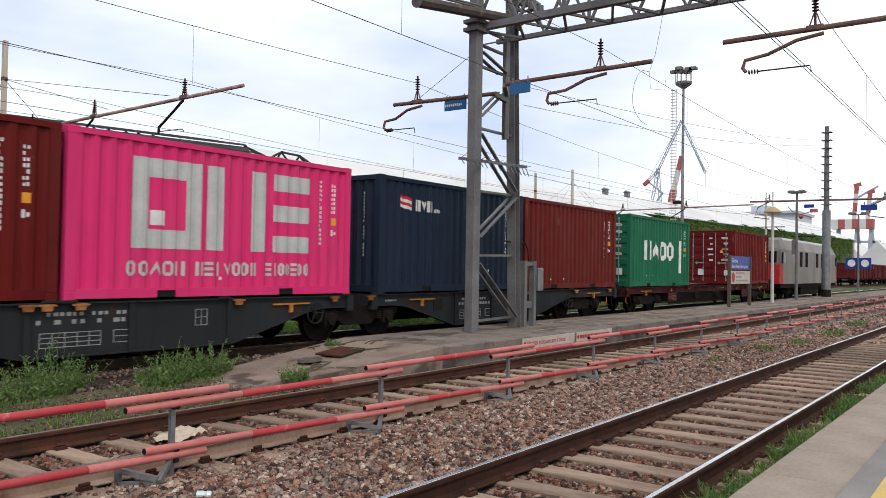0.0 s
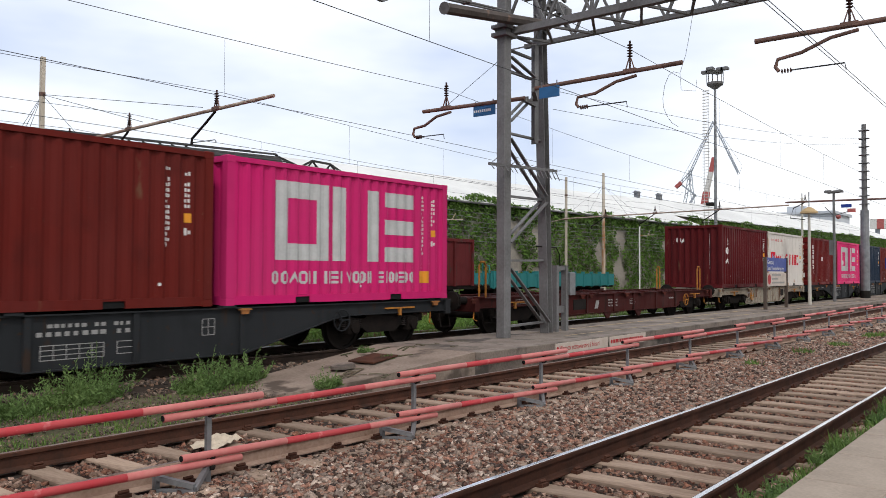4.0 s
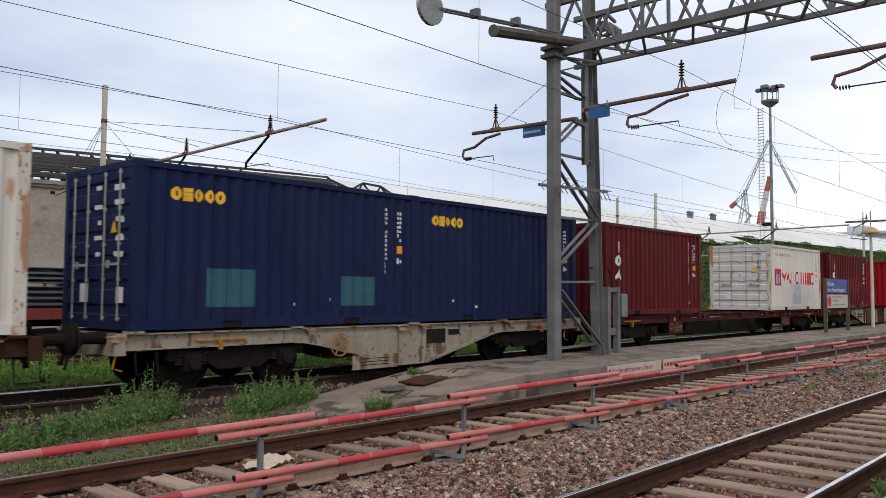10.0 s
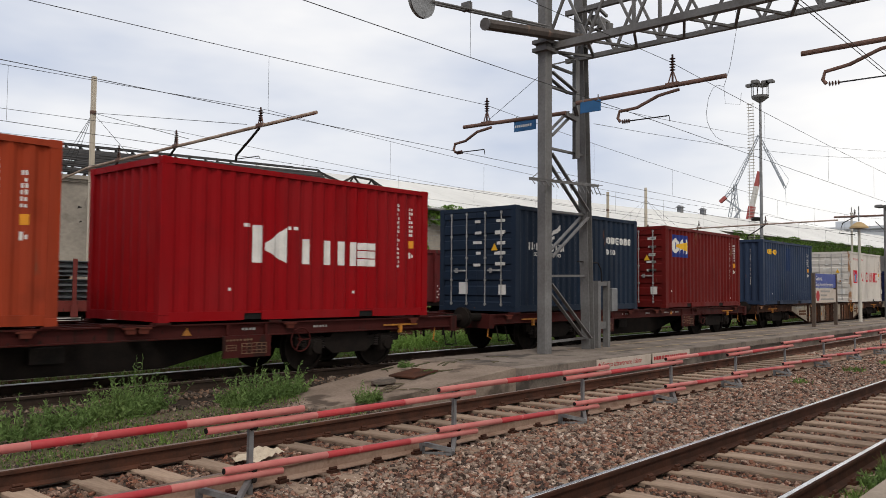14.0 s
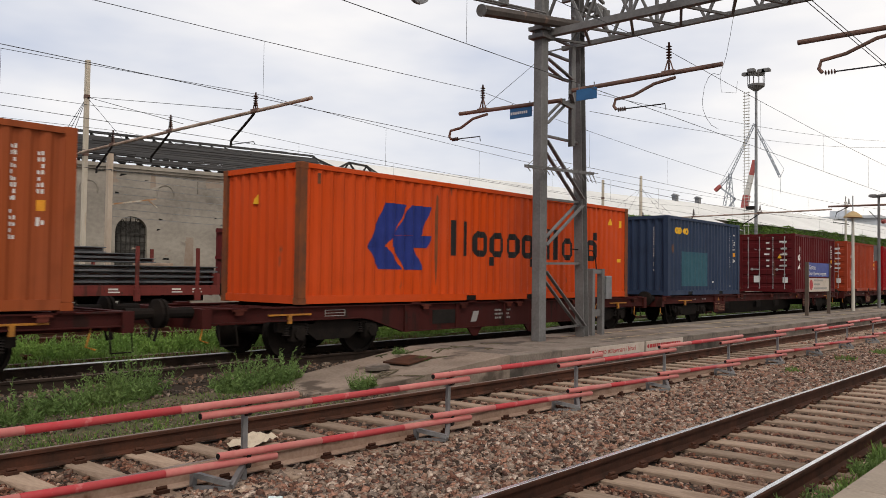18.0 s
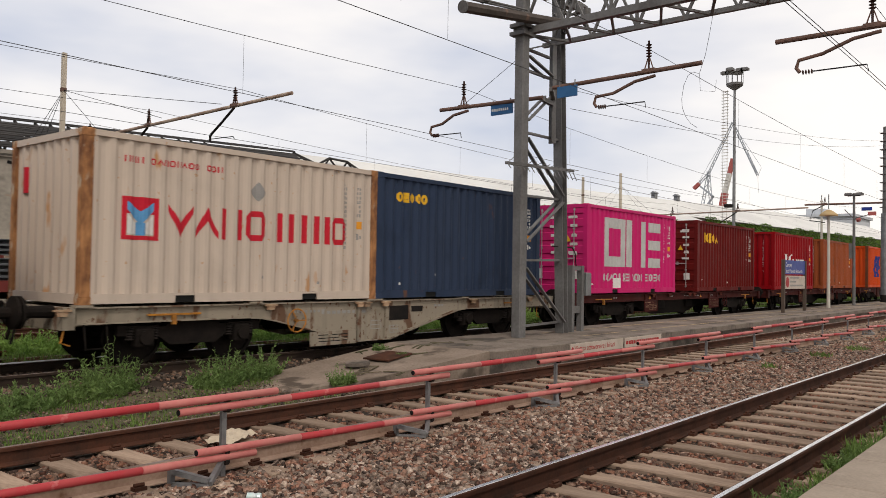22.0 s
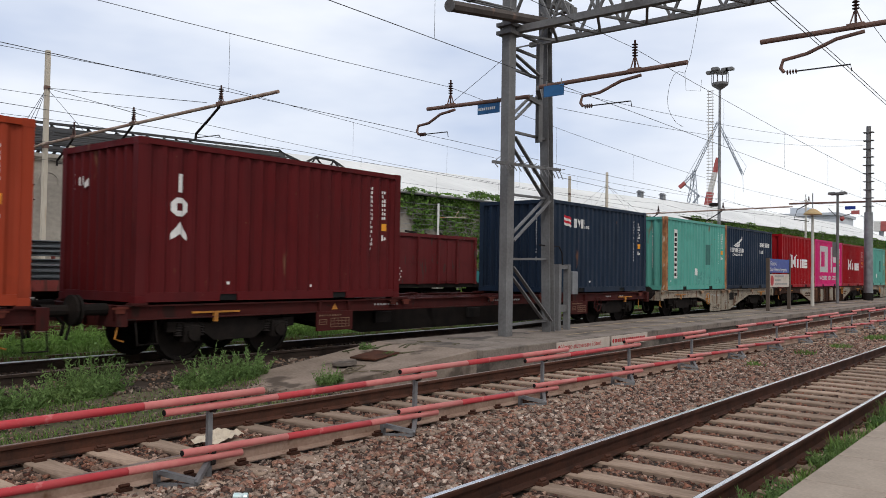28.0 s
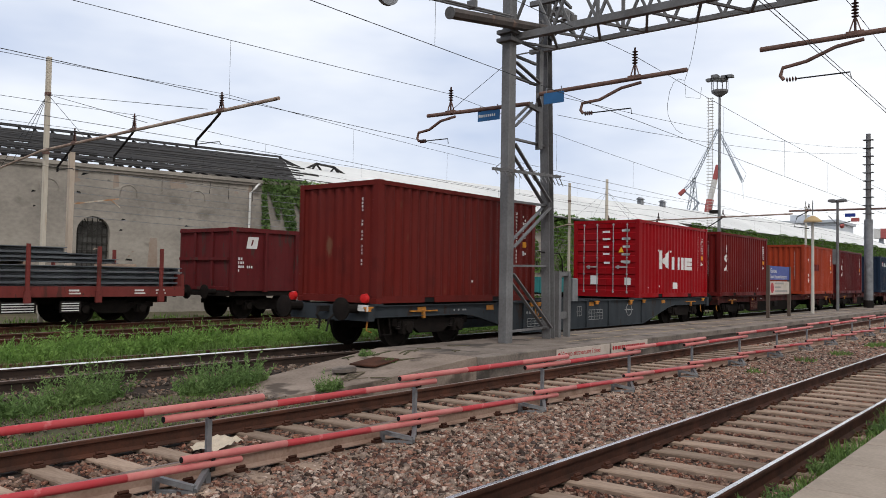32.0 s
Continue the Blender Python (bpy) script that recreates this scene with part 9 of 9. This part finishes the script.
for k in range(16):
    p = [8.6 + rq.uniform(0, 4.5), 9.0 + rq.uniform(0, 1.7)]
    pts = []
    for j in range(4):
        zz = PLATFORM if p[0] > 11.6 else -0.17 + (p[0] - 7.6) * 0.105
        pts.append((p[0], p[1], zz + 0.004))
        p = [p[0] + rq.uniform(-0.25, 0.4), p[1] + rq.uniform(-0.25, 0.25)]
    for a, b in zip(pts[:-1], pts[1:]):
        cr.bar(a, b, rq.uniform(0.015, 0.05), 0.012)
thing("cracks", "dark cracks across the concrete ramp", "cracks", kind="stuff", build=cr, material=M_EARTH)
card = thing("crumpled_paper", "crumpled beige sheet lying between the rails", "litter", at=pose(4.95, 6.95, -0.16, 2, -3, 20))
g = Build()
gx, gy = 9, 7
vs = [(0.55 * i / gx, 0.34 * j / gy, 0.02 + 0.045 * noise.noise((i * 0.9, j * 0.9, 0.3))) for i in range(gx + 1) for j in range(gy + 1)]
g.add(vs, [(i * (gy + 1) + j, (i + 1) * (gy + 1) + j, (i + 1) * (gy + 1) + j + 1, i * (gy + 1) + j + 1) for i in range(gx) for j in range(gy)])
part("sheet", g, mat("beige_paper", (0.50, 0.42, 0.32), (0.40, 0.33, 0.25), rough=0.9, scale=6, fine=30), card)
can = thing("crushed_can", "crushed pale drink can lying on the ballast", "litter", at=pose(4.0, 5.35, -0.17, 90, 15, 40))
part("can_body", Build().lathe([(0.02, 0), (0.032, 0.006), (0.033, 0.05), (0.026, 0.07), (0.033, 0.09), (0.03, 0.115), (0.02, 0.12)], (0, 0, 0), "z", 14), mat("can_paint", (0.45, 0.62, 0.60), (0.6, 0.6, 0.6), rough=0.35, metal=0.3, scale=14, fine=40, bump=0.1), can)


# ---------------------------------------------------------------- motion of the train
def gone(t):
    """Metres that the train has run since the middle of the clip."""
    u = (t - 16) / 16
    return 183.769 * u - 0.772 * u ** 2 - 0.935 * u ** 3 - 0.099 * u ** 4 + 0.297 * u ** 5


def motions():
    for ob, s, y, z in movers:
        walk(ob, [(t, pose(s + gone(t), y, z)) for t in range(0, 33, 2)])
    spin = [(k / FPS, pose(0, 0, 0, 0, math.degrees(gone(k / FPS) / WHEEL_R) % 360, 0)) for k in range(0, 32 * FPS + 1)]
    walk(wheels_all[0], spin)
    turning = wheels_all[0].animation_data
    for w in wheels_all[1:]:
        w.rotation_mode = "QUATERNION"
        w.animation_data_create()
        w.animation_data.action = turning.action
        w.animation_data.action_slot = turning.action_slot


motions()
